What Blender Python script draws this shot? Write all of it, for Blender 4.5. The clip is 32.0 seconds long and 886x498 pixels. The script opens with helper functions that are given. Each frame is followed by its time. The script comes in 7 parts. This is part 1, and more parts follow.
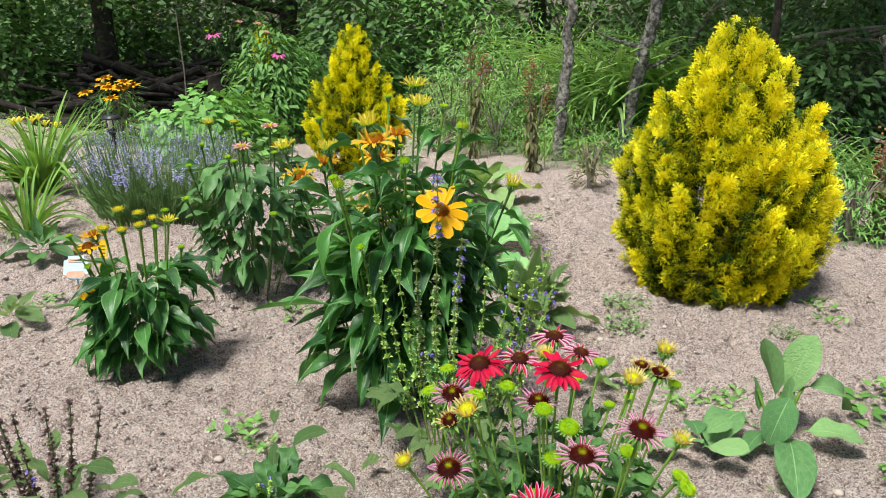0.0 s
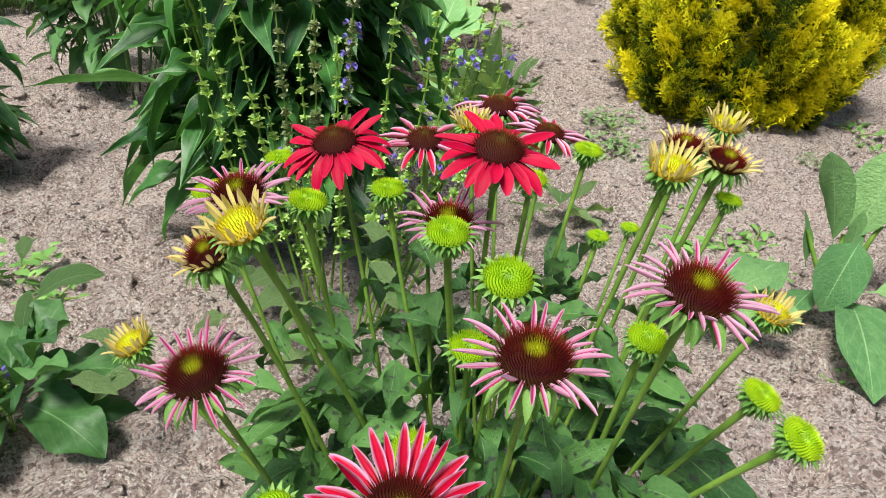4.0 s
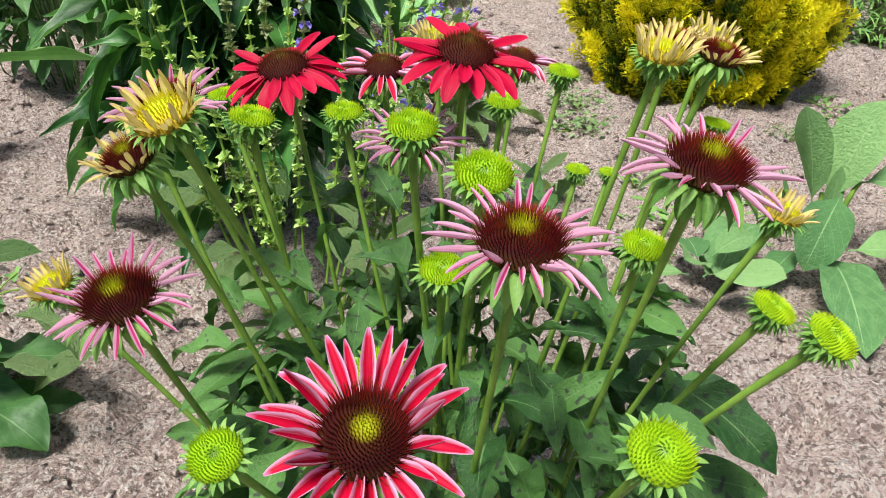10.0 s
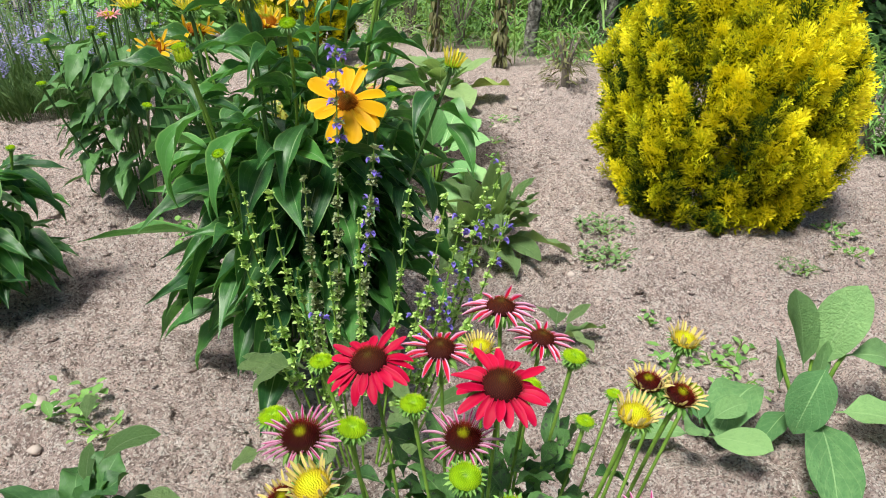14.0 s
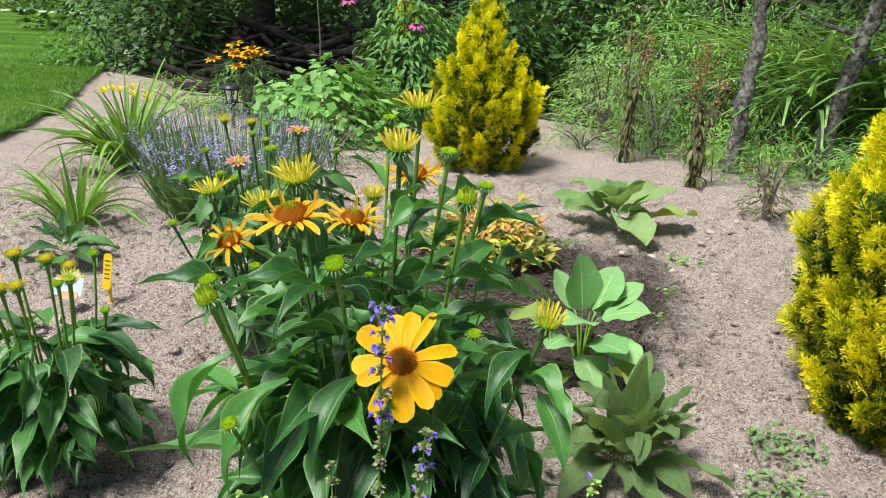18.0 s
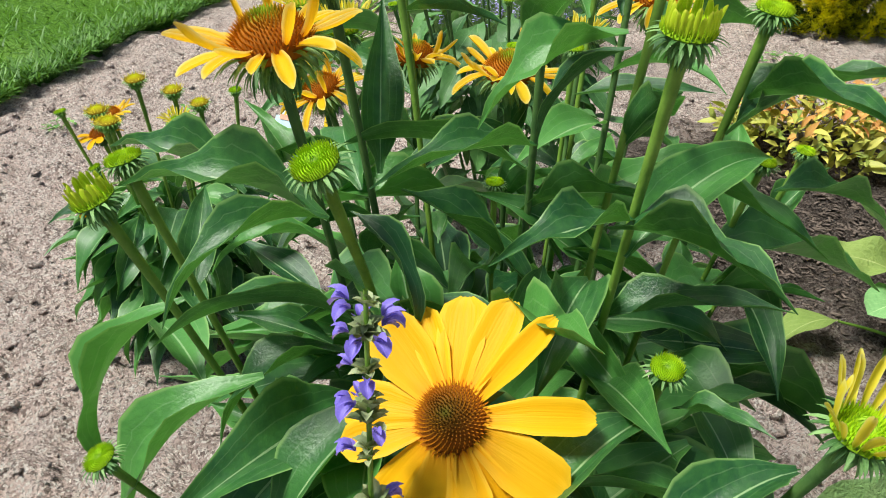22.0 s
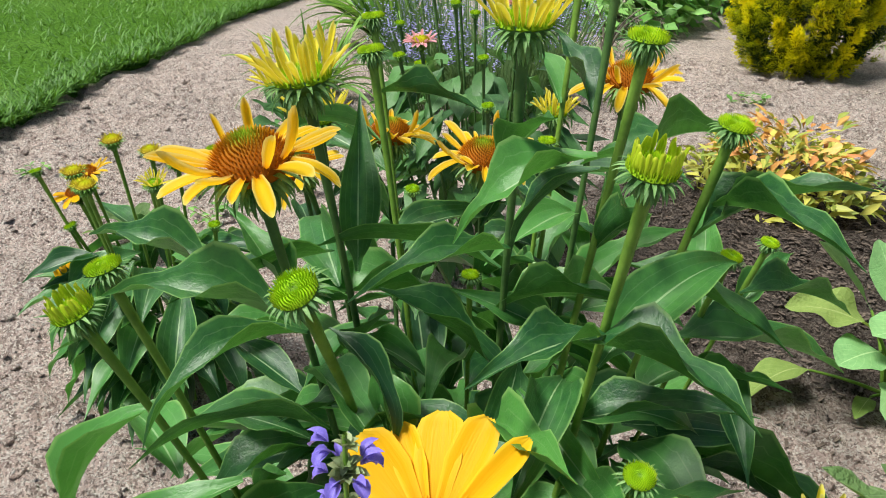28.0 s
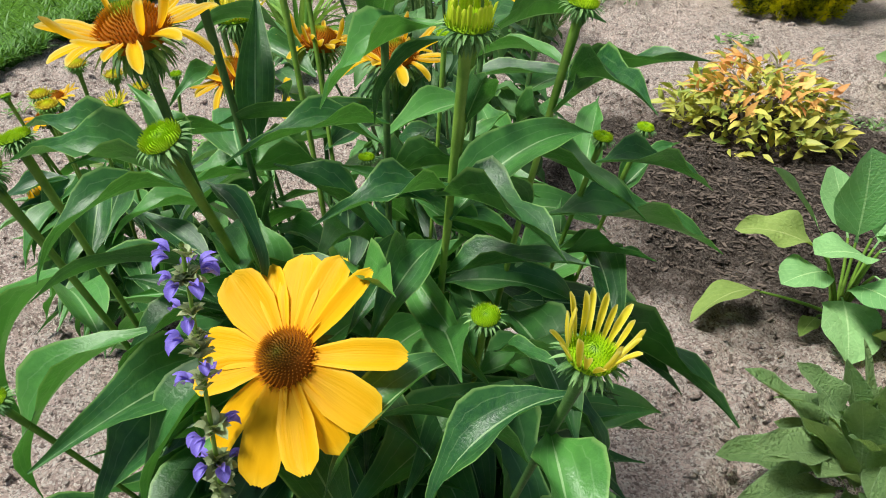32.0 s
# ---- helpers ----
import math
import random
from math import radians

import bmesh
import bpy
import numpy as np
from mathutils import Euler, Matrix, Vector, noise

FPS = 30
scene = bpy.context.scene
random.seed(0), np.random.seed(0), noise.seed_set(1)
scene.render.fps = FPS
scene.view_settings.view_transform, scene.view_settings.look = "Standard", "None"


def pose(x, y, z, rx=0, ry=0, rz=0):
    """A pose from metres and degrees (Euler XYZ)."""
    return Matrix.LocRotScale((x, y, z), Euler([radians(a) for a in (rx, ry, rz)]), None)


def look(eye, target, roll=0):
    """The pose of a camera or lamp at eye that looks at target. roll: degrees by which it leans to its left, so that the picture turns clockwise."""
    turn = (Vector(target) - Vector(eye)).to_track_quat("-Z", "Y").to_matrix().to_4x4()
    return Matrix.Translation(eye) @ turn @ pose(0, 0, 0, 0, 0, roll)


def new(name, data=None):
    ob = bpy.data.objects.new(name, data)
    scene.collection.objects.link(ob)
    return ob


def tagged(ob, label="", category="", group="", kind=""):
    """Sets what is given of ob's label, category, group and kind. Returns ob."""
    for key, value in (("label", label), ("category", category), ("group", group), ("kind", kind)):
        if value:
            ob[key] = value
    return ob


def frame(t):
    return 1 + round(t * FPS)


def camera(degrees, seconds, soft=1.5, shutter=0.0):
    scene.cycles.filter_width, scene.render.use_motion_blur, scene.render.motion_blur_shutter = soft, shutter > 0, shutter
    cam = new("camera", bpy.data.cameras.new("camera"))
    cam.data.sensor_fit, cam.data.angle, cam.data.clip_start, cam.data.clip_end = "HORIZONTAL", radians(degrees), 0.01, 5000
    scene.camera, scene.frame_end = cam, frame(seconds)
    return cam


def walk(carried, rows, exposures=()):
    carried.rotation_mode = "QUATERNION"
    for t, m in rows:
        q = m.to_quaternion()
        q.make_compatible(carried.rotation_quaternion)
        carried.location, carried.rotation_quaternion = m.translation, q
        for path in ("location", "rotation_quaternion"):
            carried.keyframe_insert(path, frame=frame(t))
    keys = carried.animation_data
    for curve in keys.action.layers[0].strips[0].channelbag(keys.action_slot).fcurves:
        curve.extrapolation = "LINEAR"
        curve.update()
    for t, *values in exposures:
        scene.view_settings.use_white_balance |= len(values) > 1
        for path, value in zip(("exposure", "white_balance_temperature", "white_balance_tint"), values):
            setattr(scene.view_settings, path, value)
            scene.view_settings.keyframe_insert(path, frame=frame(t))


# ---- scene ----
cam = camera(60.1, 32.0, soft=1.0)
EXPO, TINT = 0.40, 3.0
METRES, EYE, TILT, LEAN, TURN = 2.4, 0.81, -16.0, 0.0, 0.0
ROWS = [
    (0.0, 0.0, 0.0, 0.0, 0.0, 0.0, 0.0),
    (0.5, 0.003, 0.0088, 0.0019, -1.63, -0.38, 0.65),
    (1.0, 0.0117, 0.0285, 0.0041, -2.57, -1.29, 0.91),
    (1.5, 0.0343, 0.0826, 0.0081, -1.4, -2.82, 0.59),
    (2.0, 0.0589, 0.1292, 0.0138, 0.98, -4.78, 0.11),
    (2.5, 0.0637, 0.1612, 0.0056, 2.03, -6.79, -0.23),
    (3.0, 0.0557, 0.1957, -0.0144, 1.0, -8.71, -0.64),
    (3.5, 0.0462, 0.222, -0.0331, -0.81, -10.28, -1.33),
    (4.0, 0.0428, 0.2306, -0.0535, -2.03, -11.11, -1.95),
    (4.5, 0.0464, 0.237, -0.0657, -2.49, -11.29, -2.13),
    (6.5, 0.0459, 0.252, -0.0893, -5.49, -10.63, -0.95),
    (7.0, 0.0429, 0.2547, -0.0888, -6.09, -10.46, -0.71),
    (7.5, 0.0411, 0.2589, -0.086, -6.49, -10.58, -0.43),
    (8.0, 0.0376, 0.2641, -0.0816, -6.76, -10.86, -0.22),
    (8.5, 0.0372, 0.2638, -0.0804, -6.72, -11.02, -0.11),
    (9.0, 0.0379, 0.2605, -0.0789, -6.32, -10.93, -0.08),
    (9.5, 0.0401, 0.2553, -0.0753, -5.59, -10.63, -0.08),
    (10.0, 0.0443, 0.2476, -0.0767, -4.73, -10.29, -0.03),
    (10.5, 0.0475, 0.2369, -0.0753, -3.8, -9.99, -0.27),
    (11.0, 0.0491, 0.2245, -0.069, -2.98, -9.64, -0.63),
    (11.5, 0.0497, 0.2138, -0.0602, -2.51, -9.38, -0.87),
    (12.0, 0.0526, 0.2029, -0.0547, -2.21, -9.32, -1.15),
    (12.5, 0.0541, 0.1954, -0.0516, -1.84, -9.32, -1.56),
    (13.0, 0.0549, 0.19, -0.0368, -1.54, -8.97, -1.79),
    (13.5, 0.0468, 0.1882, -0.0155, -1.59, -8.11, -1.52),
    (14.0, 0.0357, 0.1895, 0.0044, -2.12, -7.19, -0.97),
    (14.5, 0.0287, 0.193, 0.0194, -3.02, -6.42, -0.34),
    (16.5, 0.0184, 0.2089, 0.049, -1.64, -3.53, 0.13),
    (17.0, 0.049, 0.2454, 0.0676, 3.15, -3.09, -1.32),
    (17.5, 0.0768, 0.2719, 0.0875, 8.29, -2.75, -3.44),
    (18.0, 0.0786, 0.3036, 0.0929, 12.71, -2.69, -5.38),
    (18.5, 0.0705, 0.3565, 0.1058, 16.5, -3.09, -6.54),
    (19.0, 0.0703, 0.3889, 0.1132, 20.94, -3.92, -7.52),
    (19.5, 0.076, 0.4269, 0.1216, 26.78, -5.18, -8.58),
    (20.0, 0.09, 0.4579, 0.1285, 32.53, -6.98, -9.69),
    (20.5, 0.093, 0.4735, 0.1226, 36.02, -9.24, -10.06),
    (21.0, 0.078, 0.4888, 0.114, 37.08, -11.79, -9.82),
    (21.5, 0.0631, 0.4987, 0.105, 36.93, -14.13, -9.71),
    (22.0, 0.0585, 0.5043, 0.0934, 36.43, -16.12, -10.03),
    (22.5, 0.0551, 0.5057, 0.0862, 35.94, -17.5, -10.59),
    (23.0, 0.0531, 0.5034, 0.0845, 35.63, -18.03, -11.07),
    (23.5, 0.0514, 0.5017, 0.0867, 35.36, -17.73, -11.22),
    (24.0, 0.049, 0.5036, 0.0917, 35.15, -16.92, -11.18),
    (24.5, 0.045, 0.5057, 0.098, 35.01, -15.94, -11.07),
    (25.0, 0.0407, 0.5075, 0.1038, 34.97, -15.01, -11.0),
    (25.5, 0.039, 0.507, 0.1072, 35.03, -14.24, -10.96),
    (27.5, 0.0493, 0.5032, 0.1102, 34.54, -13.68, -10.25),
    (28.0, 0.0558, 0.5032, 0.1102, 34.66, -13.8, -10.12),
    (28.5, 0.0621, 0.5025, 0.1118, 34.95, -13.95, -9.94),
    (29.0, 0.0698, 0.499, 0.1124, 35.19, -14.08, -9.62),
    (29.5, 0.0785, 0.4981, 0.1124, 34.99, -14.21, -9.24),
    (30.0, 0.0879, 0.5007, 0.1123, 34.49, -14.57, -9.05),
    (30.5, 0.0949, 0.5048, 0.1092, 34.08, -15.24, -9.0),
    (31.0, 0.0966, 0.5067, 0.1055, 33.92, -16.17, -9.09),
    (31.5, 0.0966, 0.5069, 0.1024, 34.32, -16.9, -9.4),
    (32.0, 0.0951, 0.5041, 0.1006, 35.27, -17.19, -9.83),
]
walk(cam, [(t, pose(0, 0, EYE, TILT, LEAN, TURN) @ pose(METRES * x, METRES * y, METRES * z, 90 + pitch, roll, yaw)) for t, x, y, z, yaw, pitch, roll in ROWS],
     [(0.0, EXPO, 6500, TINT), (3.0, EXPO, 6500, TINT), (6.5, EXPO + 0.08, 6500, TINT + 3.0), (11.0, EXPO + 0.08, 6500, TINT + 3.0), (14.5, EXPO, 6500, TINT + 1.0), (17.0, EXPO, 6500, TINT), (20.0, EXPO, 6500, TINT - 3.0), (23.0, EXPO + 0.08, 6500, TINT - 3.0), (25.5, EXPO + 0.08, 6500, TINT - 3.0), (28.5, EXPO - 0.02, 6500, TINT - 3.0), (32.0, EXPO - 0.02, 6500, TINT - 3.0)])

# ---- light ----
world = bpy.data.worlds.new("overcast_sky")
scene.world = world
world.use_nodes = True
wn = world.node_tree
sky = wn.nodes.new("ShaderNodeTexSky")
sky.sky_type, sky.sun_disc = "NISHITA", False
sky.sun_elevation, sky.sun_rotation = radians(62), radians(-35)
sky.air_density, sky.dust_density = 1.0, 3.0
wn.links.new(sky.outputs[0], wn.nodes["Background"].inputs[0])
wn.nodes["Background"].inputs[1].default_value = 0.085
sun = new("sun", bpy.data.lights.new("sun", "SUN"))
sun.data.energy, sun.data.angle, sun.data.color = 4.9, radians(16), (1.0, 0.96, 0.9)
sun.matrix_basis = look((-2.2, -3.2, 7.5), (0, 0, 0))


# ---- materials ----
def material(name, rough=0.6, spec=0.35):
    m = bpy.data.materials.new(name)
    m.use_nodes = True
    b = m.node_tree.nodes["Principled BSDF"]
    b.inputs["Roughness"].default_value = rough
    b.inputs["Specular IOR Level"].default_value = spec
    return m, m.node_tree, b


def add(nt, kind, **sockets):
    n = nt.nodes.new(kind)
    for k, v in sockets.items():
        n.inputs[k].default_value = v
    return n


def noise_of(nt, scale, detail=4.0, coord="Object", rough=0.6):
    tc = nt.nodes.new("ShaderNodeTexCoord")
    n = add(nt, "ShaderNodeTexNoise", Scale=scale, Detail=detail, Roughness=rough)
    nt.links.new(tc.outputs[coord], n.inputs["Vector"])
    return n.outputs["Fac"]


def ramp(nt, fac, stops):
    r = nt.nodes.new("ShaderNodeValToRGB")
    el = r.color_ramp.elements
    while len(el) < len(stops):
        el.new(0.5)
    for e, (p, c) in zip(el, stops):
        e.position, e.color = p, (*c, 1.0)
    nt.links.new(fac, r.inputs[0])
    return r.outputs[0]


def mix(nt, fac, a, b, mode="MIX"):
    n = nt.nodes.new("ShaderNodeMix")
    n.data_type, n.blend_type = "RGBA", mode
    for sock, v in ((n.inputs[0], fac), (n.inputs[6], a), (n.inputs[7], b)):
        if isinstance(v, (int, float)):
            sock.default_value = v
        elif isinstance(v, tuple):
            sock.default_value = (*v, 1.0)
        else:
            nt.links.new(v, sock)
    return n.outputs[2]


def math_of(nt, op, a, b=0.0):
    n = nt.nodes.new("ShaderNodeMath")
    n.operation = op
    for sock, v in ((n.inputs[0], a), (n.inputs[1], b)):
        if isinstance(v, (int, float)):
            sock.default_value = v
        else:
            nt.links.new(v, sock)
    return n.outputs[0]


def bump(nt, b, height, strength=0.3, distance=0.005):
    n = add(nt, "ShaderNodeBump", Strength=strength, Distance=distance)
    nt.links.new(height, n.inputs["Height"])
    nt.links.new(n.outputs[0], b.inputs["Normal"])


def translucent(nt, b, col, share):
    """Light that comes through a thin blade."""
    t = nt.nodes.new("ShaderNodeBsdfTranslucent")
    nt.links.new(col, t.inputs[0])
    m = nt.nodes.new("ShaderNodeMixShader")
    m.inputs[0].default_value = share
    out = nt.nodes["Material Output"]
    nt.links.new(b.outputs[0], m.inputs[1])
    nt.links.new(t.outputs[0], m.inputs[2])
    nt.links.new(m.outputs[0], out.inputs[0])


def uv_of(nt):
    u = nt.nodes.new("ShaderNodeUVMap")
    s = nt.nodes.new("ShaderNodeSeparateXYZ")
    nt.links.new(u.outputs[0], s.inputs[0])
    return s.outputs[0], s.outputs[1], u.outputs[0]


def random_of(nt):
    return nt.nodes.new("ShaderNodeObjectInfo").outputs["Random"]


def island_of(nt):
    return nt.nodes.new("ShaderNodeNewGeometry").outputs["Random Per Island"]


def leaf_material(name, dark, light, rib, rough=0.42, spots=None, share=0.22, veins=7.0, per_island=False, puckered=0.0, spec=0.4, rim=None, long_veins=False):
    m, nt, b = material(name, rough, spec)
    u, v, uv = uv_of(nt)
    off = math_of(nt, "ABSOLUTE", math_of(nt, "SUBTRACT", u, 0.5))
    rnd = island_of(nt) if per_island else random_of(nt)
    big = noise_of(nt, 14.0)
    fac = math_of(nt, "ADD", math_of(nt, "MULTIPLY", big, 0.75), math_of(nt, "MULTIPLY", math_of(nt, "SUBTRACT", rnd, 0.35), 0.75))
    col = ramp(nt, fac, [(0.15, dark), (0.85, light)])
    # side veins run out and forwards from the midrib
    wave = math_of(nt, "SINE", math_of(nt, "MULTIPLY", math_of(nt, "SUBTRACT", v, math_of(nt, "MULTIPLY", off, 0.9)), veins * 6.283))
    vein = math_of(nt, "MULTIPLY", math_of(nt, "GREATER_THAN", wave, 0.95), 0.17)
    if long_veins:
        # two pairs of fainter veins follow the margin from base to tip
        near = [math_of(nt, "LESS_THAN", math_of(nt, "ABSOLUTE", math_of(nt, "SUBTRACT", off, at)), 0.007) for at in (0.19, 0.335)]
        vein = math_of(nt, "MAXIMUM", vein, math_of(nt, "MULTIPLY", math_of(nt, "MAXIMUM", *near), 0.13))
    mid = math_of(nt, "LESS_THAN", off, math_of(nt, "SUBTRACT", 0.024, math_of(nt, "MULTIPLY", v, 0.018)))
    col = mix(nt, math_of(nt, "MAXIMUM", vein, math_of(nt, "MULTIPLY", mid, 0.65)), col, rib)
    if spots:
        s = add(nt, "ShaderNodeTexNoise", Scale=9.0, Detail=1.0)
        tc = nt.nodes.new("ShaderNodeTexCoord")
        shift = nt.nodes.new("ShaderNodeVectorMath")
        nt.links.new(tc.outputs["Object"], shift.inputs[0])
        comb = nt.nodes.new("ShaderNodeCombineXYZ")
        nt.links.new(math_of(nt, "MULTIPLY", rnd, 37.0), comb.inputs[0])
        nt.links.new(comb.outputs[0], shift.inputs[1])
        nt.links.new(shift.outputs[0], s.inputs["Vector"])
        k = ramp(nt, s.outputs["Fac"], [(0.638, (0, 0, 0)), (0.67, (1, 1, 1))])
        col = mix(nt, math_of(nt, "MULTIPLY", k, 0.8), col, spots)
    if rim:
        edge = ramp(nt, off, [(0.455, (0, 0, 0)), (0.485, (0.7, 0.7, 0.7))])
        col = mix(nt, edge, col, rim)
    nt.links.new(col, b.inputs["Base Color"])
    h = math_of(nt, "SUBTRACT", math_of(nt, "MULTIPLY", noise_of(nt, 60.0 if not puckered else 36.0), 0.5 + puckered), math_of(nt, "ADD", vein, mid))
    bump(nt, b, h, 0.16 + 0.6 * puckered, 0.008)
    translucent(nt, b, mix(nt, 0.5, col, (light[0] * 1.6, light[1] * 1.5, light[2] * 0.6)), share)
    return m


def two_tone(name, stops, scale, rough=0.7, bumps=0.4, dist=0.01, spec=0.3, coord="Object", detail=5.0, fine=None):
    m, nt, b = material(name, rough, spec)
    f = noise_of(nt, scale, detail, coord)
    col = ramp(nt, f, stops)
    h = noise_of(nt, scale * 6, 4.0, coord)
    if fine:
        col = mix(nt, math_of(nt, "MULTIPLY", h, fine), col, (0.5, 0.5, 0.5), "OVERLAY")
    nt.links.new(col, b.inputs["Base Color"])
    bump(nt, b, h, bumps, dist)
    return m


def radial_material(name, stops, tip, rough=0.55, tip_from=0.12):
    """Colour by the distance from a flower head's centre (u), with paler spine tips (v)."""
    m, nt, b = material(name, 0.75, 0.12)
    u, v, _ = uv_of(nt)
    col = ramp(nt, u, stops)
    col = mix(nt, math_of(nt, "MULTIPLY", ramp(nt, v, [(tip_from, (0, 0, 0)), (1.0, (1, 1, 1))]), 0.92), col, ramp(nt, u, tip))
    nt.links.new(col, b.inputs["Base Color"])
    bump(nt, b, noise_of(nt, 900.0), 0.2, 0.001)
    return m


def petal_material(name, centre, edge, base, tipc, rough=0.5, share=0.3, edge_at=0.3, edge_full=0.5):
    m, nt, b = material(name, rough, 0.15)
    u, v, uv = uv_of(nt)
    off = math_of(nt, "ABSOLUTE", math_of(nt, "SUBTRACT", u, 0.5))
    streak = add(nt, "ShaderNodeTexNoise", Scale=1.0, Detail=2.0)
    mp = nt.nodes.new("ShaderNodeMapping")
    mp.inputs["Scale"].default_value = (16.0, 1.2, 1.0)
    nt.links.new(uv, mp.inputs[0])
    nt.links.new(mp.outputs[0], streak.inputs["Vector"])
    along = ramp(nt, v, [(0.0, base), (0.3, centre), (0.85, centre), (1.0, tipc)])
    fac = math_of(nt, "ADD", off, math_of(nt, "MULTIPLY", math_of(nt, "SUBTRACT", streak.outputs["Fac"], 0.5), 0.22))
    col = mix(nt, ramp(nt, fac, [(edge_at, (0, 0, 0)), (edge_full, (1, 1, 1))]), along, edge)
    rnd = math_of(nt, "ADD", 0.86, math_of(nt, "MULTIPLY", random_of(nt), 0.24))
    col = mix(nt, 1.0, col, ramp(nt, rnd, [(0.0, (0, 0, 0)), (1.0, (1, 1, 1))]), "MULTIPLY")
    nt.links.new(col, b.inputs["Base Color"])
    bump(nt, b, streak.outputs["Fac"], 0.22, 0.002)
    translucent(nt, b, col, share)
    return m


def cells(nt, scale):
    """Crumbs: a random grey for each cell, and how far it is to the cell's middle."""
    tc = nt.nodes.new("ShaderNodeTexCoord")
    warp = add(nt, "ShaderNodeTexNoise", Scale=scale * 0.6, Detail=2.0)
    off = nt.nodes.new("ShaderNodeVectorMath")
    off.operation = "MULTIPLY_ADD"
    off.inputs[1].default_value = (0.9 / scale,) * 3
    nt.links.new(tc.outputs["Object"], warp.inputs["Vector"])
    nt.links.new(warp.outputs["Color"], off.inputs[0])
    nt.links.new(tc.outputs["Object"], off.inputs[2])
    vo = add(nt, "ShaderNodeTexVoronoi", Scale=scale)
    nt.links.new(off.outputs[0], vo.inputs["Vector"])
    sep = nt.nodes.new("ShaderNodeSeparateColor")
    nt.links.new(vo.outputs["Color"], sep.inputs[0])
    return sep.outputs[0], vo.outputs["Distance"]


def soil_material():
    m, nt, b = material("sandy_soil", 0.92, 0.12)
    big, mid, grit, fine = noise_of(nt, 1.3, 5.0), noise_of(nt, 14.0, 8.0, rough=0.68), noise_of(nt, 75.0, 6.0, rough=0.75), noise_of(nt, 260.0, 3.0)
    g1, d1 = cells(nt, 150.0)
    g2, d2 = cells(nt, 330.0)
    col = ramp(nt, mid, [(0.32, (0.42, 0.310, 0.277)), (0.43, (0.60, 0.455, 0.415)), (0.54, (0.74, 0.568, 0.520)), (0.66, (0.83, 0.665, 0.618))])
    col = mix(nt, ramp(nt, big, [(0.42, (0, 0, 0)), (0.62, (0.6, 0.6, 0.6))]), col, (0.86, 0.655, 0.60))
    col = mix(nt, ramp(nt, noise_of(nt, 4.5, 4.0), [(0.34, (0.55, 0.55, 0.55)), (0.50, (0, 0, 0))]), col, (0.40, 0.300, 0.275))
    # shade in hollows between crumbs put into colour; dark and pale grains among them
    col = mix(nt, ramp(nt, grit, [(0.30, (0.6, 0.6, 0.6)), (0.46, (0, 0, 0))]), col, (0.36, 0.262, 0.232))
    col = mix(nt, ramp(nt, grit, [(0.50, (0, 0, 0)), (0.62, (0.85, 0.85, 0.85))]), col, (0.97, 0.82, 0.76))
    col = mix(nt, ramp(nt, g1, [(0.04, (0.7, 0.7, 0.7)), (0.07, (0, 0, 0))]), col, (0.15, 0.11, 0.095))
    col = mix(nt, ramp(nt, g1, [(0.88, (0, 0, 0)), (0.93, (0.8, 0.8, 0.8))]), col, (0.88, 0.76, 0.70))
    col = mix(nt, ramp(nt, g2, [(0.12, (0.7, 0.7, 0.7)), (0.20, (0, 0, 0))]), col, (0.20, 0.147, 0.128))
    col = mix(nt, ramp(nt, g2, [(0.74, (0, 0, 0)), (0.80, (0.9, 0.9, 0.9))]), col, (0.95, 0.85, 0.80))
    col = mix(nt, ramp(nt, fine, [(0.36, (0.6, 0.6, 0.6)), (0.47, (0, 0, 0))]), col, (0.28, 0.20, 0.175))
    # bark mulch has been worked into the soil round the young shrub
    tc = nt.nodes.new("ShaderNodeTexCoord")
    d = nt.nodes.new("ShaderNodeVectorMath")
    d.operation = "DISTANCE"
    sc = nt.nodes.new("ShaderNodeMapping")
    sc.inputs["Scale"].default_value = (1.0, 0.85, 0.0)
    nt.links.new(tc.outputs["Object"], sc.inputs[0])
    nt.links.new(sc.outputs[0], d.inputs[0])
    d.inputs[1].default_value = (-0.10, 2.86 * 0.85, 0.0)
    edge = math_of(nt, "ADD", d.outputs["Value"], math_of(nt, "MULTIPLY", math_of(nt, "SUBTRACT", noise_of(nt, 5.0), 0.5), 0.55))
    col = mix(nt, ramp(nt, edge, [(0.38, (0.92, 0.92, 0.92)), (0.60, (0, 0, 0))]), col, ramp(nt, g2, [(0.3, (0.025, 0.019, 0.015)), (0.9, (0.125, 0.098, 0.083))]))
    nt.links.new(col, b.inputs["Base Color"])
    h = math_of(nt, "ADD", math_of(nt, "MULTIPLY", mid, 1.3), math_of(nt, "MULTIPLY", fine, 0.4))
    h = math_of(nt, "ADD", h, math_of(nt, "MULTIPLY", grit, 1.1))
    h = math_of(nt, "ADD", h, math_of(nt, "MULTIPLY", math_of(nt, "SUBTRACT", math_of(nt, "ADD", g1, math_of(nt, "MULTIPLY", g2, 0.6)), d1), 0.12))
    bump(nt, b, h, 1.0, 0.026)
    return m


SOIL = soil_material()


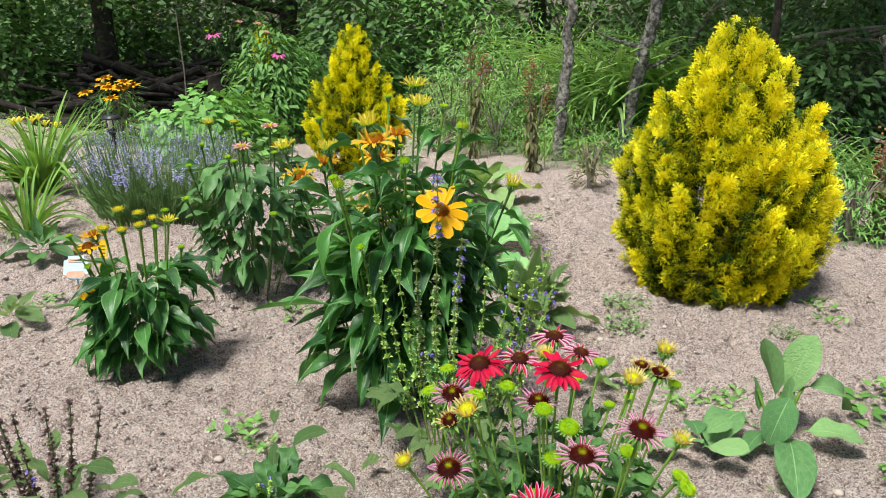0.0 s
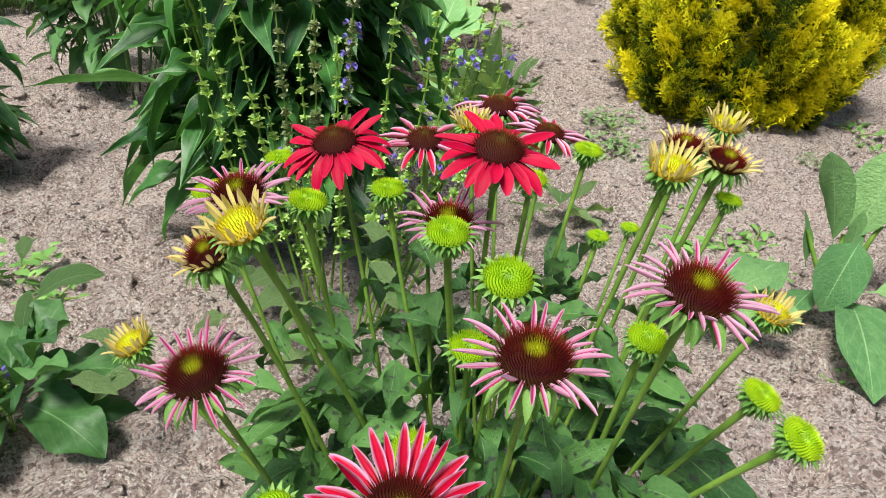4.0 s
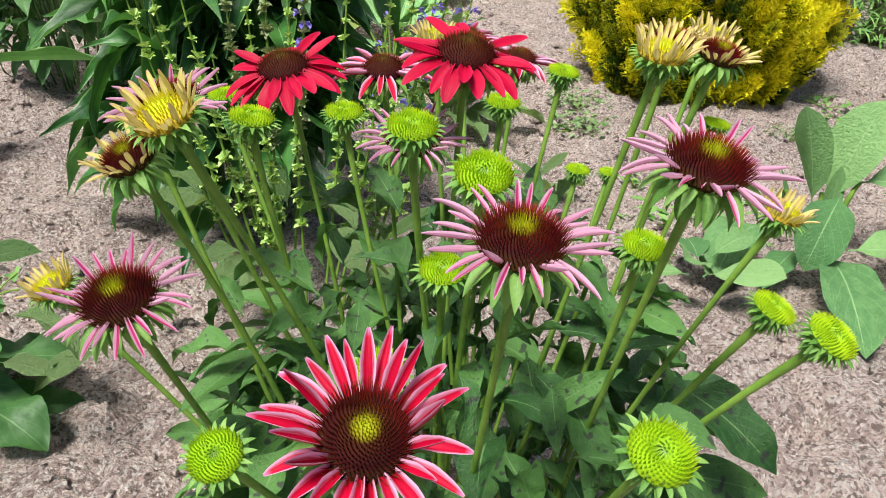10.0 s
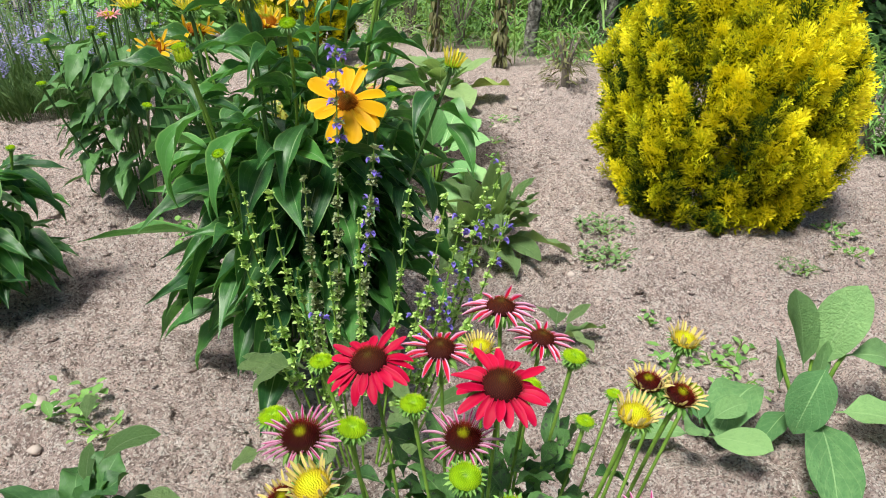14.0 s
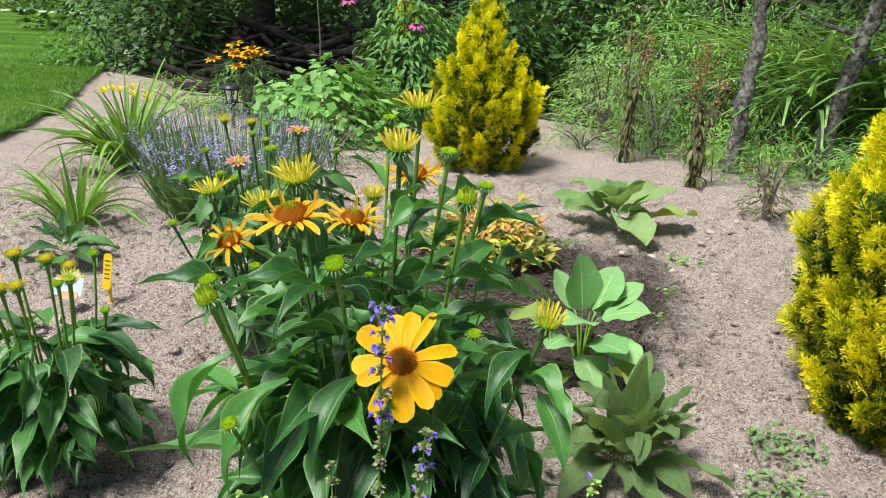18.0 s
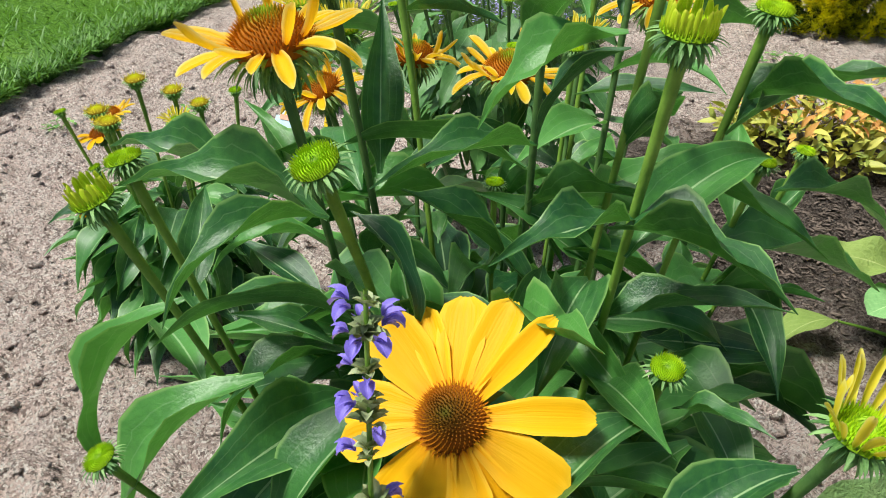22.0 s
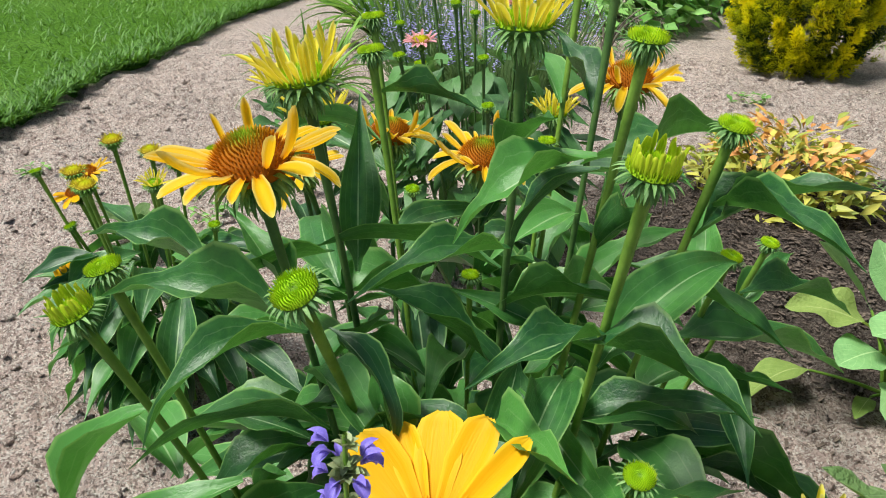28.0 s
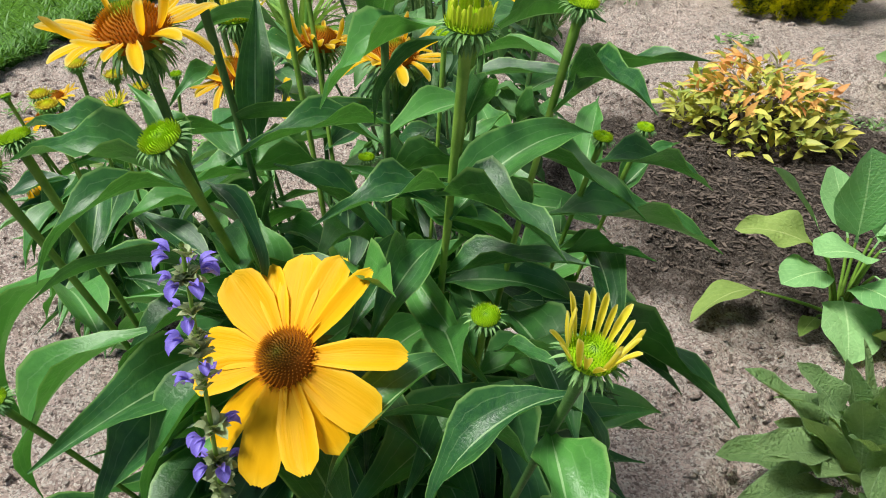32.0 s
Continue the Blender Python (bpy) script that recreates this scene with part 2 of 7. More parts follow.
def turf_material():
    m, nt, b = material("lawn_turf", 0.95, 0.04)
    tc = nt.nodes.new("ShaderNodeTexCoord")
    mp = nt.nodes.new("ShaderNodeMapping")
    mp.inputs["Scale"].default_value, mp.inputs["Rotation"].default_value = (0.35, 1.5, 1.0), (0, 0, radians(12))
    nt.links.new(tc.outputs["Object"], mp.inputs[0])
    streak = add(nt, "ShaderNodeTexNoise", Scale=1.1, Detail=3.0)
    nt.links.new(mp.outputs[0], streak.inputs["Vector"])
    fine = noise_of(nt, 55.0, 5.0)
    col = ramp(nt, streak.outputs["Fac"], [(0.3, (0.055, 0.130, 0.014)), (0.52, (0.085, 0.185, 0.022)), (0.72, (0.155, 0.275, 0.055))])
    col = mix(nt, ramp(nt, fine, [(0.35, (0.8, 0.8, 0.8)), (0.55, (0, 0, 0))]), col, (0.034, 0.085, 0.010))
    nt.links.new(col, b.inputs["Base Color"])
    bump(nt, b, fine, 1.0, 0.03)
    return m


LAWN = turf_material()
MEADOW = two_tone("far_meadow", [(0.3, (0.05, 0.13, 0.02)), (0.7, (0.10, 0.2, 0.04))], 0.7, 0.9)
BLADE = leaf_material("grass_blade", (0.045, 0.125, 0.012), (0.13, 0.285, 0.035), (0.15, 0.29, 0.05), 0.5, per_island=True)
STONE = two_tone("pale_stone", [(0.3, (0.34, 0.275, 0.245)), (0.7, (0.52, 0.44, 0.395))], 40.0, 0.8, 0.3, 0.002)
LITTER_BIT = two_tone("dry_plant_bit", [(0.3, (0.06, 0.042, 0.032)), (0.6, (0.14, 0.105, 0.08)), (0.8, (0.30, 0.24, 0.18))], 90.0, 0.9, 0.4, 0.002, coord="Object")
MULCH = two_tone("bark_chip", [(0.3, (0.045, 0.032, 0.026)), (0.7, (0.17, 0.13, 0.11))], 50.0, 0.9, 0.5, 0.002)
STEM = two_tone("green_stem", [(0.3, (0.10, 0.20, 0.025)), (0.7, (0.21, 0.35, 0.055))], 60.0, 0.5, 0.5, 0.001)
STEM_DARK = two_tone("dark_green_stem", [(0.3, (0.045, 0.105, 0.03)), (0.7, (0.10, 0.19, 0.05))], 60.0, 0.5, 0.5, 0.001)
LEAF_RED = leaf_material("spotted_coneflower_leaf", (0.024, 0.085, 0.020), (0.100, 0.235, 0.052), (0.20, 0.34, 0.12), 0.48, spots=(0.028, 0.022, 0.03), puckered=0.35, share=0.15)
# the pale rim puts light caught along the leaf's edge into the colour
LEAF_YEL = leaf_material("glossy_coneflower_leaf", (0.014, 0.068, 0.023), (0.090, 0.265, 0.054), (0.36, 0.52, 0.26), 0.38, veins=0.0, spec=0.5, share=0.26, rim=(0.26, 0.44, 0.13), long_veins=True)
LEAF_DULL = leaf_material("drooping_coneflower_leaf", (0.030, 0.095, 0.027), (0.105, 0.240, 0.068), (0.18, 0.32, 0.13), 0.48)
LEAF_FELT = leaf_material("felted_leaf", (0.165, 0.36, 0.135), (0.34, 0.57, 0.245), (0.58, 0.76, 0.40), 0.75, puckered=0.55, share=0.18, spec=0.2)
LEAF_LIME = leaf_material("yellowing_leaf", (0.16, 0.26, 0.05), (0.34, 0.43, 0.12), (0.5, 0.56, 0.22), 0.65, puckered=0.7)
LEAF_SAGE = leaf_material("sage_leaf", (0.16, 0.32, 0.105), (0.38, 0.56, 0.225), (0.46, 0.62, 0.31), 0.65, puckered=1.4, rim=(0.42, 0.58, 0.30))
LEAF_GREY = leaf_material("broad_felted_leaf", (0.085, 0.21, 0.075), (0.25, 0.43, 0.165), (0.32, 0.50, 0.22), 0.7, puckered=0.7, share=0.12, spec=0.25, veins=6.0)
LEAF_STRAP = leaf_material("daylily_leaf", (0.09, 0.22, 0.03), (0.24, 0.42, 0.08), (0.3, 0.45, 0.13), 0.5, veins=0.0)
LEAF_SHRUB = leaf_material("broad_shrub_leaf", (0.09, 0.25, 0.045), (0.27, 0.50, 0.14), (0.3, 0.5, 0.18), 0.45, per_island=True)
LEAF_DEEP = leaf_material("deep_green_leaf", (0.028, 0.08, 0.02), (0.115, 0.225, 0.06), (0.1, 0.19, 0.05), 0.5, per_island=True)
LEAF_WOOD = leaf_material("woodland_leaf", (0.045, 0.13, 0.025), (0.17, 0.35, 0.08), (0.16, 0.3, 0.08), 0.55, per_island=True)
LEAF_WEED = leaf_material("weed_leaf", (0.07, 0.2, 0.035), (0.25, 0.45, 0.12), (0.3, 0.48, 0.18), 0.6, per_island=True)
LEAF_FERN = leaf_material("feathery_weed_leaf", (0.15, 0.33, 0.06), (0.42, 0.62, 0.18), (0.4, 0.58, 0.2), 0.6, per_island=True, share=0.32)
LEAF_REED = leaf_material("reed_leaf", (0.10, 0.24, 0.045), (0.34, 0.52, 0.17), (0.3, 0.45, 0.2), 0.5, veins=0.0, per_island=True)
LEAF_DEAD = leaf_material("withered_leaf", (0.10, 0.09, 0.04), (0.24, 0.25, 0.11), (0.2, 0.17, 0.08), 0.8, per_island=True)
LEAF_SPIREA = leaf_material("golden_spirea_leaf", (0.17, 0.26, 0.045), (0.60, 0.54, 0.11), (0.72, 0.66, 0.18), 0.5, per_island=True)
LEAF_COPPER = leaf_material("coppery_young_leaf", (0.55, 0.20, 0.075), (0.78, 0.50, 0.14), (0.8, 0.55, 0.25), 0.5, per_island=True)
NEEDLE_LAV = leaf_material("lavender_leaf", (0.09, 0.19, 0.06), (0.24, 0.36, 0.15), (0.2, 0.3, 0.16), 0.7, per_island=True, veins=0.0)
BLOOM_LAV = leaf_material("lavender_bloom", (0.22, 0.20, 0.48), (0.48, 0.45, 0.78), (0.45, 0.42, 0.75), 0.7, per_island=True, veins=0.0)
BLOOM_SALVIA = leaf_material("violet_salvia_bloom", (0.12, 0.085, 0.52), (0.30, 0.23, 0.78), (0.36, 0.29, 0.80), 0.5, per_island=True, veins=0.0)
CALYX = leaf_material("salvia_calyx", (0.30, 0.47, 0.13), (0.56, 0.74, 0.26), (0.5, 0.68, 0.25), 0.55, per_island=True, veins=0.0)
CALYX_DARK = leaf_material("spent_calyx", (0.11, 0.065, 0.075), (0.25, 0.17, 0.17), (0.2, 0.14, 0.14), 0.7, per_island=True, veins=0.0)
CALYX_MIX = leaf_material("greyish_salvia_calyx", (0.20, 0.27, 0.12), (0.40, 0.45, 0.26), (0.34, 0.36, 0.24), 0.65, per_island=True, veins=0.0)
BRACT = leaf_material("flower_bract", (0.09, 0.23, 0.035), (0.25, 0.44, 0.1), (0.32, 0.48, 0.16), 0.5, per_island=True, veins=0.0)
BRACT_SPIKY = leaf_material("mid_green_bract", (0.05, 0.14, 0.035), (0.24, 0.41, 0.14), (0.34, 0.50, 0.22), 0.5, per_island=True, veins=0.0)
BRACT_DARK = leaf_material("dark_flower_bract", (0.02, 0.055, 0.02), (0.075, 0.15, 0.05), (0.12, 0.2, 0.08), 0.5, per_island=True, veins=0.0)
CONE_DARK = radial_material("dark_red_cone", [(0.0, (0.34, 0.40, 0.01)), (0.22, (0.24, 0.21, 0.006)), (0.34, (0.05, 0.010, 0.003)), (0.75, (0.03, 0.003, 0.004)), (1.0, (0.04, 0.02, 0.004))],
                            [(0.0, (0.66, 0.74, 0.02)), (0.26, (0.58, 0.56, 0.012)), (0.40, (0.34, 0.05, 0.008)), (0.70, (0.34, 0.012, 0.012)), (0.92, (0.28, 0.008, 0.016)), (1.0, (0.26, 0.14, 0.012))])
CONE_RED = radial_material("brown_red_cone", [(0.0, (0.09, 0.06, 0.01)), (0.3, (0.06, 0.015, 0.006)), (1.0, (0.035, 0.004, 0.005))],
                           [(0.0, (0.28, 0.22, 0.03)), (0.4, (0.36, 0.10, 0.02)), (1.0, (0.30, 0.03, 0.02))])
CONE_GREEN = radial_material("lime_green_bud", [(0.0, (0.28, 0.45, 0.12)), (0.14, (0.17, 0.32, 0.04)), (0.2, (0.24, 0.42, 0.012)), (0.7, (0.26, 0.44, 0.006)), (1.0, (0.2, 0.34, 0.01))],
                             [(0.0, (0.5, 0.68, 0.3)), (0.4, (0.58, 0.80, 0.02)), (1.0, (0.68, 0.82, 0.03))])
CONE_YELLOW = radial_material("yellow_young_cone", [(0.0, (0.55, 0.62, 0.02)), (0.5, (0.50, 0.46, 0.015)), (0.85, (0.40, 0.30, 0.02)), (1.0, (0.3, 0.2, 0.02))],
                              [(0.0, (0.7, 0.74, 0.04)), (0.6, (0.66, 0.60, 0.02)), (1.0, (0.55, 0.32, 0.05))])
CONE_AMBER = radial_material("amber_brown_cone", [(0.0, (0.12, 0.11, 0.012)), (0.2, (0.14, 0.07, 0.008)), (0.7, (0.20, 0.064, 0.006)), (1.0, (0.26, 0.078, 0.006))],
                             [(0.0, (0.46, 0.42, 0.03)), (0.18, (0.60, 0.40, 0.02)), (0.34, (0.84, 0.38, 0.015)), (0.8, (0.94, 0.34, 0.010)), (1.0, (0.85, 0.28, 0.01))], tip_from=0.18)
CONE_ORANGE = radial_material("orange_brown_cone", [(0.0, (0.26, 0.40, 0.02)), (0.25, (0.22, 0.26, 0.012)), (0.5, (0.30, 0.13, 0.008)), (0.75, (0.32, 0.10, 0.006)), (1.0, (0.28, 0.085, 0.006))],
                              [(0.0, (0.46, 0.64, 0.04)), (0.26, (0.50, 0.52, 0.03)), (0.42, (0.84, 0.40, 0.015)), (0.8, (0.94, 0.36, 0.010)), (1.0, (0.88, 0.30, 0.01))], tip_from=0.18)
PETAL_PINK = petal_material("pink_quill_petal", (0.40, 0.02, 0.13), (0.84, 0.50, 0.68), (0.30, 0.008, 0.03), (0.66, 0.26, 0.46), edge_at=0.14, edge_full=0.36)
PETAL_RED = petal_material("crimson_petal", (0.46, 0.001, 0.036), (0.58, 0.025, 0.11), (0.30, 0.001, 0.018), (0.52, 0.010, 0.07), share=0.12, edge_at=0.38, edge_full=0.56)
PETAL_STRIPE = petal_material("crimson_petal_with_pink_margin", (0.44, 0.001, 0.030), (0.84, 0.46, 0.66), (0.36, 0.001, 0.010), (0.62, 0.20, 0.40), share=0.06, edge_at=0.27, edge_full=0.42)
PETAL_TAN = petal_material("unopened_tan_petal", (0.78, 0.66, 0.22), (0.82, 0.62, 0.36), (0.55, 0.60, 0.06), (0.78, 0.42, 0.36))
PETAL_YEL = petal_material("golden_yellow_petal", (0.94, 0.485, 0.008), (0.95, 0.56, 0.025), (0.92, 0.39, 0.008), (0.95, 0.57, 0.03), 0.5, 0.35)
PETAL_LEM = petal_material("lemon_yellow_petal", (0.88, 0.73, 0.055), (0.93, 0.83, 0.22), (0.60, 0.56, 0.02), (0.93, 0.81, 0.24), 0.5, 0.35)
PETAL_STUB = petal_material("unopened_lime_petal", (0.50, 0.62, 0.03), (0.62, 0.70, 0.06), (0.20, 0.36, 0.02), (0.80, 0.78, 0.10), 0.5, 0.25)
PETAL_ORA = petal_material("orange_petal", (0.97, 0.60, 0.020), (0.98, 0.80, 0.27), (0.94, 0.42, 0.008), (0.97, 0.74, 0.18), 0.5, 0.45, edge_at=0.32, edge_full=0.52)
PETAL_SAL = petal_material("salmon_pink_petal", (0.78, 0.33, 0.38), (0.84, 0.55, 0.54), (0.72, 0.42, 0.22), (0.82, 0.48, 0.50))
PETAL_MAG = petal_material("magenta_petal", (0.72, 0.12, 0.46), (0.80, 0.30, 0.58), (0.6, 0.1, 0.34), (0.8, 0.3, 0.56))
BARK = two_tone("grey_bark", [(0.36, (0.045, 0.040, 0.036)), (0.49, (0.18, 0.167, 0.152)), (0.63, (0.45, 0.43, 0.40))], 38.0, 0.95, 1.0, 0.02, detail=8.0)
BARK_DARK = two_tone("dark_bark", [(0.3, (0.03, 0.024, 0.02)), (0.7, (0.11, 0.09, 0.075))], 18.0, 0.95, 1.0, 0.02)
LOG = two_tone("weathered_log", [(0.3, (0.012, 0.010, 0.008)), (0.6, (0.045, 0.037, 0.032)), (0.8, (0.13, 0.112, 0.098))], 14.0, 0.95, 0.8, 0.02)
TWIG = two_tone("dead_twig", [(0.3, (0.10, 0.085, 0.07)), (0.7, (0.26, 0.23, 0.19))], 30.0, 0.9, 0.4, 0.003)
LITTER = two_tone("woodland_litter", [(0.3, (0.022, 0.024, 0.012)), (0.55, (0.055, 0.052, 0.03)), (0.75, (0.11, 0.098, 0.066))], 9.0, 0.95, 1.0, 0.03)
SEED = two_tone("brown_seed_head", [(0.3, (0.17, 0.075, 0.03)), (0.7, (0.36, 0.20, 0.10))], 60.0, 0.9, 0.4, 0.003)
IRON = two_tone("black_plastic", [(0.3, (0.012, 0.013, 0.016)), (0.7, (0.035, 0.037, 0.042))], 30.0, 0.38, 0.1, 0.001)
PANEL = two_tone("solar_panel", [(0.4, (0.015, 0.025, 0.06)), (0.6, (0.03, 0.045, 0.09))], 40.0, 0.15, 0.05, 0.001)
CLEAR, _nt, _b = material("lamp_glass", 0.08, 0.5)
_b.inputs["Transmission Weight"].default_value, _b.inputs["Base Color"].default_value = 0.9, (0.75, 0.8, 0.82, 1)
TAG_YEL = two_tone("yellow_plastic_tag", [(0.3, (0.75, 0.48, 0.012)), (0.7, (0.85, 0.58, 0.03))], 30.0, 0.4, 0.1, 0.001)
TAG_BLUE = two_tone("pale_blue_label", [(0.3, (0.42, 0.62, 0.74)), (0.7, (0.56, 0.73, 0.82))], 60.0, 0.4, 0.1, 0.001)
TAG_RED = two_tone("faded_red_print", [(0.3, (0.68, 0.26, 0.18)), (0.7, (0.75, 0.45, 0.33))], 60.0, 0.4, 0.1, 0.001)
TAG_INK = two_tone("dark_print", [(0.3, (0.10, 0.07, 0.02)), (0.7, (0.16, 0.11, 0.04))], 60.0, 0.5, 0.1, 0.001)
CONCRETE = two_tone("pale_drive", [(0.3, (0.55, 0.54, 0.52)), (0.7, (0.7, 0.69, 0.67))], 3.0, 0.9, 0.3, 0.01)


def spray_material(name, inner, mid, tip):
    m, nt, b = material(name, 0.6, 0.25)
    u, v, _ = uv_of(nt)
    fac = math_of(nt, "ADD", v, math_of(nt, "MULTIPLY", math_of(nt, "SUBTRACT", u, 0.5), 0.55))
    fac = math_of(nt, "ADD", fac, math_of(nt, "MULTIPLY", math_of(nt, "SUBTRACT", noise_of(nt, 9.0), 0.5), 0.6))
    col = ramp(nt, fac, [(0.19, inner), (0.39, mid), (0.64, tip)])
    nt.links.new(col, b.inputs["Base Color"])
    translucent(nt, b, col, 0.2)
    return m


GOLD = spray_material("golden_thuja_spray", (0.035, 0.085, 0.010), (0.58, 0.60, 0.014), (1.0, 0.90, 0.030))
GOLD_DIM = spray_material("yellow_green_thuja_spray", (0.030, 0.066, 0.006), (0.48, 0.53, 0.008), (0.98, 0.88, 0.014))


# ---- geometry tools ----
rng = np.random.default_rng(7)
LATTICE = np.random.default_rng(3).random((256, 256))
WORLD = {}


def vnoise(x, y, size, seed=0):
    """Smooth noise from -1 to 1 with features of that size in metres."""
    x, y = np.asarray(x, float) / size + 31.7 * seed + 100, np.asarray(y, float) / size + 17.3 * seed + 100
    i, j = np.floor(x).astype(int), np.floor(y).astype(int)
    u, v = x - i, y - j
    u, v = u * u * (3 - 2 * u), v * v * (3 - 2 * v)
    g = lambda a, b: LATTICE[a % 256, b % 256]
    return 2 * ((g(i, j) * (1 - u) + g(i + 1, j) * u) * (1 - v) + (g(i, j + 1) * (1 - u) + g(i + 1, j + 1) * u) * v) - 1


def soil_height(x, y):
    x, y = np.asarray(x, float), np.asarray(y, float)
    h = 0.013 * vnoise(x, y, 0.45, 1) + 0.011 * vnoise(x, y, 0.16, 2)
    h = h + 0.027 * np.abs(vnoise(x, y, 0.085, 3)) ** 0.6 + 0.022 * np.abs(vnoise(x, y, 0.042, 4)) ** 0.6 + 0.0085 * vnoise(x, y, 0.021, 9)
    # the worked bed is rough; the ground round it lies flat
    bed = np.clip((4.7 - y) / 0.4, 0, 1) * np.clip((x + 2.8) / 0.3, 0, 1) * np.clip((2.1 - x) / 0.3, 0, 1) * np.clip((y - 0.1) / 0.3, 0, 1)
    return (h - 0.027) * bed


def build(name, v, f, mat, uv=None, smooth=True, second=None, pick=None):
    me = bpy.data.meshes.new(name)
    me.from_pydata(np.asarray(v, float).tolist(), [], f if isinstance(f, list) else np.asarray(f).tolist())
    me.materials.append(mat)
    if second:
        me.materials.append(second)
        me.polygons.foreach_set("material_index", np.asarray(pick, np.int32))
    if smooth:
        me.polygons.foreach_set("use_smooth", np.ones(len(me.polygons), bool))
    if uv is not None:
        lay = me.uv_layers.new(name="UVMap")
        idx = np.empty(len(me.loops), np.int32)
        me.loops.foreach_get("vertex_index", idx)
        lay.data.foreach_set("uv", np.asarray(uv, np.float32)[idx].ravel())
    me.update()
    return me


def thing(name, label, category, at=(0, 0, 0), group="", kind="", mesh=None):
    ob = tagged(new(name, mesh), label, category, group, kind)
    ob.matrix_basis = WORLD[ob.name] = Matrix.Translation(at)
    return ob


def part(name, me, parent, m=None, label=""):
    """Links a mesh as one part under a thing or a part; m is its pose in the world."""
    ob = tagged(new(name, me), label)
    m = WORLD[parent.name] if m is None else m
    ob.parent = parent
    ob.matrix_basis = WORLD[parent.name].inverted() @ m
    WORLD[ob.name] = m
    return ob


def unit(v):
    v = np.asarray(v, float)
    return v / max(np.linalg.norm(v), 1e-9)


def aim(p, d, up=(0, 0, 1), s=1.0, wide=None):
    """A pose with its y axis along d and its z axis as near to up as can be."""
    y = unit(d)
    x = np.cross(y, up)
    x = unit(x) if np.linalg.norm(x) > 1e-6 else np.array((1.0, 0, 0))
    z = np.cross(x, y)
    w = s if wide is None else wide
    return Matrix(((x[0] * w, y[0] * s, z[0] * s, p[0]), (x[1] * w, y[1] * s, z[1] * s, p[1]), (x[2] * w, y[2] * s, z[2] * s, p[2]), (0, 0, 0, 1)))


def poses(p, d, up, s, wide=None):
    """aim() for many at once: arrays of 3 x 3 frames and places."""
    y = d / np.linalg.norm(d, axis=1, keepdims=True)
    x = np.cross(y, up)
    x /= np.maximum(np.linalg.norm(x, axis=1, keepdims=True), 1e-6)
    z = np.cross(x, y)
    w = s if wide is None else wide
    return np.stack((x * w[:, None], y * s[:, None], z * s[:, None]), axis=2), p


def scatter(v, f, uv, frames, places):
    """The shape v, f, uv set at many poses, as one set of arrays."""
    v, f, uv = np.asarray(v, float), np.asarray(f), np.asarray(uv, float)
    n, k = len(places), len(v)
    big = np.einsum("nij,kj->nki", frames, v) + places[:, None, :]
    faces = f[None] + (np.arange(n) * k)[:, None, None]
    return big.reshape(-1, 3), faces.reshape(-1, f.shape[1]), np.tile(uv, (n, 1))


def join(*sets):
    v, f, uv, o = [], [], [], 0
    for a, b, c in sets:
        v.append(np.asarray(a, float)), f.extend((np.asarray(b) + o).tolist()), uv.append(np.asarray(c, float))
        o += len(a)
    return np.concatenate(v), f, np.concatenate(uv)


def blade(width, droop=0.5, fold=0.25, wave=0.0, stalk=0.08, full=0.75, sharp=1.0, n=8, m=4, twist=0.0, notch=0.0):
    """A leaf or petal of length 1 along y: v, f, uv. It bends down by droop radians; its halves rise by fold."""
    v, uv = [], []
    y = z = 0.0
    for i in range(n + 1):
        s = i / n
        a = -droop * s
        if i:
            y, z = y + math.cos(a) / n, z + math.sin(a) / n
        t = max(0.0, (s - stalk) / (1 - stalk))
        w = width / 2 * max(math.sin(math.pi * t ** full) ** sharp, 0.0)
        w = max(w, 0.014 if s < 0.5 else 0.004)
        tw = twist * s
        for j in range(m + 1):
            c = 2 * j / m - 1
            lift = fold * abs(c) * w + wave * w * math.sin(s * 13 + 2.2 * c) * abs(c)
            dx, dz = c * w * math.cos(tw) - lift * math.sin(tw), c * w * math.sin(tw) + lift * math.cos(tw)
            back = notch * (1 - abs(c)) if i == n else 0
            v.append((dx, y - dz * math.sin(a) - back, z + dz * math.cos(a)))
            uv.append((j / m, s))
    f = [(i * (m + 1) + j, i * (m + 1) + j + 1, (i + 1) * (m + 1) + j + 1, (i + 1) * (m + 1) + j) for i in range(n) for j in range(m)]
    return np.array(v), np.array(f), np.array(uv)


def petal(width, droop, fold, blunt=0.35, taper=0.0, n=9, m=6, curl=0.0):
    """A ray petal of length 1 with a blunt, notched tip, or one that tapers to a point."""
    v, uv = [], []
    y = z = 0.0
    for i in range(n + 1):
        s = i / n
        a = -droop * s
        if i:
            y, z = y + math.cos(a) / n, z + math.sin(a) / n
        w = width / 2 * min(1.0, 0.5 + 1.1 * s) * math.sqrt(1 - max(0, (s - 1 + blunt) / blunt) ** 2 * 0.93) * (1 - taper * s ** 1.3)
        for j in range(m + 1):
            c = 2 * j / m - 1
            ridge = 0.10 * w * math.cos(c * 9.4)
            lift = fold * c * c * w + ridge + curl * abs(c) * w
            tip = -0.016 if i == n and j % 2 else 0
            v.append((c * w, y + tip - lift * math.sin(a), z + lift * math.cos(a)))
            uv.append((j / m, s))
    f = [(i * (m + 1) + j, i * (m + 1) + j + 1, (i + 1) * (m + 1) + j + 1, (i + 1) * (m + 1) + j) for i in range(n) for j in range(m)]
    return np.array(v), np.array(f), np.array(uv)


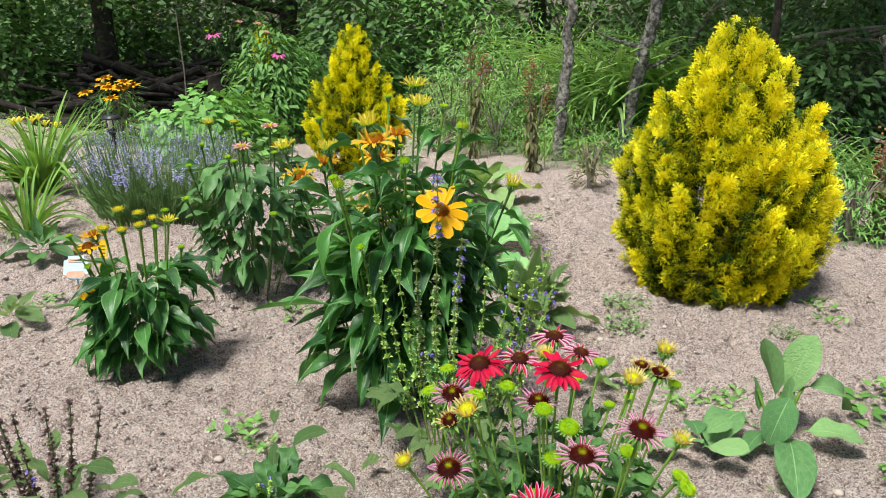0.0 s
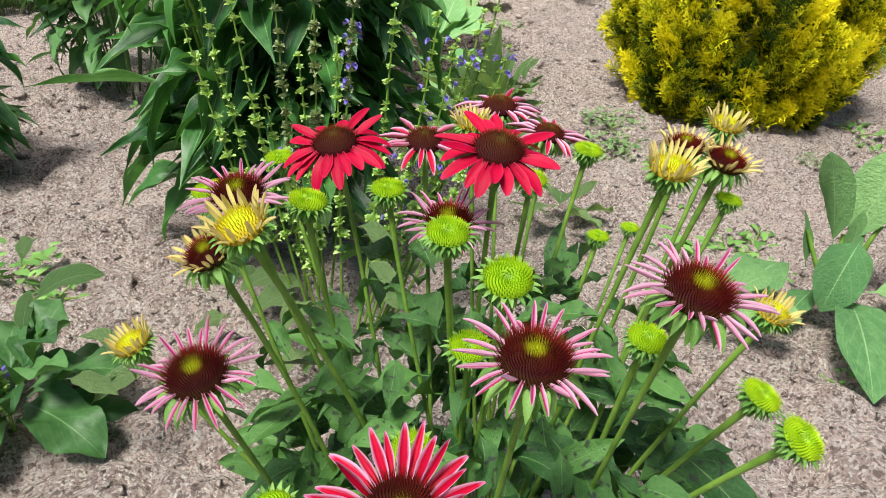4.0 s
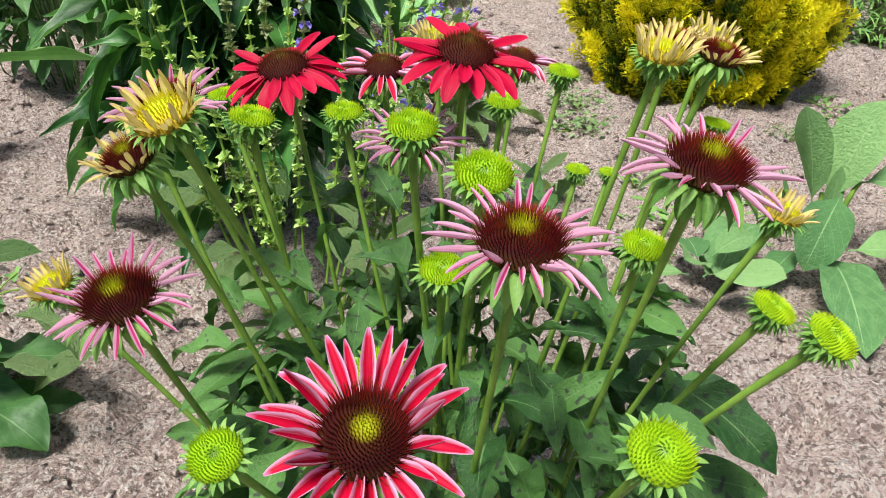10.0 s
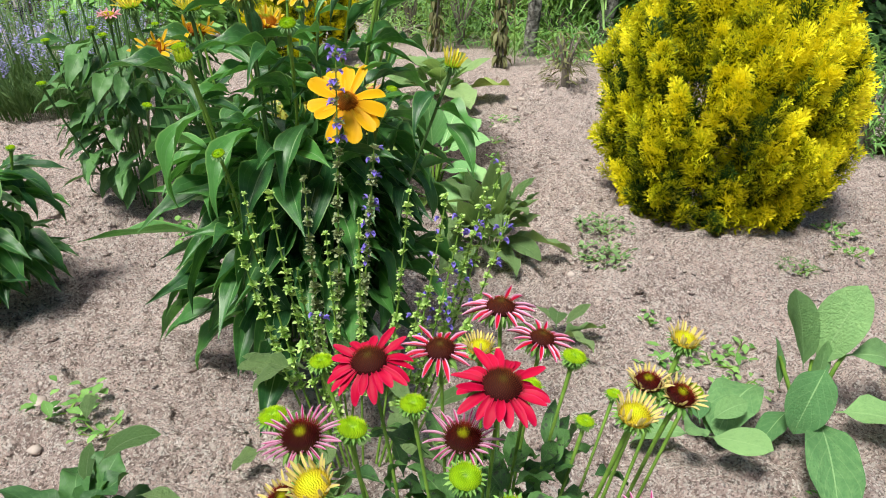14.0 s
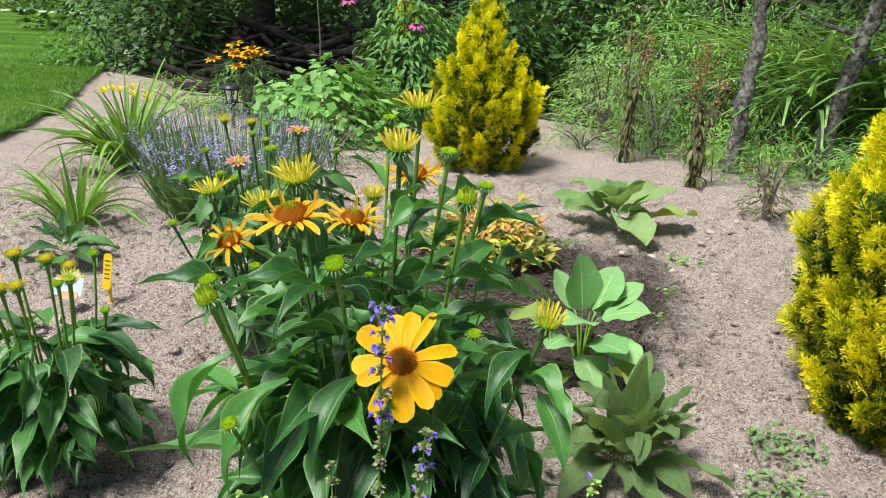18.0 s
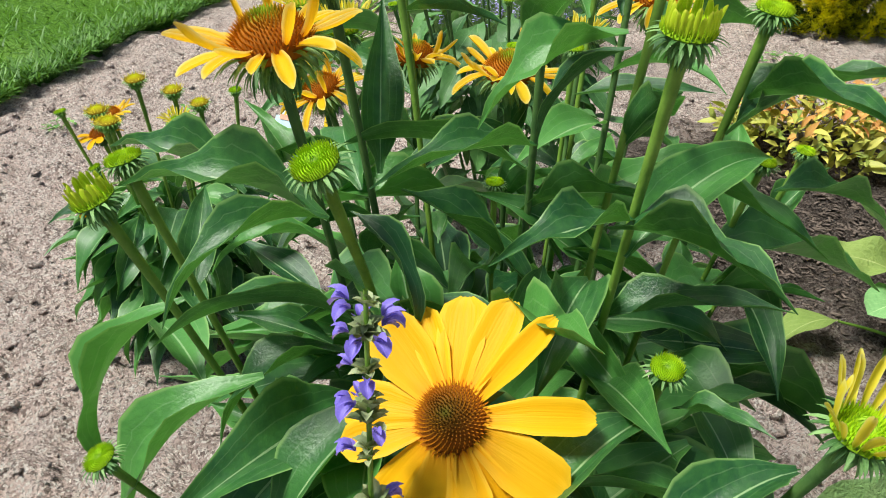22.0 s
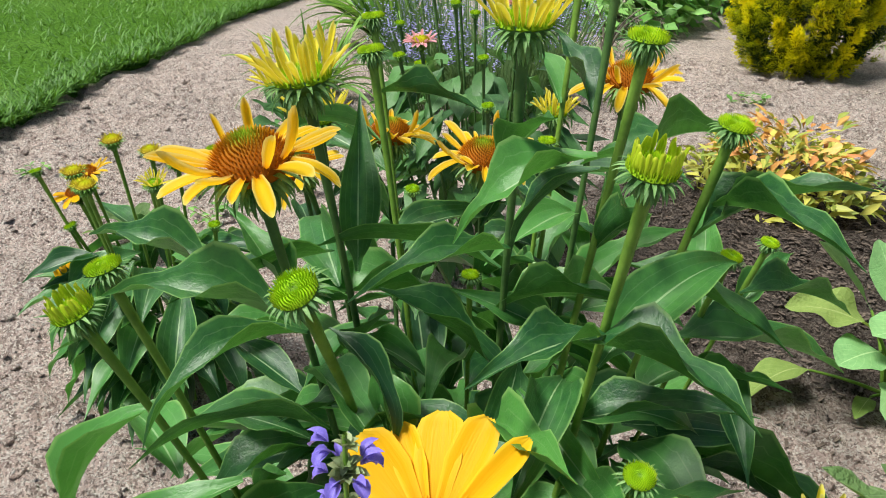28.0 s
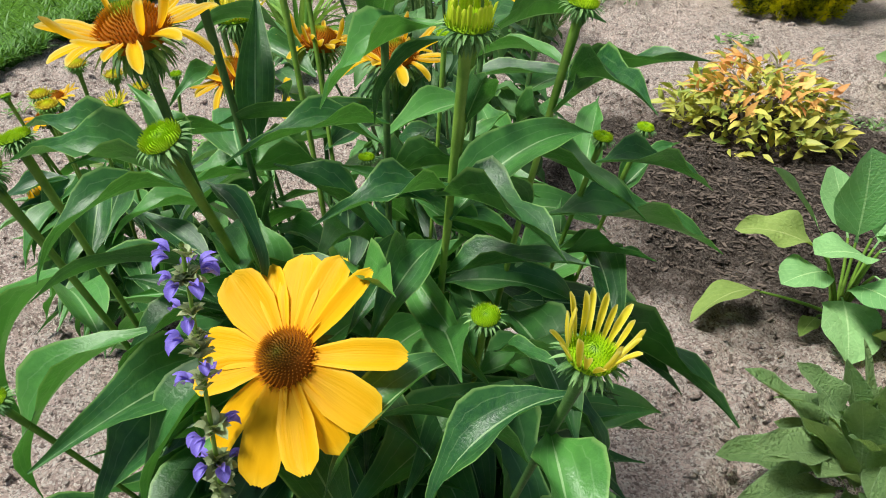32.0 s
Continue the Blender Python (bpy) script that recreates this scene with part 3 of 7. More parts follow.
def tube(points, radii, sides=7):
    pts = np.asarray(points, float)
    v, f, uv = [], [], []
    for i, p in enumerate(pts):
        d = unit(pts[min(i + 1, len(pts) - 1)] - pts[max(i - 1, 0)])
        x = unit(np.cross(d, (0.31, 0.95, 0.05)))
        z = np.cross(x, d)
        for k in range(sides):
            a = 2 * math.pi * k / sides
            v.append(p + radii[i] * (math.cos(a) * x + math.sin(a) * z))
            uv.append((k / sides, i / (len(pts) - 1)))
    for i in range(len(pts) - 1):
        for k in range(sides):
            a, b = i * sides + k, i * sides + (k + 1) % sides
            f.append((a, b, b + sides, a + sides))
    return np.array(v), np.array(f), np.array(uv)


def bezier(a, b, c, n=8):
    t = np.linspace(0, 1, n + 1)[:, None]
    a, b, c = (np.asarray(q, float) for q in (a, b, c))
    return (1 - t) ** 2 * a + 2 * t * (1 - t) * b + t * t * c


def blob(seed, squash=0.7):
    """A lump of stone or earth of about radius 1."""
    bm = bmesh.new()
    bmesh.ops.create_icosphere(bm, subdivisions=1, radius=1)
    r = np.random.default_rng(seed)
    v = np.array([q.co[:] for q in bm.verts]) * (0.75 + 0.5 * r.random((len(bm.verts), 1)))
    v[:, 2] *= squash
    f = np.array([[q.index for q in p.verts] for p in bm.faces])
    bm.free()
    return v, f, np.zeros((len(v), 2))


# ---- flower heads ----
def cone_shape(height, spikes, length, fat, lean=0.35, flat=False, hollow=0.0):
    """A domed flower centre of radius 1 set with spines in a spiral; u runs from its middle to its rim."""
    rings = [(0.0, 0), (0.25, 0.06), (0.5, 0.17), (0.72, 0.36), (0.9, 0.64), (1.0, 1.0), (0.85, 1.35)]
    v, uv, f = [], [], []
    for r, drop in rings:
        for k in range(14):
            a = 2 * math.pi * k / 14
            v.append((r * math.cos(a), r * math.sin(a), height * (1 - drop) - hollow * max(0.0, 1 - r / 0.62) ** 1.5))
            uv.append((min(r, 1.0), 0))
    for i in range(len(rings) - 1):
        for k in range(14):
            a, b = i * 14 + k, i * 14 + (k + 1) % 14
            f.append((a, a + 14, b + 14, b))
    for k in range(spikes):
        q = math.sqrt((k + 0.5) / spikes)
        a = k * 2.39996
        z = height * (1 - q ** 2.6) - hollow * max(0.0, 1 - q / 0.62) ** 1.5
        slope = height * 2.6 * q ** 1.6 * 0.6
        n = unit((slope * math.cos(a), slope * math.sin(a), 1.0))
        n = unit(n * (1 - lean) + np.array((0, 0, lean)))
        if flat and q < 0.35:
            n = unit(n - 0.7 * np.array((math.cos(a), math.sin(a), 0)))
        p = np.array((q * math.cos(a), q * math.sin(a), z))
        x = unit(np.cross(n, (math.sin(a), -math.cos(a), 0.1)))
        y = np.cross(n, x)
        ln = length * (0.55 + 0.6 * q)
        o = len(v)
        for c in range(3):
            b = 2 * math.pi * c / 3
            v.append(p + fat * (math.cos(b) * x + math.sin(b) * y)), uv.append((q, 0.1))
        v.append(p + n * ln), uv.append((q, 1.0))
        f += [(o, o + 1, o + 3), (o + 1, o + 2, o + 3), (o + 2, o, o + 3)]
    return np.array(v), f, np.array(uv)


def bract_shape(rows, count, length, out, width=0.36):
    sets = []
    leaf = blade(width, 0.9, 0.35, 0, 0.0, 0.5, 0.8, n=4, m=2)
    for r in range(rows):
        n = count
        a = (np.arange(n) + 0.5 * r) * 2 * math.pi / n + 0.2 * rng.random(n)
        e = out - 0.42 * r + 0.3 * (rng.random(n) - 0.5)
        d = np.stack((np.cos(a) * np.cos(e), np.sin(a) * np.cos(e), np.sin(e)), 1)
        p = np.stack((np.cos(a), np.sin(a), np.zeros(n)), 1) * (0.82 - 0.16 * r)
        p[:, 2] = -0.10 - 0.16 * r
        up = np.stack((-np.cos(a) * np.sin(e), -np.sin(a) * np.sin(e), np.cos(e)), 1)
        sets.append(scatter(*leaf, *poses(p, d, up, length * (0.85 + 0.3 * rng.random(n)))))
    cup, cf, cuv = tube([(0, 0, -0.75), (0, 0, -0.55), (0, 0, -0.3), (0, 0, 0.0), (0, 0, 0.12)], [0.16, 0.42, 0.76, 0.98, 0.9], 12)
    return join(*sets, (cup, cf, cuv))


SHAPES = {
    "dark": cone_shape(0.5, 560, 0.40, 0.021, 0.2), "bud": cone_shape(0.34, 230, 0.30, 0.044, 0.5, True), "ring": cone_shape(0.36, 250, 0.30, 0.044, 0.55, True, 0.36), "young": cone_shape(0.45, 200, 0.28, 0.036),
    "broad": cone_shape(0.58, 420, 0.26, 0.022), "orange": cone_shape(0.80, 420, 0.22, 0.036, 0.05)}
CONES = {
    "dark": build("dark_cone", *SHAPES["dark"][:2], CONE_DARK, SHAPES["dark"][2], False), "red": build("red_cone", *SHAPES["broad"][:2], CONE_RED, SHAPES["broad"][2], False),
    "ring": build("hollow_bud_cone", *SHAPES["ring"][:2], CONE_GREEN, SHAPES["ring"][2], False),
    "bud": build("bud_cone", *SHAPES["bud"][:2], CONE_GREEN, SHAPES["bud"][2], False), "young": build("young_cone", *SHAPES["young"][:2], CONE_YELLOW, SHAPES["young"][2], False),
    "amber": build("amber_cone", *SHAPES["orange"][:2], CONE_AMBER, SHAPES["orange"][2], False),
    "orange": build("orange_cone", *SHAPES["orange"][:2], CONE_ORANGE, SHAPES["orange"][2], False)}
_b4 = bract_shape(5, 21, 0.80, 0.34, 0.22)
_b1, _b2, _b3 = bract_shape(3, 15, 0.95, -0.05), bract_shape(5, 19, 0.62, 0.55), bract_shape(4, 17, 0.8, 0.25)
BRACTS = {"spiky": build("bracts_spiky", *_b4[:2], BRACT_SPIKY, _b4[2]), "open": build("bracts_open", *_b1[:2], BRACT, _b1[2]), "bud": build("bracts_bud", *_b2[:2], BRACT, _b2[2]), "dark": build("bracts_dark", *_b3[:2], BRACT_DARK, _b3[2])}


def petals_of(name, mat, specs):
    return [build(name, *petal(*s)[:2], mat, petal(*s)[2]) for s in specs]


QUILL = [(0.150, 0.25, 1.6, 0.4, 0.4), (0.135, -0.1, 1.8, 0.4, 0.45), (0.165, -0.35, 1.5, 0.45, 0.4), (0.145, 0.5, 1.7, 0.4, 0.4)]
BROAD = [(0.45, 0.45, 0.45, 0.45, 0.35), (0.38, 0.1, 0.7, 0.45, 0.4), (0.47, 0.7, 0.4, 0.5, 0.3), (0.40, -0.2, 0.6, 0.5, 0.35)]
WIDE = [(0.47, 0.25, 0.25, 0.22), (0.42, 0.0, 0.4, 0.25), (0.38, 0.4, 0.35, 0.22), (0.48, -0.15, 0.3, 0.25)]
PETALS = {
    "pink": petals_of("pink_petal", PETAL_PINK, QUILL), "red": petals_of("red_petal", PETAL_RED, BROAD),
    "stripe": petals_of("striped_petal", PETAL_STRIPE, [(0.28, 0.2, 1.4, 0.5, 0.5), (0.24, -0.15, 1.7, 0.5, 0.55), (0.30, 0.4, 1.2, 0.5, 0.5), (0.22, -0.4, 1.9, 0.5, 0.55)]),
    "tan": petals_of("tan_petal", PETAL_TAN, [(0.22, -0.5, 0.9, 0.6), (0.24, -0.1, 0.9, 0.6), (0.2, 0.25, 1.0, 0.6)]),
    "lemon": petals_of("lemon_petal", PETAL_LEM, [(0.155, -0.35, 1.0, 0.25), (0.17, 0.2, 0.9, 0.25), (0.13, 0.0, 1.2, 0.25), (0.15, -0.6, 1.1, 0.25)]),
    "stub": petals_of("short_petal", PETAL_STUB, [(0.24, -0.3, 0.9, 0.25), (0.27, -0.5, 0.8, 0.25), (0.22, -0.1, 1.0, 0.25)]),
    "orange": petals_of("orange_petal", PETAL_ORA, [(0.28, 0.3, 0.9, 0.3), (0.20, -0.3, 1.4, 0.3), (0.32, 0.5, 0.6, 0.3), (0.17, -1.1, 1.6, 0.25), (0.26, 0.8, 0.8, 0.3), (0.12, -0.7, 1.9, 0.3), (0.20, 0.0, 1.2, 0.3)]),
    "yellow": petals_of("yellow_petal", PETAL_YEL, WIDE), "salmon": petals_of("salmon_petal", PETAL_SAL, BROAD), "magenta": petals_of("magenta_petal", PETAL_MAG, BROAD)}

# kind: cone, bracts, petals, radius, number, petal length in radii, rise and its spread in degrees
HEADS = {
    "spider": ("dark", "open", "pink", 0.0142, 27, 1.2, 12, 24), "red": ("red", "open", "red", 0.0140, 23, 1.5, -6, 22),
    "redstripe": ("red", "open", "stripe", 0.0125, 15, 1.6, -8, 14), "bigred": ("dark", "open", "stripe", 0.0155, 29, 1.42, 24, 27),
    "bud": ("ring", "bud", None, 0.0103, 0, 0, 0, 0), "smallspike": ("ring", "spiky", None, 0.0064, 0, 0, 0, 0), "spikebud": ("ring", "spiky", None, 0.0098, 0, 0, 0, 0), "ygbud": ("ring", "spiky", "stub", 0.0100, 24, 0.98, 82, 9), "smallbud": ("ring", "bud", None, 0.0078, 0, 0, 0, 0),
    "young": ("young", "bud", "tan", 0.0112, 26, 0.95, 60, 20), "halfopen": ("dark", "open", "tan", 0.0118, 24, 0.95, 42, 20),
    "fan": ("bud", "spiky", "lemon", 0.0128, 29, 1.55, 57, 25), "fanshut": ("bud", "spiky", "lemon", 0.0112, 19, 1.9, 66, 20), "fanopen": ("bud", "spiky", "lemon", 0.0130, 27, 1.6, 45, 24), "orange": ("orange", "spiky", "orange", 0.0186, 21, 1.5, 12, 30),
    "yellow": ("amber", "dark", "yellow", 0.0150, 13, 2.6, 4, 13), "ydrop": ("amber", "dark", "yellow", 0.012, 12, 1.7, -50, 10),
    "ybud": ("young", "bud", "lemon", 0.0118, 20, 0.55, 40, 14), "salmon": ("young", "bud", "salmon", 0.0140, 30, 1.05, 30, 26),
    "magenta": ("red", "open", "magenta", 0.016, 14, 2.0, -15, 8), "susan": ("amber", "dark", "yellow", 0.016, 12, 1.7, 0, 8)}


def flower_head(plant, at, axis, kind, size=1.0, stem_mat=STEM, foot=None, thick=0.0027, bend=0.55, petals=None, hairs=0):
    """A stem from foot to the flower, its centre, its bracts and each of its petals."""
    cone, bracts, pet, r, n, ln, rise, spread = HEADS[kind]
    r *= size
    at, axis = np.asarray(at, float), unit(axis)
    neck = at - axis * r * 0.6
    if foot is not None:
        foot = np.asarray(foot, float)
        h = neck[2] - foot[2]
        knee = neck - axis * h * 0.5
        knee = knee * bend + np.array((foot[0] * 0.7 + neck[0] * 0.3, foot[1] * 0.7 + neck[1] * 0.3, foot[2] + 0.55 * h)) * (1 - bend)
        pts = bezier(foot, knee, neck, 9)
        tk = np.linspace(1.15, 0.95, 10)
        tk[-1], tk[-2] = 1.5, 1.1
        v, f, uv = tube(pts, tk * thick * (0.8 + 0.3 * size), 7)
        if hairs:
            hp = np.repeat(pts[3:], hairs, 0) + (pts[4] - pts[3]) * (rng.random((len(pts[3:]) * hairs, 1)) - 0.5)
            hd = rng.normal(size=hp.shape) * np.array((1, 1, 0.35))
            hd /= np.linalg.norm(hd, axis=1, keepdims=True)
            hs = scatter(np.array([(-0.05, 0, 0), (0.05, 0, 0), (0, 1, 0)]), np.array([(0, 1, 2)]), np.zeros((3, 2)), *poses(hp + hd * thick * 0.9, hd, np.tile((0.1, -0.6, 1.0), (len(hp), 1)), 0.0010 + 0.0008 * rng.random(len(hp))))
            v, f, uv = join((v, f, uv), hs)
        part("stem", build("stem", v, f, stem_mat, uv), plant, Matrix.Identity(4))
    turn = rng.random() * 6.28
    m = aim(at, unit(np.cross(axis, (math.cos(turn), math.sin(turn), 0.3))), axis, r)
    head = part("flower_centre", CONES[cone], plant, m)
    part("calyx", BRACTS[bracts], head, m)
    if petals:
        m = aim(at, np.array((0, 0, 1.0)) - axis * axis[2], axis, r)
        head.matrix_basis, WORLD[head.name] = WORLD[plant.name].inverted() @ m, m
        for k, (a, s, w, e, me) in enumerate(petals):
            a, e = radians(a), radians(e)
            d = (math.cos(a) * math.cos(e), math.sin(a) * math.cos(e), math.sin(e))
            part("petal", PETALS[pet][me], head, m @ aim((0.85 * math.cos(a), 0.85 * math.sin(a), 0.02 + 0.05 * (k % 2)), d, (-math.cos(a) * math.sin(e), -math.sin(a) * math.sin(e), math.cos(e)), s, w))
        return head
    for k in range(n):
        a = 2 * math.pi * (k + 0.35 * (rng.random() - 0.5)) / n
        e = radians(rise + spread * (rng.random() - 0.5) * 2)
        d = (math.cos(a) * math.cos(e), math.sin(a) * math.cos(e), math.sin(e))
        up = (-math.cos(a) * math.sin(e) + 0.25 * (rng.random() - 0.5), -math.sin(a) * math.sin(e) + 0.25 * (rng.random() - 0.5), math.cos(e))
        s = ln * (0.82 + 0.34 * rng.random())
        part("petal", PETALS[pet][k % len(PETALS[pet])], head, m @ aim((0.9 * math.cos(a), 0.9 * math.sin(a), 0.02 + 0.08 * (k % 2)), d, up, s, ln))
    return head


def leaf_set(name, mat, width, droops, fold=0.3, wave=0.12, stalk=0.1, full=0.7, sharp=0.9, n=9, m=4, twisted=0.5):
    out = []
    for i, d in enumerate(droops):
        v, f, uv = blade(width * (0.9 + 0.07 * (i % 4)), d, fold * (0.7 + 0.2 * (i % 3)), wave * (0.4 + 0.5 * (i % 3)), stalk, full, sharp, n, m, twist=twisted * ((i % 3) - 1))
        out.append(build(name, v, f, mat, uv))
    return out


def add_leaf(plant, meshes, p, azimuth, rise, length, roll=0.0, wide=1.0, k=None, label=""):
    e, a = radians(rise), radians(azimuth)
    d = (math.cos(a) * math.cos(e), math.sin(a) * math.cos(e), math.sin(e))
    side = np.array((-math.sin(a), math.cos(a), 0))
    up = np.array((-math.cos(a) * math.sin(e), -math.sin(a) * math.sin(e), math.cos(e))) + side * math.tan(radians(max(-70, min(70, roll))))
    me = meshes[int(rng.integers(len(meshes))) if k is None else k]
    return part("leaf", me, plant, aim(p, d, up, length, length * wide), label)


def leaf_between(plant, meshes, base, tip, k, wide=1.0, roll=0.0):
    """A leaf from its base to its tip; the chord is aimed through the two, allowing for the droop of the mesh."""
    base, tip = np.asarray(base, float), np.asarray(tip, float)
    me = meshes[k]
    end = np.array(me.vertices[len(me.vertices) - 3].co[:])
    dist = np.linalg.norm(tip - base)
    s = dist / np.linalg.norm(end)
    chord = unit(tip - base)
    side = unit(np.cross(chord, (0, 0, 1)))
    up = np.cross(side, chord)
    drop = math.atan2(-end[2], end[1])
    d = chord * math.cos(drop) + up * math.sin(drop)
    up2 = np.cross(side, d) + side * math.tan(radians(roll))
    return part("leaf", me, plant, aim(base, d, up2, s, s * wide))


DROOPS = (0.25, 0.6, 0.95, 1.3, 1.7, 0.45, 0.8, 1.15)
LEAVES_RED = leaf_set("spotted_leaf", LEAF_RED, 0.36, DROOPS, fold=0.5, wave=0.5, stalk=0.14, full=0.66, n=11)
LEAVES_YEL = leaf_set("glossy_leaf", LEAF_YEL, 0.255, DROOPS, fold=1.0, wave=0.45, stalk=0.04, full=0.66, sharp=1.3, n=13, twisted=0.6)
LEAVES_DULL = leaf_set("dull_leaf", LEAF_DULL, 0.35, DROOPS, wave=0.3, stalk=0.10, full=0.66)
LEAVES_FELT = leaf_set("felted_leaf", LEAF_FELT, 0.68, DROOPS, fold=0.22, wave=0.14, stalk=0.10, full=0.88, sharp=0.6, n=11, m=6)
LEAVES_LIME = leaf_set("yellowing_leaf", LEAF_LIME, 0.48, DROOPS, fold=0.3, wave=0.25, stalk=0.12, full=0.8, sharp=0.75, n=16, m=6)
LEAVES_SAGE = leaf_set("sage_leaf", LEAF_SAGE, 0.42, DROOPS, fold=0.35, wave=0.25, stalk=0.14, full=0.8, sharp=0.75, n=11, m=6)
LEAVES_ROUND = leaf_set("broad_leaf", LEAF_GREY, 0.62, DROOPS, fold=0.22, wave=0.10, stalk=0.14, full=0.92, sharp=0.58, n=11, m=6)
LEAVES_WAVY = leaf_set("wavy_leaf", LEAF_DULL, 0.46, DROOPS, fold=0.35, wave=0.55, stalk=0.12, full=0.85, sharp=0.7, n=14, m=6)
LEAVES_STRAP = leaf_set("strap_leaf", LEAF_STRAP, 0.06, (0.5, 0.9, 1.4, 1.9, 2.3, 1.1), fold=0.7, wave=0.0, stalk=0.0, full=0.42, sharp=0.6, n=12, m=2)


# ---- ground ----
def sheet(name, xs, ys, height, mat):
    gx, gy = np.meshgrid(xs, ys)
    v = np.stack((gx, gy, height(gx, gy)), 2).reshape(-1, 3)
    nx, ny = len(xs), len(ys)
    i = (np.arange(ny - 1)[:, None] * nx + np.arange(nx - 1)[None]).ravel()
    return build(name, v, np.stack((i, i + 1, i + nx + 1, i + nx), 1), mat)


def spread(lo, hi, fine, far):
    """Grid lines: a fine step from lo to hi, then ever wider out to far."""
    mid = np.arange(lo, hi + fine / 2, fine)
    steps = fine * 1.35 ** np.arange(1, 60)
    up = mid[-1] + np.cumsum(steps)
    down = mid[0] - np.cumsum(steps)
    return np.concatenate((down[np.abs(down) < far][::-1], mid, up[up < far]))


thing("ground", "dry sandy garden soil with clods and footprints", "soil", kind="structure",
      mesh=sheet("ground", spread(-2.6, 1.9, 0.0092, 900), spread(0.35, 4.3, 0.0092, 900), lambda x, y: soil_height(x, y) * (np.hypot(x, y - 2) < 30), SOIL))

LAWN_EDGE = [(60.0, -30.0), (12.0, -12.0), (1.5, -6.0), (-1.2, -3.0), (-1.45, -2.0), (-1.6, 0.0), (-1.85, 1.2), (-2.12, 2.1), (-2.5, 2.85), (-3.1, 4.0), (-3.55, 5.2), (-4.35, 6.4), (-5.5, 8.5), (-8.2, 13.0), (-10.5, 17.0), (-13.6, 19.6)]


def lawn_x(y):
    e = np.array(LAWN_EDGE)
    return np.interp(y, e[:, 1], e[:, 0]) + 0.05 * vnoise(np.asarray(y, float), 0 * np.asarray(y, float), 0.22, 5) + 0.025 * vnoise(np.asarray(y, float), 0 * np.asarray(y, float), 0.07, 6)


def lawn_sheet():
    ys = np.concatenate((np.arange(-29, -2, 1.0), np.arange(-2, 9, 0.04), np.arange(9, 19.6, 0.25)))
    cols = np.concatenate((np.linspace(0, 1, 7) ** 2 * 0.3, (0.5, 0.9, 1.6, 3, 6, 12, 22, 40, 90)))
    v = []
    for y in ys:
        x0 = float(lawn_x(y))
        for c in cols:
            h = -0.01 + 0.045 * min(1.0, c / 0.12) ** 0.6 + 0.008 * float(vnoise(x0 - c, y, 0.3, 8))
            v.append((x0 - c, y, h))
    k = len(cols)
    i = (np.arange(len(ys) - 1)[:, None] * k + np.arange(k - 1)[None]).ravel()
    return build("lawn", v, np.stack((i, i + k, i + k + 1, i + 1), 1), LAWN)


lawn = thing("lawn", "mown green lawn with a ragged edge", "lawn", kind="structure", mesh=lawn_sheet())


def grass_blades():
    n = 44000
    y = 1.2 + 7.8 * rng.random(n) ** 1.7
    c = np.where(rng.random(n) < 0.45, 0.14 * rng.random(n) ** 1.3, 2.6 * rng.random(n) ** 1.6) - 0.03
    x = lawn_x(y) - c
    p = np.stack((x, y, 0.015 + 0 * x), 1)
    a = rng.random(n) * 6.283
    e = radians(40) + radians(45) * rng.random(n)
    d = np.stack((np.cos(a) * np.cos(e), np.sin(a) * np.cos(e), np.sin(e)), 1)
    up = np.stack((-np.cos(a) * np.sin(e), -np.sin(a) * np.sin(e), np.cos(e)), 1)
    s = 0.035 + 0.05 * rng.random(n)
    v, f, uv = scatter(*blade(0.09, 0.8, 0.3, 0, 0, 0.45, 0.6, n=3, m=1), *poses(p, d, up, s))
    return build("grass_blades", v, f, BLADE, uv)


thing("lawn_grass", "short green grass blades on the lawn and along its edge", "grass", kind="stuff", mesh=grass_blades())


def blob_tris(seed, squash, round_):
    """An angular crumb: a rough eight-cornered lump in triangles."""
    if round_:
        return blob(seed, squash)
    r = np.random.default_rng(seed)
    v = np.array([(1, 0, 0), (0, 1, 0), (-1, 0, 0), (0, -1, 0), (0.1, 0.1, 0.8), (0, 0, -0.8)]) * (0.7 + 0.6 * r.random((6, 1))) + 0.2 * r.normal(size=(6, 3))
    v[:, 2] *= squash
    f = np.array([(0, 1, 4), (1, 2, 4), (2, 3, 4), (3, 0, 4), (1, 0, 5), (2, 1, 5), (3, 2, 5), (0, 3, 5)])
    return v, f, np.zeros((6, 2))


def clods(name, n, mat, box, sizes, seed, squash=0.7, power=2.0, round_=False):
    r = np.random.default_rng(seed)
    x = box[0] + (box[1] - box[0]) * r.random(n)
    y = box[2] + (box[3] - box[2]) * r.random(n)
    keep = x > lawn_x(y) + 0.12
    x, y = x[keep], y[keep]
    s = sizes[0] + (sizes[1] - sizes[0]) * r.random(len(x)) ** (power * 2)
    a = r.random(len(x)) * 6.283
    d = np.stack((np.cos(a), np.sin(a), 0.3 * (r.random(len(x)) - 0.5)), 1)
    up = np.tile((0.0, 0.0, 1.0), (len(x), 1))
    sets = []
    for k in range(3):
        sel = np.arange(len(x)) % 3 == k
        p = np.stack((x[sel], y[sel], soil_height(x[sel], y[sel]) - 0.1 * s[sel]), 1)
        sets.append(scatter(*blob_tris(seed + k, squash, round_), *poses(p, d[sel], up[sel], s[sel], s[sel] * (0.7 + 0.5 * r.random(sel.sum())))))
    v, f, uv = join(*sets)
    return build(name, v, f, mat)


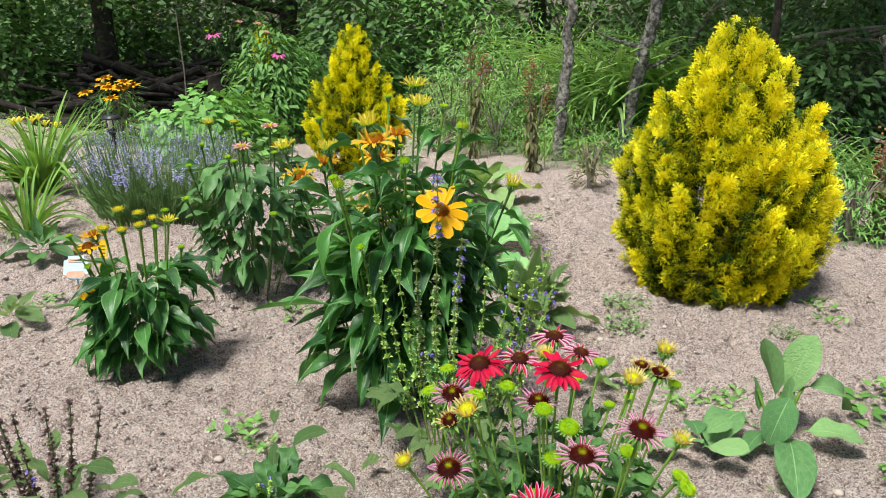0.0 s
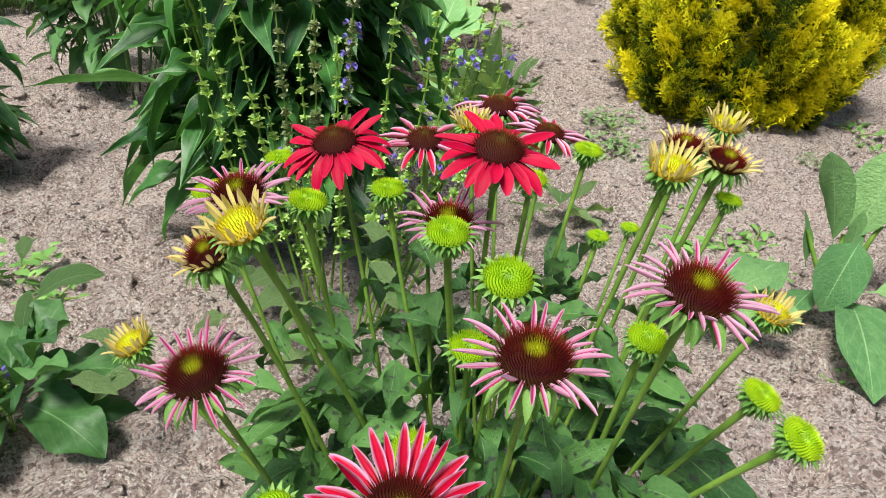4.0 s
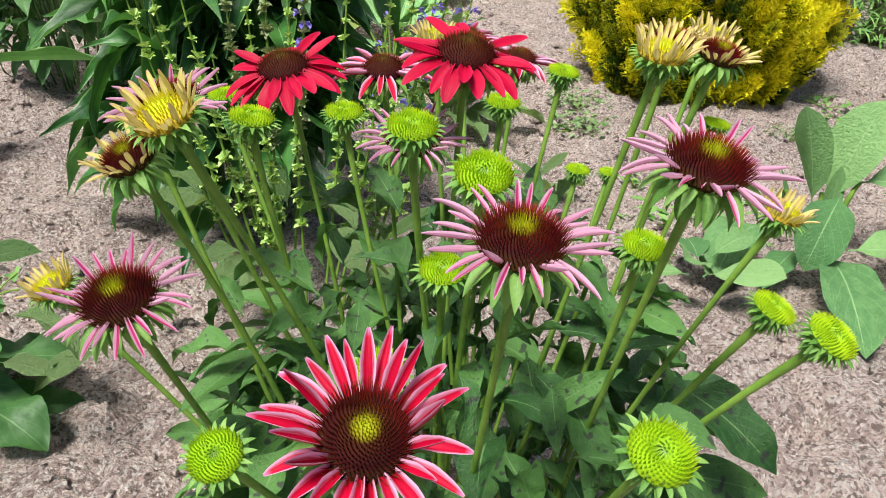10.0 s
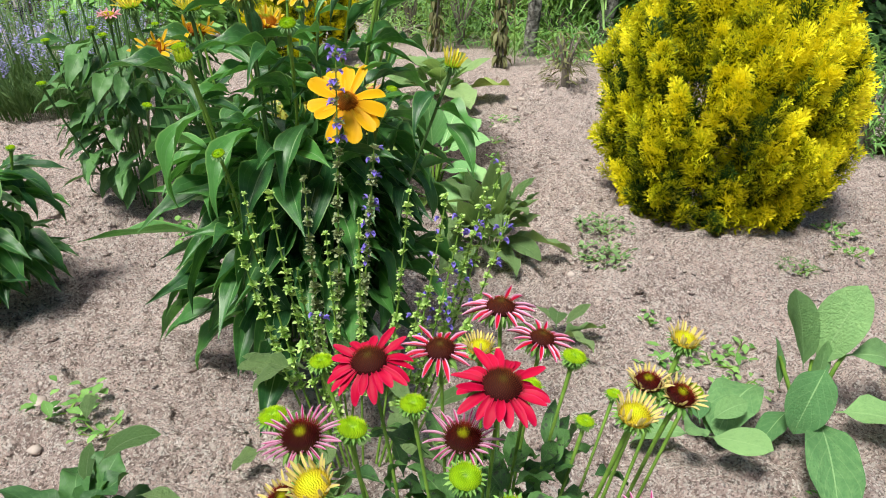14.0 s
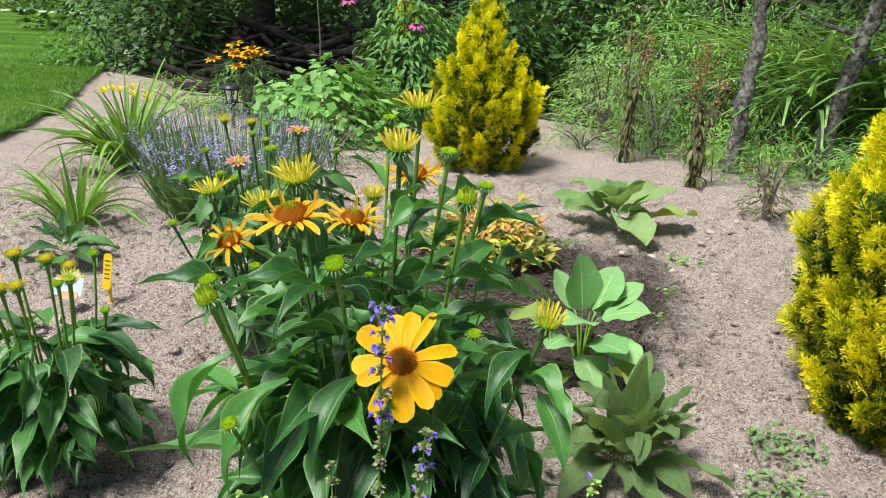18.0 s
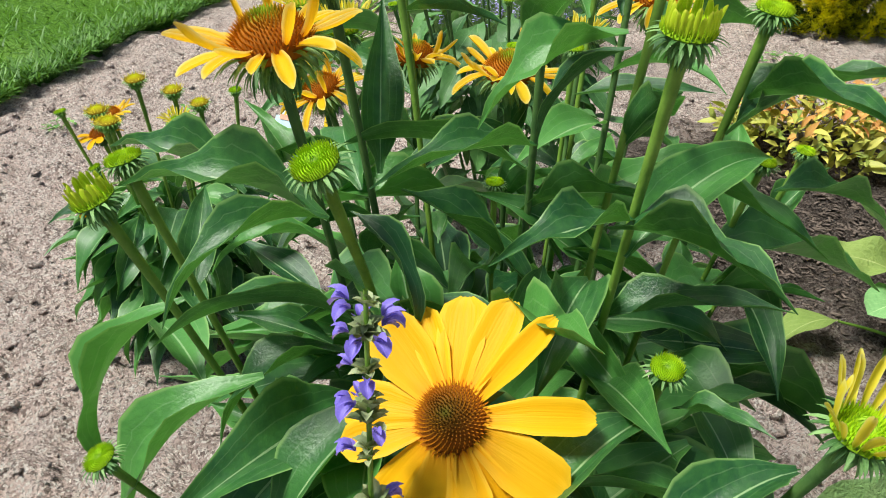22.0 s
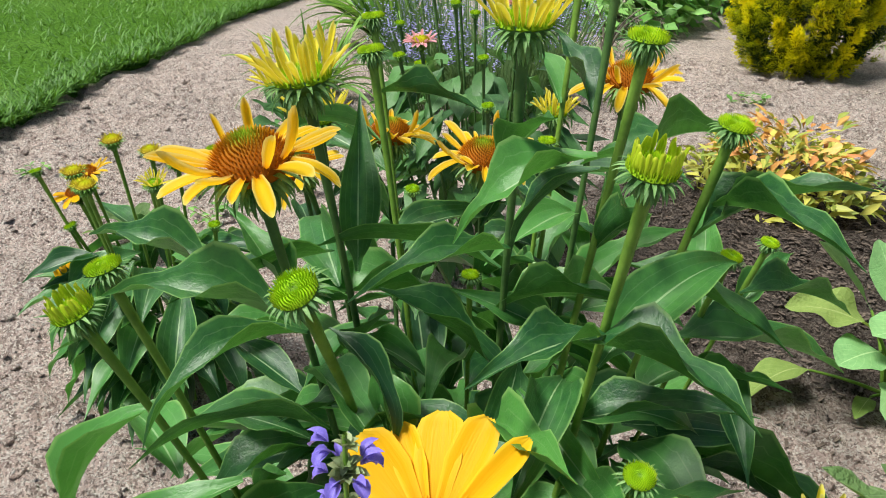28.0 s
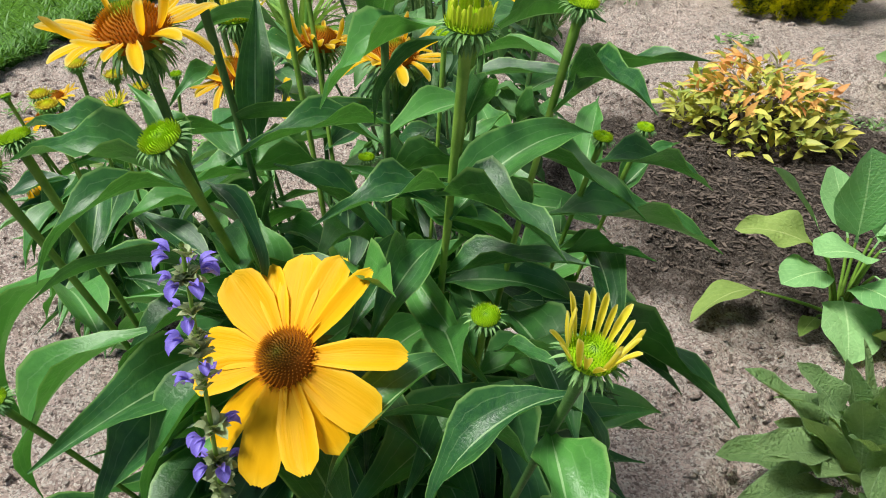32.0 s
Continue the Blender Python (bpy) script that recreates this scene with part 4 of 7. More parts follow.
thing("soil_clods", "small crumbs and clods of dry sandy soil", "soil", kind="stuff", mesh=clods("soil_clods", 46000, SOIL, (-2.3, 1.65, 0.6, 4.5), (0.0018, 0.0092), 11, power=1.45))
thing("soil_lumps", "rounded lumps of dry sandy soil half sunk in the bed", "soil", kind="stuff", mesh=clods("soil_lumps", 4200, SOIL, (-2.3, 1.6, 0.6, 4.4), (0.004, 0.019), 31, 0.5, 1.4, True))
thing("gravel", "pale grains of gravel scattered on the soil", "gravel", kind="stuff", mesh=clods("gravel", 420, STONE, (-2.4, 1.7, 0.5, 4.4), (0.0012, 0.0030), 21, round_=True))


def plant_bits():
    n = 9500
    x, y = -2.0 + 3.5 * rng.random(n), 0.6 + 3.6 * rng.random(n)
    keep = x > lawn_x(y) + 0.1
    x, y = x[keep], y[keep]
    n = len(x)
    b = rng.random(n) * 6.283
    p = np.stack((x, y, soil_height(x, y) + 0.002), 1)
    d = np.stack((np.cos(b), np.sin(b), 0.4 * (rng.random(n) - 0.5)), 1)
    up = np.stack((0.5 * (rng.random(n) - 0.5), 0.5 * (rng.random(n) - 0.5), np.ones(n)), 1)
    s = 0.003 + 0.012 * rng.random(n) ** 3
    v, f, uv = scatter(*blade(0.3, 0.8, 0.4, 0.2, 0, 0.6, n=2, m=2), *poses(p, d, up, s, 0.0035 + 0.3 * s))
    return build("dry_plant_bits", v, f, LITTER_BIT, uv)


thing("dry_plant_bits", "dark dry plant bits strewn over the soil", "litter", kind="stuff", mesh=plant_bits())


def mulch():
    n = 7500
    x, y = -0.09 + 0.22 * rng.normal(size=n), 2.84 + 0.25 * rng.normal(size=n)
    b = rng.random(n) * 6.283
    p = np.stack((x, y, soil_height(x, y) + 0.004), 1)
    d = np.stack((np.cos(b), np.sin(b), 0.5 * (rng.random(n) - 0.5)), 1)
    up = np.stack((0.6 * (rng.random(n) - 0.5), 0.6 * (rng.random(n) - 0.5), np.ones(n)), 1)
    chip = np.array([(sx * 0.28, sy, sz * 0.1) for sx in (-1, 1) for sy in (-1, 1) for sz in (-1, 1)], float)
    f = np.array([(0, 1, 3, 2), (4, 6, 7, 5), (0, 4, 5, 1), (2, 3, 7, 6), (1, 5, 7, 3), (0, 2, 6, 4)])
    s = 0.0015 + 0.007 * rng.random(n) ** 2.2
    v, f, uv = scatter(chip, f, np.zeros((8, 2)), *poses(p, d, up, s))
    return build("bark_mulch", v, f, MULCH, smooth=False)


thing("bark_mulch", "dark brown bark chips strewn round the golden shrub", "mulch", kind="stuff", mesh=mulch())
STONES = [(-0.5, 1.47, 0.016), (-0.44, 1.33, 0.011), (0.42, 1.9, 0.012), (0.62, 2.0, 0.01), (-0.93, 2.2, 0.02), (0.35, 2.35, 0.018), (0.47, 2.02, 0.009), (0.72, 1.22, 0.012), (-0.36, 1.02, 0.009),
          (0.18, 3.1, 0.022), (0.32, 3.35, 0.026), (0.22, 3.3, 0.018), (0.38, 3.2, 0.02), (0.55, 3.75, 0.03), (0.42, 3.8, 0.025), (0.5, 3.6, 0.02), (0.66, 3.9, 0.024), (0.05, 2.75, 0.012), (-0.9, 1.35, 0.012)]
for i, (x, y, s) in enumerate(STONES):
    s = min(s, 0.008 + 0.45 * s)
    v, f, uv = blob(40 + i, 0.55)
    thing("stone", "small pale rough stone lying on the soil", "stone", (x, y, float(soil_height(x, y)) + 0.2 * s), "garden stones", mesh=build("stone", v * s, f, STONE))


# ---- golden conifers ----
def spray_shape(seed):
    """A flat fern-like thuja spray of length 1 along y, with blunt fingers."""
    r = np.random.default_rng(seed)
    v, f, uv = [], [], []
    def strip(p, d, ln, w, t0, t1):
        o = len(v)
        q = unit(np.cross(d, (0, 0, 1))) * w
        z = np.array((0, 0, 0.16 * ln * (r.random() - 0.5)))
        v.extend((p, p + d * ln * 0.65 + q, p + d * ln + z, p + d * ln * 0.65 - q))
        uv.extend(((0.5, t0), (0.5, t0 + 0.65 * (t1 - t0)), (0.5, t1), (0.5, t0 + 0.65 * (t1 - t0))))
        f.append((o, o + 1, o + 2, o + 3))
    axis = np.array((0, 1.0, 0))
    strip(np.zeros(3), axis, 1.0, 0.028, 0.0, 1.0)
    for i in range(5):
        s = 0.14 + 0.78 * i / 5 + 0.05 * r.random()
        for side in (-1, 1):
            a = radians(26 + 24 * r.random()) * side
            d = unit((math.sin(a), math.cos(a), 0.6 * (r.random() - 0.5)))
            ln = 0.44 * (1 - s) ** 0.7 + 0.12
            p = np.array((0, s, -0.10 * s * s))
            strip(p, d, ln, 0.027, s * 0.6, min(1.0, s * 0.5 + ln * 1.1 + 0.2))
            for k in range(2 if i < 3 else 1):
                q = p + d * ln * (0.30 + 0.32 * k)
                b = a + (0.55 if k % 2 else -0.55) * side
                strip(q, unit((math.sin(b), math.cos(b), 0.7 * (r.random() - 0.5))), 0.21 * (1 - 0.4 * s), 0.026, s * 0.6 + 0.15, min(1.0, s * 0.55 + ln + 0.3))
    return np.array(v), np.array(f), np.array(uv)


def conifer(at, height, radius, profile, count, mat, seed, label, size=0.07, plumes=110, fat=0.040):
    """Plumes: short upright branches, each set round with flat sprays, which stand apart with dark clefts between."""
    r = np.random.default_rng(seed)
    tree = thing("golden_arborvitae", label, "conifer", (at[0], at[1], float(soil_height(*at)) - 0.01), "golden conifers")
    pr = np.array(profile)
    hs = np.linspace(0, 1, 200)
    cum = np.cumsum(np.interp(hs, pr[:, 0], pr[:, 1]) + 0.05)
    hb = np.interp((np.arange(plumes) + r.random(plumes)) / plumes, cum / cum[-1], hs)
    ab = np.arange(plumes) * 2.39996 + 0.5 * r.random(plumes)
    rb = np.interp(hb, pr[:, 0], pr[:, 1]) * (0.86 + 0.2 * r.random(plumes))
    rb[r.random(plumes) < 0.26] *= 0.72
    lb = 0.75 + 0.75 * hb + 0.35 * (r.random(plumes) - 0.5)
    tip = np.stack((rb * np.cos(ab), rb * np.sin(ab), np.clip(hb * height, 0.05, height - 0.01)), 1)
    db = np.stack((np.cos(ab) * np.cos(lb), np.sin(ab) * np.cos(lb), np.sin(lb)), 1)
    outd = np.stack((np.cos(ab), np.sin(ab), 0.4 + 0 * ab), 1)
    lengthb = 0.19 * (0.7 + 0.7 * r.random(plumes)) * (radius / 0.32) ** 0.5
    fatb = fat * (0.6 + 0.8 * r.random(plumes))
    tone = r.random(plumes)
    sets = []
    for k in range(4):
        n = count // 4
        i = r.integers(0, plumes, n)
        s = r.random(n) ** 0.85
        ring = r.normal(size=(n, 3))
        ring -= db[i] * (ring * db[i]).sum(1, keepdims=True)
        ring /= np.linalg.norm(ring, axis=1, keepdims=True)
        wide = fatb[i] * (0.25 + 0.85 * (1 - s) ** 0.6) * (0.4 + 0.75 * r.random(n))
        d = db[i] * (0.85 + 0.3 * r.random(n))[:, None] + ring * (0.25 + 0.55 * r.random(n) * (1 - 0.5 * s))[:, None] + outd[i] * 0.15 + 0.16 * r.normal(size=(n, 3))
        d[:, 2] = np.maximum(d[:, 2], -0.02)
        d /= np.linalg.norm(d, axis=1, keepdims=True)
        ln = size * (0.55 + 0.75 * r.random(n))
        p = tip[i] - db[i] * (lengthb[i] * (1 - s))[:, None] + ring * wide[:, None] - d * (ln * 0.7)[:, None]
        up = ring * 0.4 + np.array((0, 0, 0.35)) + 0.75 * r.normal(size=(n, 3))
        v, f, uv = scatter(*spray_shape(seed * 10 + k), *poses(p, d, up, ln))
        uv = uv.copy()
        per = len(uv) // n
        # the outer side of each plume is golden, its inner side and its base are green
        # darker green towards the foot and within plumes also puts shade into the colour
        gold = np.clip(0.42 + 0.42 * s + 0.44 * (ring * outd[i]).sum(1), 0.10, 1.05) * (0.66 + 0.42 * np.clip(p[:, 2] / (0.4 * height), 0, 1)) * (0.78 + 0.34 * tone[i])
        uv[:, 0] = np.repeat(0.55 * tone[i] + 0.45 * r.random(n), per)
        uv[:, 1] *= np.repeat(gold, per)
        sets.append((v, f, uv))
    v, f, uv = join(*sets)
    low = v[f, 2].min(1) < 0.006 if isinstance(f, np.ndarray) else np.array([v[q, 2].min() < 0.006 for q in f])
    f = np.array(f)[~low]
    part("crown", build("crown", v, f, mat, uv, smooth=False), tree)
    for k in range(3):
        a = 2.1 * k + seed
        top = (0.06 * math.cos(a), 0.06 * math.sin(a), height * (0.8 - 0.12 * k))
        v, f, uv = tube(bezier((0.01 * math.cos(a), 0.01 * math.sin(a), 0), (0.05 * math.cos(a), 0.05 * math.sin(a), height * 0.3), top, 8), np.linspace(0.022, 0.004, 9), 8)
        part("trunk", build("trunk", v, f, BARK, uv), tree)
    return tree


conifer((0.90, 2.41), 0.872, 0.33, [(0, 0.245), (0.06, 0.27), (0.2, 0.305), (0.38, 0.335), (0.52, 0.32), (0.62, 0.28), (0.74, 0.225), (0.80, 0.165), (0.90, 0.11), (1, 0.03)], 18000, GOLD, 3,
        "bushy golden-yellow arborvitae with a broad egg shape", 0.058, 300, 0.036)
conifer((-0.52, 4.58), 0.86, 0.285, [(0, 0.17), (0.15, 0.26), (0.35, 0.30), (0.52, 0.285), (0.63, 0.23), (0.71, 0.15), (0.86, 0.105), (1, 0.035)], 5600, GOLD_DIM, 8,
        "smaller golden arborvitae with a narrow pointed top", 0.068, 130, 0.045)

# ---- red coneflower ----
RED_AT = (0.155, 0.865)
red = thing("coneflower_plant", "coneflower with red and pink quilled heads and spotted leaves", "flower", (*RED_AT, float(soil_height(*RED_AT))), "coneflower plants")


def red_flower(x, y, z, kind, size, lean_x, lean_y):
    a = rng.random() * 6.28
    foot = (RED_AT[0] + 0.22 * (x - RED_AT[0]) + 0.025 * math.cos(a), RED_AT[1] + 0.02 + 0.22 * (y - RED_AT[1]) + 0.025 * math.sin(a), -0.005)
    flower_head(red, (x, y, z), (lean_x, lean_y, 1.0), kind, size, STEM, foot, 0.00138, hairs=26)


red_flower(0.051, 0.980, 0.362, "red", 1.1, -0.15, -0.25)
red_flower(0.110, 1.013, 0.354, "redstripe", 1.1, -0.05, -0.2)
red_flower(0.151, 0.909, 0.386, "red", 1.1, 0.05, -0.3)
red_flower(0.169, 1.081, 0.360, "redstripe", 1.15, 0.0, -0.05)
red_flower(0.140, 0.970, 0.382, "young", 0.9, 0.0, -0.1)
red_flower(0.200, 1.026, 0.358, "redstripe", 0.95, 0.1, -0.1)
red_flower(0.012, 0.867, 0.372, "spider", 0.95, -0.1, -0.25)
red_flower(0.009, 0.814, 0.365, "halfopen", 0.9, -0.35, -0.3)
red_flower(-0.017, 0.919, 0.352, "bud", 1.0, -0.2, 0.0)
red_flower(0.028, 0.802, 0.386, "young", 1.05, -0.3, -0.35)
red_flower(0.043, 0.899, 0.356, "bud", 1.05, 0.15, -0.05)
red_flower(0.087, 0.944, 0.346, "bud", 1.0, 0.0, -0.1)
red_flower(0.006, 1.025, 0.334, "bud", 1.0, -0.1, 0.0)
red_flower(0.148, 0.806, 0.361, "bud", 1.15, 0.0, -0.4)
red_flower(0.120, 0.824, 0.375, "bud", 1.0, 0.05, -0.25)
red_flower(0.124, 0.905, 0.342, "spider", 0.98, 0.0, -0.2)
red_flower(0.224, 1.000, 0.356, "bud", 0.95, 0.15, -0.05)
red_flower(0.182, 0.973, 0.344, "bud", 1.0, 0.05, -0.1)
red_flower(0.007, 0.782, 0.320, "spider", 1.0, -0.12, -0.28)
red_flower(0.151, 0.738, 0.363, "spider", 1.0, 0.0, -0.2)
red_flower(0.222, 0.768, 0.377, "spider", 1.02, 0.1, -0.25)
red_flower(0.101, 0.708, 0.312, "bigred", 1.0, 0.0, -0.5)
red_flower(0.046, 0.740, 0.279, "bud", 1.0, -0.15, -0.5)
red_flower(0.191, 0.697, 0.311, "bud", 1.05, 0.1, -0.5)
red_flower(0.233, 0.857, 0.398, "young", 1.0, 0.1, -0.2)
red_flower(0.254, 0.900, 0.395, "halfopen", 0.85, 0.0, -0.1)
red_flower(0.310, 0.984, 0.382, "young", 1.0, 0.15, -0.1)
red_flower(0.275, 0.891, 0.390, "halfopen", 0.9, 0.2, -0.25)
red_flower(0.288, 0.826, 0.333, "young", 0.85, 0.3, -0.15)
red_flower(0.240, 1.000, 0.290, "smallbud", 1.0, 0.1, 0.0)
red_flower(0.296, 1.106, 0.248, "smallbud", 1.0, 0.1, 0.0)
red_flower(0.333, 1.005, 0.320, "smallbud", 1.2, 0.2, 0.0)
red_flower(0.223, 0.817, 0.322, "smallbud", 1.3, 0.1, -0.2)
red_flower(0.286, 0.811, 0.292, "smallbud", 1.3, 0.4, -0.2)
red_flower(0.273, 0.749, 0.317, "bud", 0.95, 0.45, -0.4)
red_flower(-0.049, 0.852, 0.288, "young", 0.9, -0.4, -0.15)
red_flower(0.135, 0.834, 0.303, "smallbud", 1.4, 0.0, -0.2)
red_flower(0.105, 0.752, 0.305, "bud", 0.9, 0.0, -0.3)
for k in range(570):
    a = 360 * rng.random()
    q = 0.14 * math.sqrt(rng.random())
    h = 0.02 + 0.285 * rng.random() * (1.0 - 1.5 * q)
    p = (RED_AT[0] + q * math.cos(radians(a)), RED_AT[1] + 0.05 + q * math.sin(radians(a)), h)
    add_leaf(red, LEAVES_RED, p, a + 110 * (rng.random() - 0.5), -25 + 75 * rng.random(), (0.042 + 0.046 * rng.random() ** 1.5) * (1.08 - 1.3 * h), 70 * (rng.random() - 0.5), 0.85 + 0.3 * rng.random())

# ---- yellow coneflower ----
YEL_AT = (-0.115, 1.60)
yel = thing("coneflower_plant", "tall coneflower with yellow and orange heads and long glossy leaves", "flower", (*YEL_AT, float(soil_height(*YEL_AT))), "coneflower plants")


def yellow_flower(x, y, z, kind, size, lean_x, lean_y, leaves=9, petals=None):
    foot = (YEL_AT[0] + 0.3 * (x - YEL_AT[0]) + 0.02 * (rng.random() - 0.5), YEL_AT[1] + 0.3 * (y - YEL_AT[1]) + 0.02 * (rng.random() - 0.5), -0.005)
    flower_head(yel, (x, y, z), (lean_x, lean_y, 1.0), kind, size, STEM if kind in ("spikebud", "ygbud", "smallspike") else STEM_DARK, foot, 0.0019 if kind != "smallspike" else 0.0014, petals=petals)
    a0 = 360 * rng.random()
    for k in range(leaves):
        s = 0.22 + 0.72 * (k + rng.random()) / (leaves + 0.3)
        p = [foot[i] + (q - foot[i]) * s for i, q in enumerate((x, y, z))]
        if p[0] < -0.15 and p[2] < 0.40:
            continue
        out = math.degrees(math.atan2(p[1] - YEL_AT[1], p[0] - YEL_AT[0]))
        a = a0 + 137.5 * k
        a = out + ((a - out + 180) % 360 - 180) * 0.8
        add_leaf(yel, LEAVES_YEL, p, a, 10 + 45 * rng.random(), (0.135 - 0.050 * s) * (0.75 + 0.45 * rng.random()), 60 * (rng.random() - 0.5), 0.95 + 0.3 * rng.random())


# the open yellow flower: angle, length, width, rise and shape of each petal
yellow_flower(-0.003, 1.420, 0.478, "yellow", 1.0, 0.15, -0.75, petals=((104, 2.8, 3.1, 8, 0), (81, 2.9, 3.0, 4, 1), (58, 3.2, 1.7, 12, 3), (20, 3.1, 2.8, 0, 2), (-14, 2.8, 3.3, -4, 0), (-38, 2.7, 2.7, -8, 2), (-56, 2.9, 3.0, -4, 1),
                                                                          (-84, 3.2, 3.2, -6, 0), (-116, 3.2, 2.9, -8, 2), (-148, 2.4, 2.9, 2, 1), (-172, 2.5, 3.0, 6, 0), (146, 2.8, 3.5, 5, 3), (126, 2.6, 2.4, 2, 1)))
yellow_flower(-0.129, 1.451, 0.606, "orange", 1.0, -0.1, -0.15)
yellow_flower(-0.146, 1.503, 0.632, "fan", 1.15, -0.12, -0.1)
yellow_flower(-0.240, 1.605, 0.568, "fan", 1.0, -0.05, -0.05)
yellow_flower(-0.348, 1.670, 0.562, "fanopen", 0.95, -0.15, -0.05)
yellow_flower(-0.046, 1.548, 0.665, "fan", 1.05, 0.0, -0.05)
yellow_flower(-0.060, 1.682, 0.692, "fanopen", 1.1, 0.0, 0.0)
yellow_flower(0.134, 1.458, 0.521, "fanshut", 0.95, 0.2, -0.1)
yellow_flower(0.038, 1.507, 0.626, "ygbud", 1.05, 0.15, -0.1)
yellow_flower(0.039, 1.613, 0.617, "spikebud", 0.9, 0.2, 0.0)
yellow_flower(-0.072, 1.419, 0.574, "spikebud", 1.05, -0.05, -0.5)
yellow_flower(-0.192, 1.386, 0.535, "ygbud", 1.05, -0.25, -0.3, 3)
yellow_flower(-0.205, 1.412, 0.544, "spikebud", 0.95, -0.25, -0.15, 3)
yellow_flower(-0.092, 1.580, 0.504, "smallspike", 0.85, 0.0, 0.0)
yellow_flower(0.053, 1.507, 0.478, "smallspike", 1.2, 0.15, -0.2)
yellow_flower(-0.314, 1.653, 0.500, "orange", 0.9, -0.2, -0.4)
yellow_flower(-0.124, 1.761, 0.664, "spikebud", 0.9, 0.0, 0.0)
yellow_flower(-0.275, 1.707, 0.620, "spikebud", 0.9, -0.15, 0.0)
yellow_flower(-0.180, 1.594, 0.626, "spikebud", 0.85, -0.2, 0.0)
yellow_flower(0.002, 1.578, 0.660, "spikebud", 0.95, 0.1, 0.0)
yellow_flower(-0.270, 1.720, 0.520, "orange", 0.95, 0.0, 0.1)
yellow_flower(-0.146, 1.675, 0.540, "orange", 0.95, 0.05, -0.1)
yellow_flower(-0.111, 1.841, 0.568, "orange", 1.1, 0.05, 0.0)
yellow_flower(-0.167, 1.821, 0.535, "fan", 0.85, 0.0, 0.0)
yellow_flower(-0.092, 1.667, 0.567, "smallspike", 0.9, 0.0, 0.0)
yellow_flower(0.039, 1.660, 0.525, "smallspike", 1.0, 0.2, 0.0)
yellow_flower(0.051, 1.700, 0.522, "smallspike", 0.9, 0.2, 0.0)
yellow_flower(-0.150, 1.340, 0.430, "smallspike", 1.2, -0.2, -0.4, 3)
for k in range(60):
    a = 360 * rng.random()
    if 150 < a < 260 and k % 3:
        continue
    q = 0.03 + 0.11 * rng.random()
    p = (YEL_AT[0] + q * math.cos(radians(a)), YEL_AT[1] + q * math.sin(radians(a)), 0.08 + 0.28 * rng.random())
    add_leaf(yel, LEAVES_YEL, p, a + 50 * (rng.random() - 0.5), -10 + 45 * rng.random(), 0.12 + 0.07 * rng.random(), 40 * (rng.random() - 0.5), 1.15)


# the large upper leaves, from base to tip
def yellow_leaf(base, tip, k, wide=1.0, roll=0.0):
    leaf_between(yel, LEAVES_YEL, base, tip, k, 0.84 * wide, roll)


yellow_leaf((0.015, 1.512, 0.534), (0.100, 1.500, 0.530), 2, 1.45)
yellow_leaf((0.005, 1.527, 0.472), (0.090, 1.560, 0.495), 1, 1.2)
yellow_leaf((0.020, 1.630, 0.475), (0.108, 1.740, 0.425), 1, 1.35)
yellow_leaf((-0.050, 1.555, 0.545), (-0.082, 1.460, 0.545), 1, 1.0)
yellow_leaf((0.001, 1.538, 0.614), (-0.050, 1.500, 0.570), 2, 1.3)
yellow_leaf((0.000, 1.545, 0.606), (-0.030, 1.520, 0.560), 3, 1.4)
yellow_leaf((-0.130, 1.520, 0.520), (-0.160, 1.560, 0.610), 0, 1.2)
yellow_leaf((-0.095, 1.444, 0.531), (-0.190, 1.400, 0.538), 2, 0.9)
yellow_leaf((-0.090, 1.440, 0.535), (-0.115, 1.365, 0.505), 4, 0.9)
yellow_leaf((-0.077, 1.442, 0.542), (-0.040, 1.440, 0.490), 4, 0.9)
yellow_leaf((-0.075, 1.470, 0.510), (-0.045, 1.450, 0.445), 2, 1.3)
yellow_leaf((-0.113, 1.518, 0.515), (-0.040, 1.560, 0.445), 1, 1.15)
yellow_leaf((-0.010, 1.550, 0.480), (0.010, 1.460, 0.462), 2, 1.25)
yellow_leaf((0.035, 1.615, 0.572), (0.116, 1.540, 0.592), 1, 0.8)
yellow_leaf((-0.016, 1.629, 0.516), (0.088, 1.632, 0.490), 1, 0.95)
yellow_leaf((0.058, 1.612, 0.529), (0.105, 1.690, 0.495), 1, 1.1)
yellow_leaf((-0.186, 1.420, 0.463), (-0.216, 1.378, 0.345), 4, 0.95)
yellow_leaf((-0.229, 1.500, 0.486), (-0.335, 1.475, 0.500), 2, 0.9)
yellow_leaf((-0.125, 1.420, 0.440), (-0.160, 1.350, 0.340), 4, 1.2)
yellow_leaf((-0.060, 1.450, 0.440), (-0.080, 1.370, 0.360), 3, 1.3)
yellow_leaf((0.057, 1.480, 0.470), (0.035, 1.400, 0.425), 3, 1.2)
yellow_leaf((0.118, 1.475, 0.480), (0.085, 1.415, 0.430), 4, 1.4)
yellow_leaf((0.128, 1.470, 0.440), (0.165, 1.420, 0.380), 3, 1.4)
yellow_leaf((0.066, 1.520, 0.430), (0.020, 1.420, 0.370), 1, 1.5)
yellow_leaf((0.058, 1.510, 0.455), (0.105, 1.500, 0.470), 1, 1.2)
yellow_leaf((0.020, 1.520, 0.420), (0.110, 1.480, 0.340), 2, 1.5)
yellow_leaf((-0.040, 1.500, 0.380), (-0.060, 1.380, 0.280), 2, 1.5)
yellow_leaf((-0.173, 1.491, 0.206), (-0.324, 1.538, 0.055), 1, 1.0)
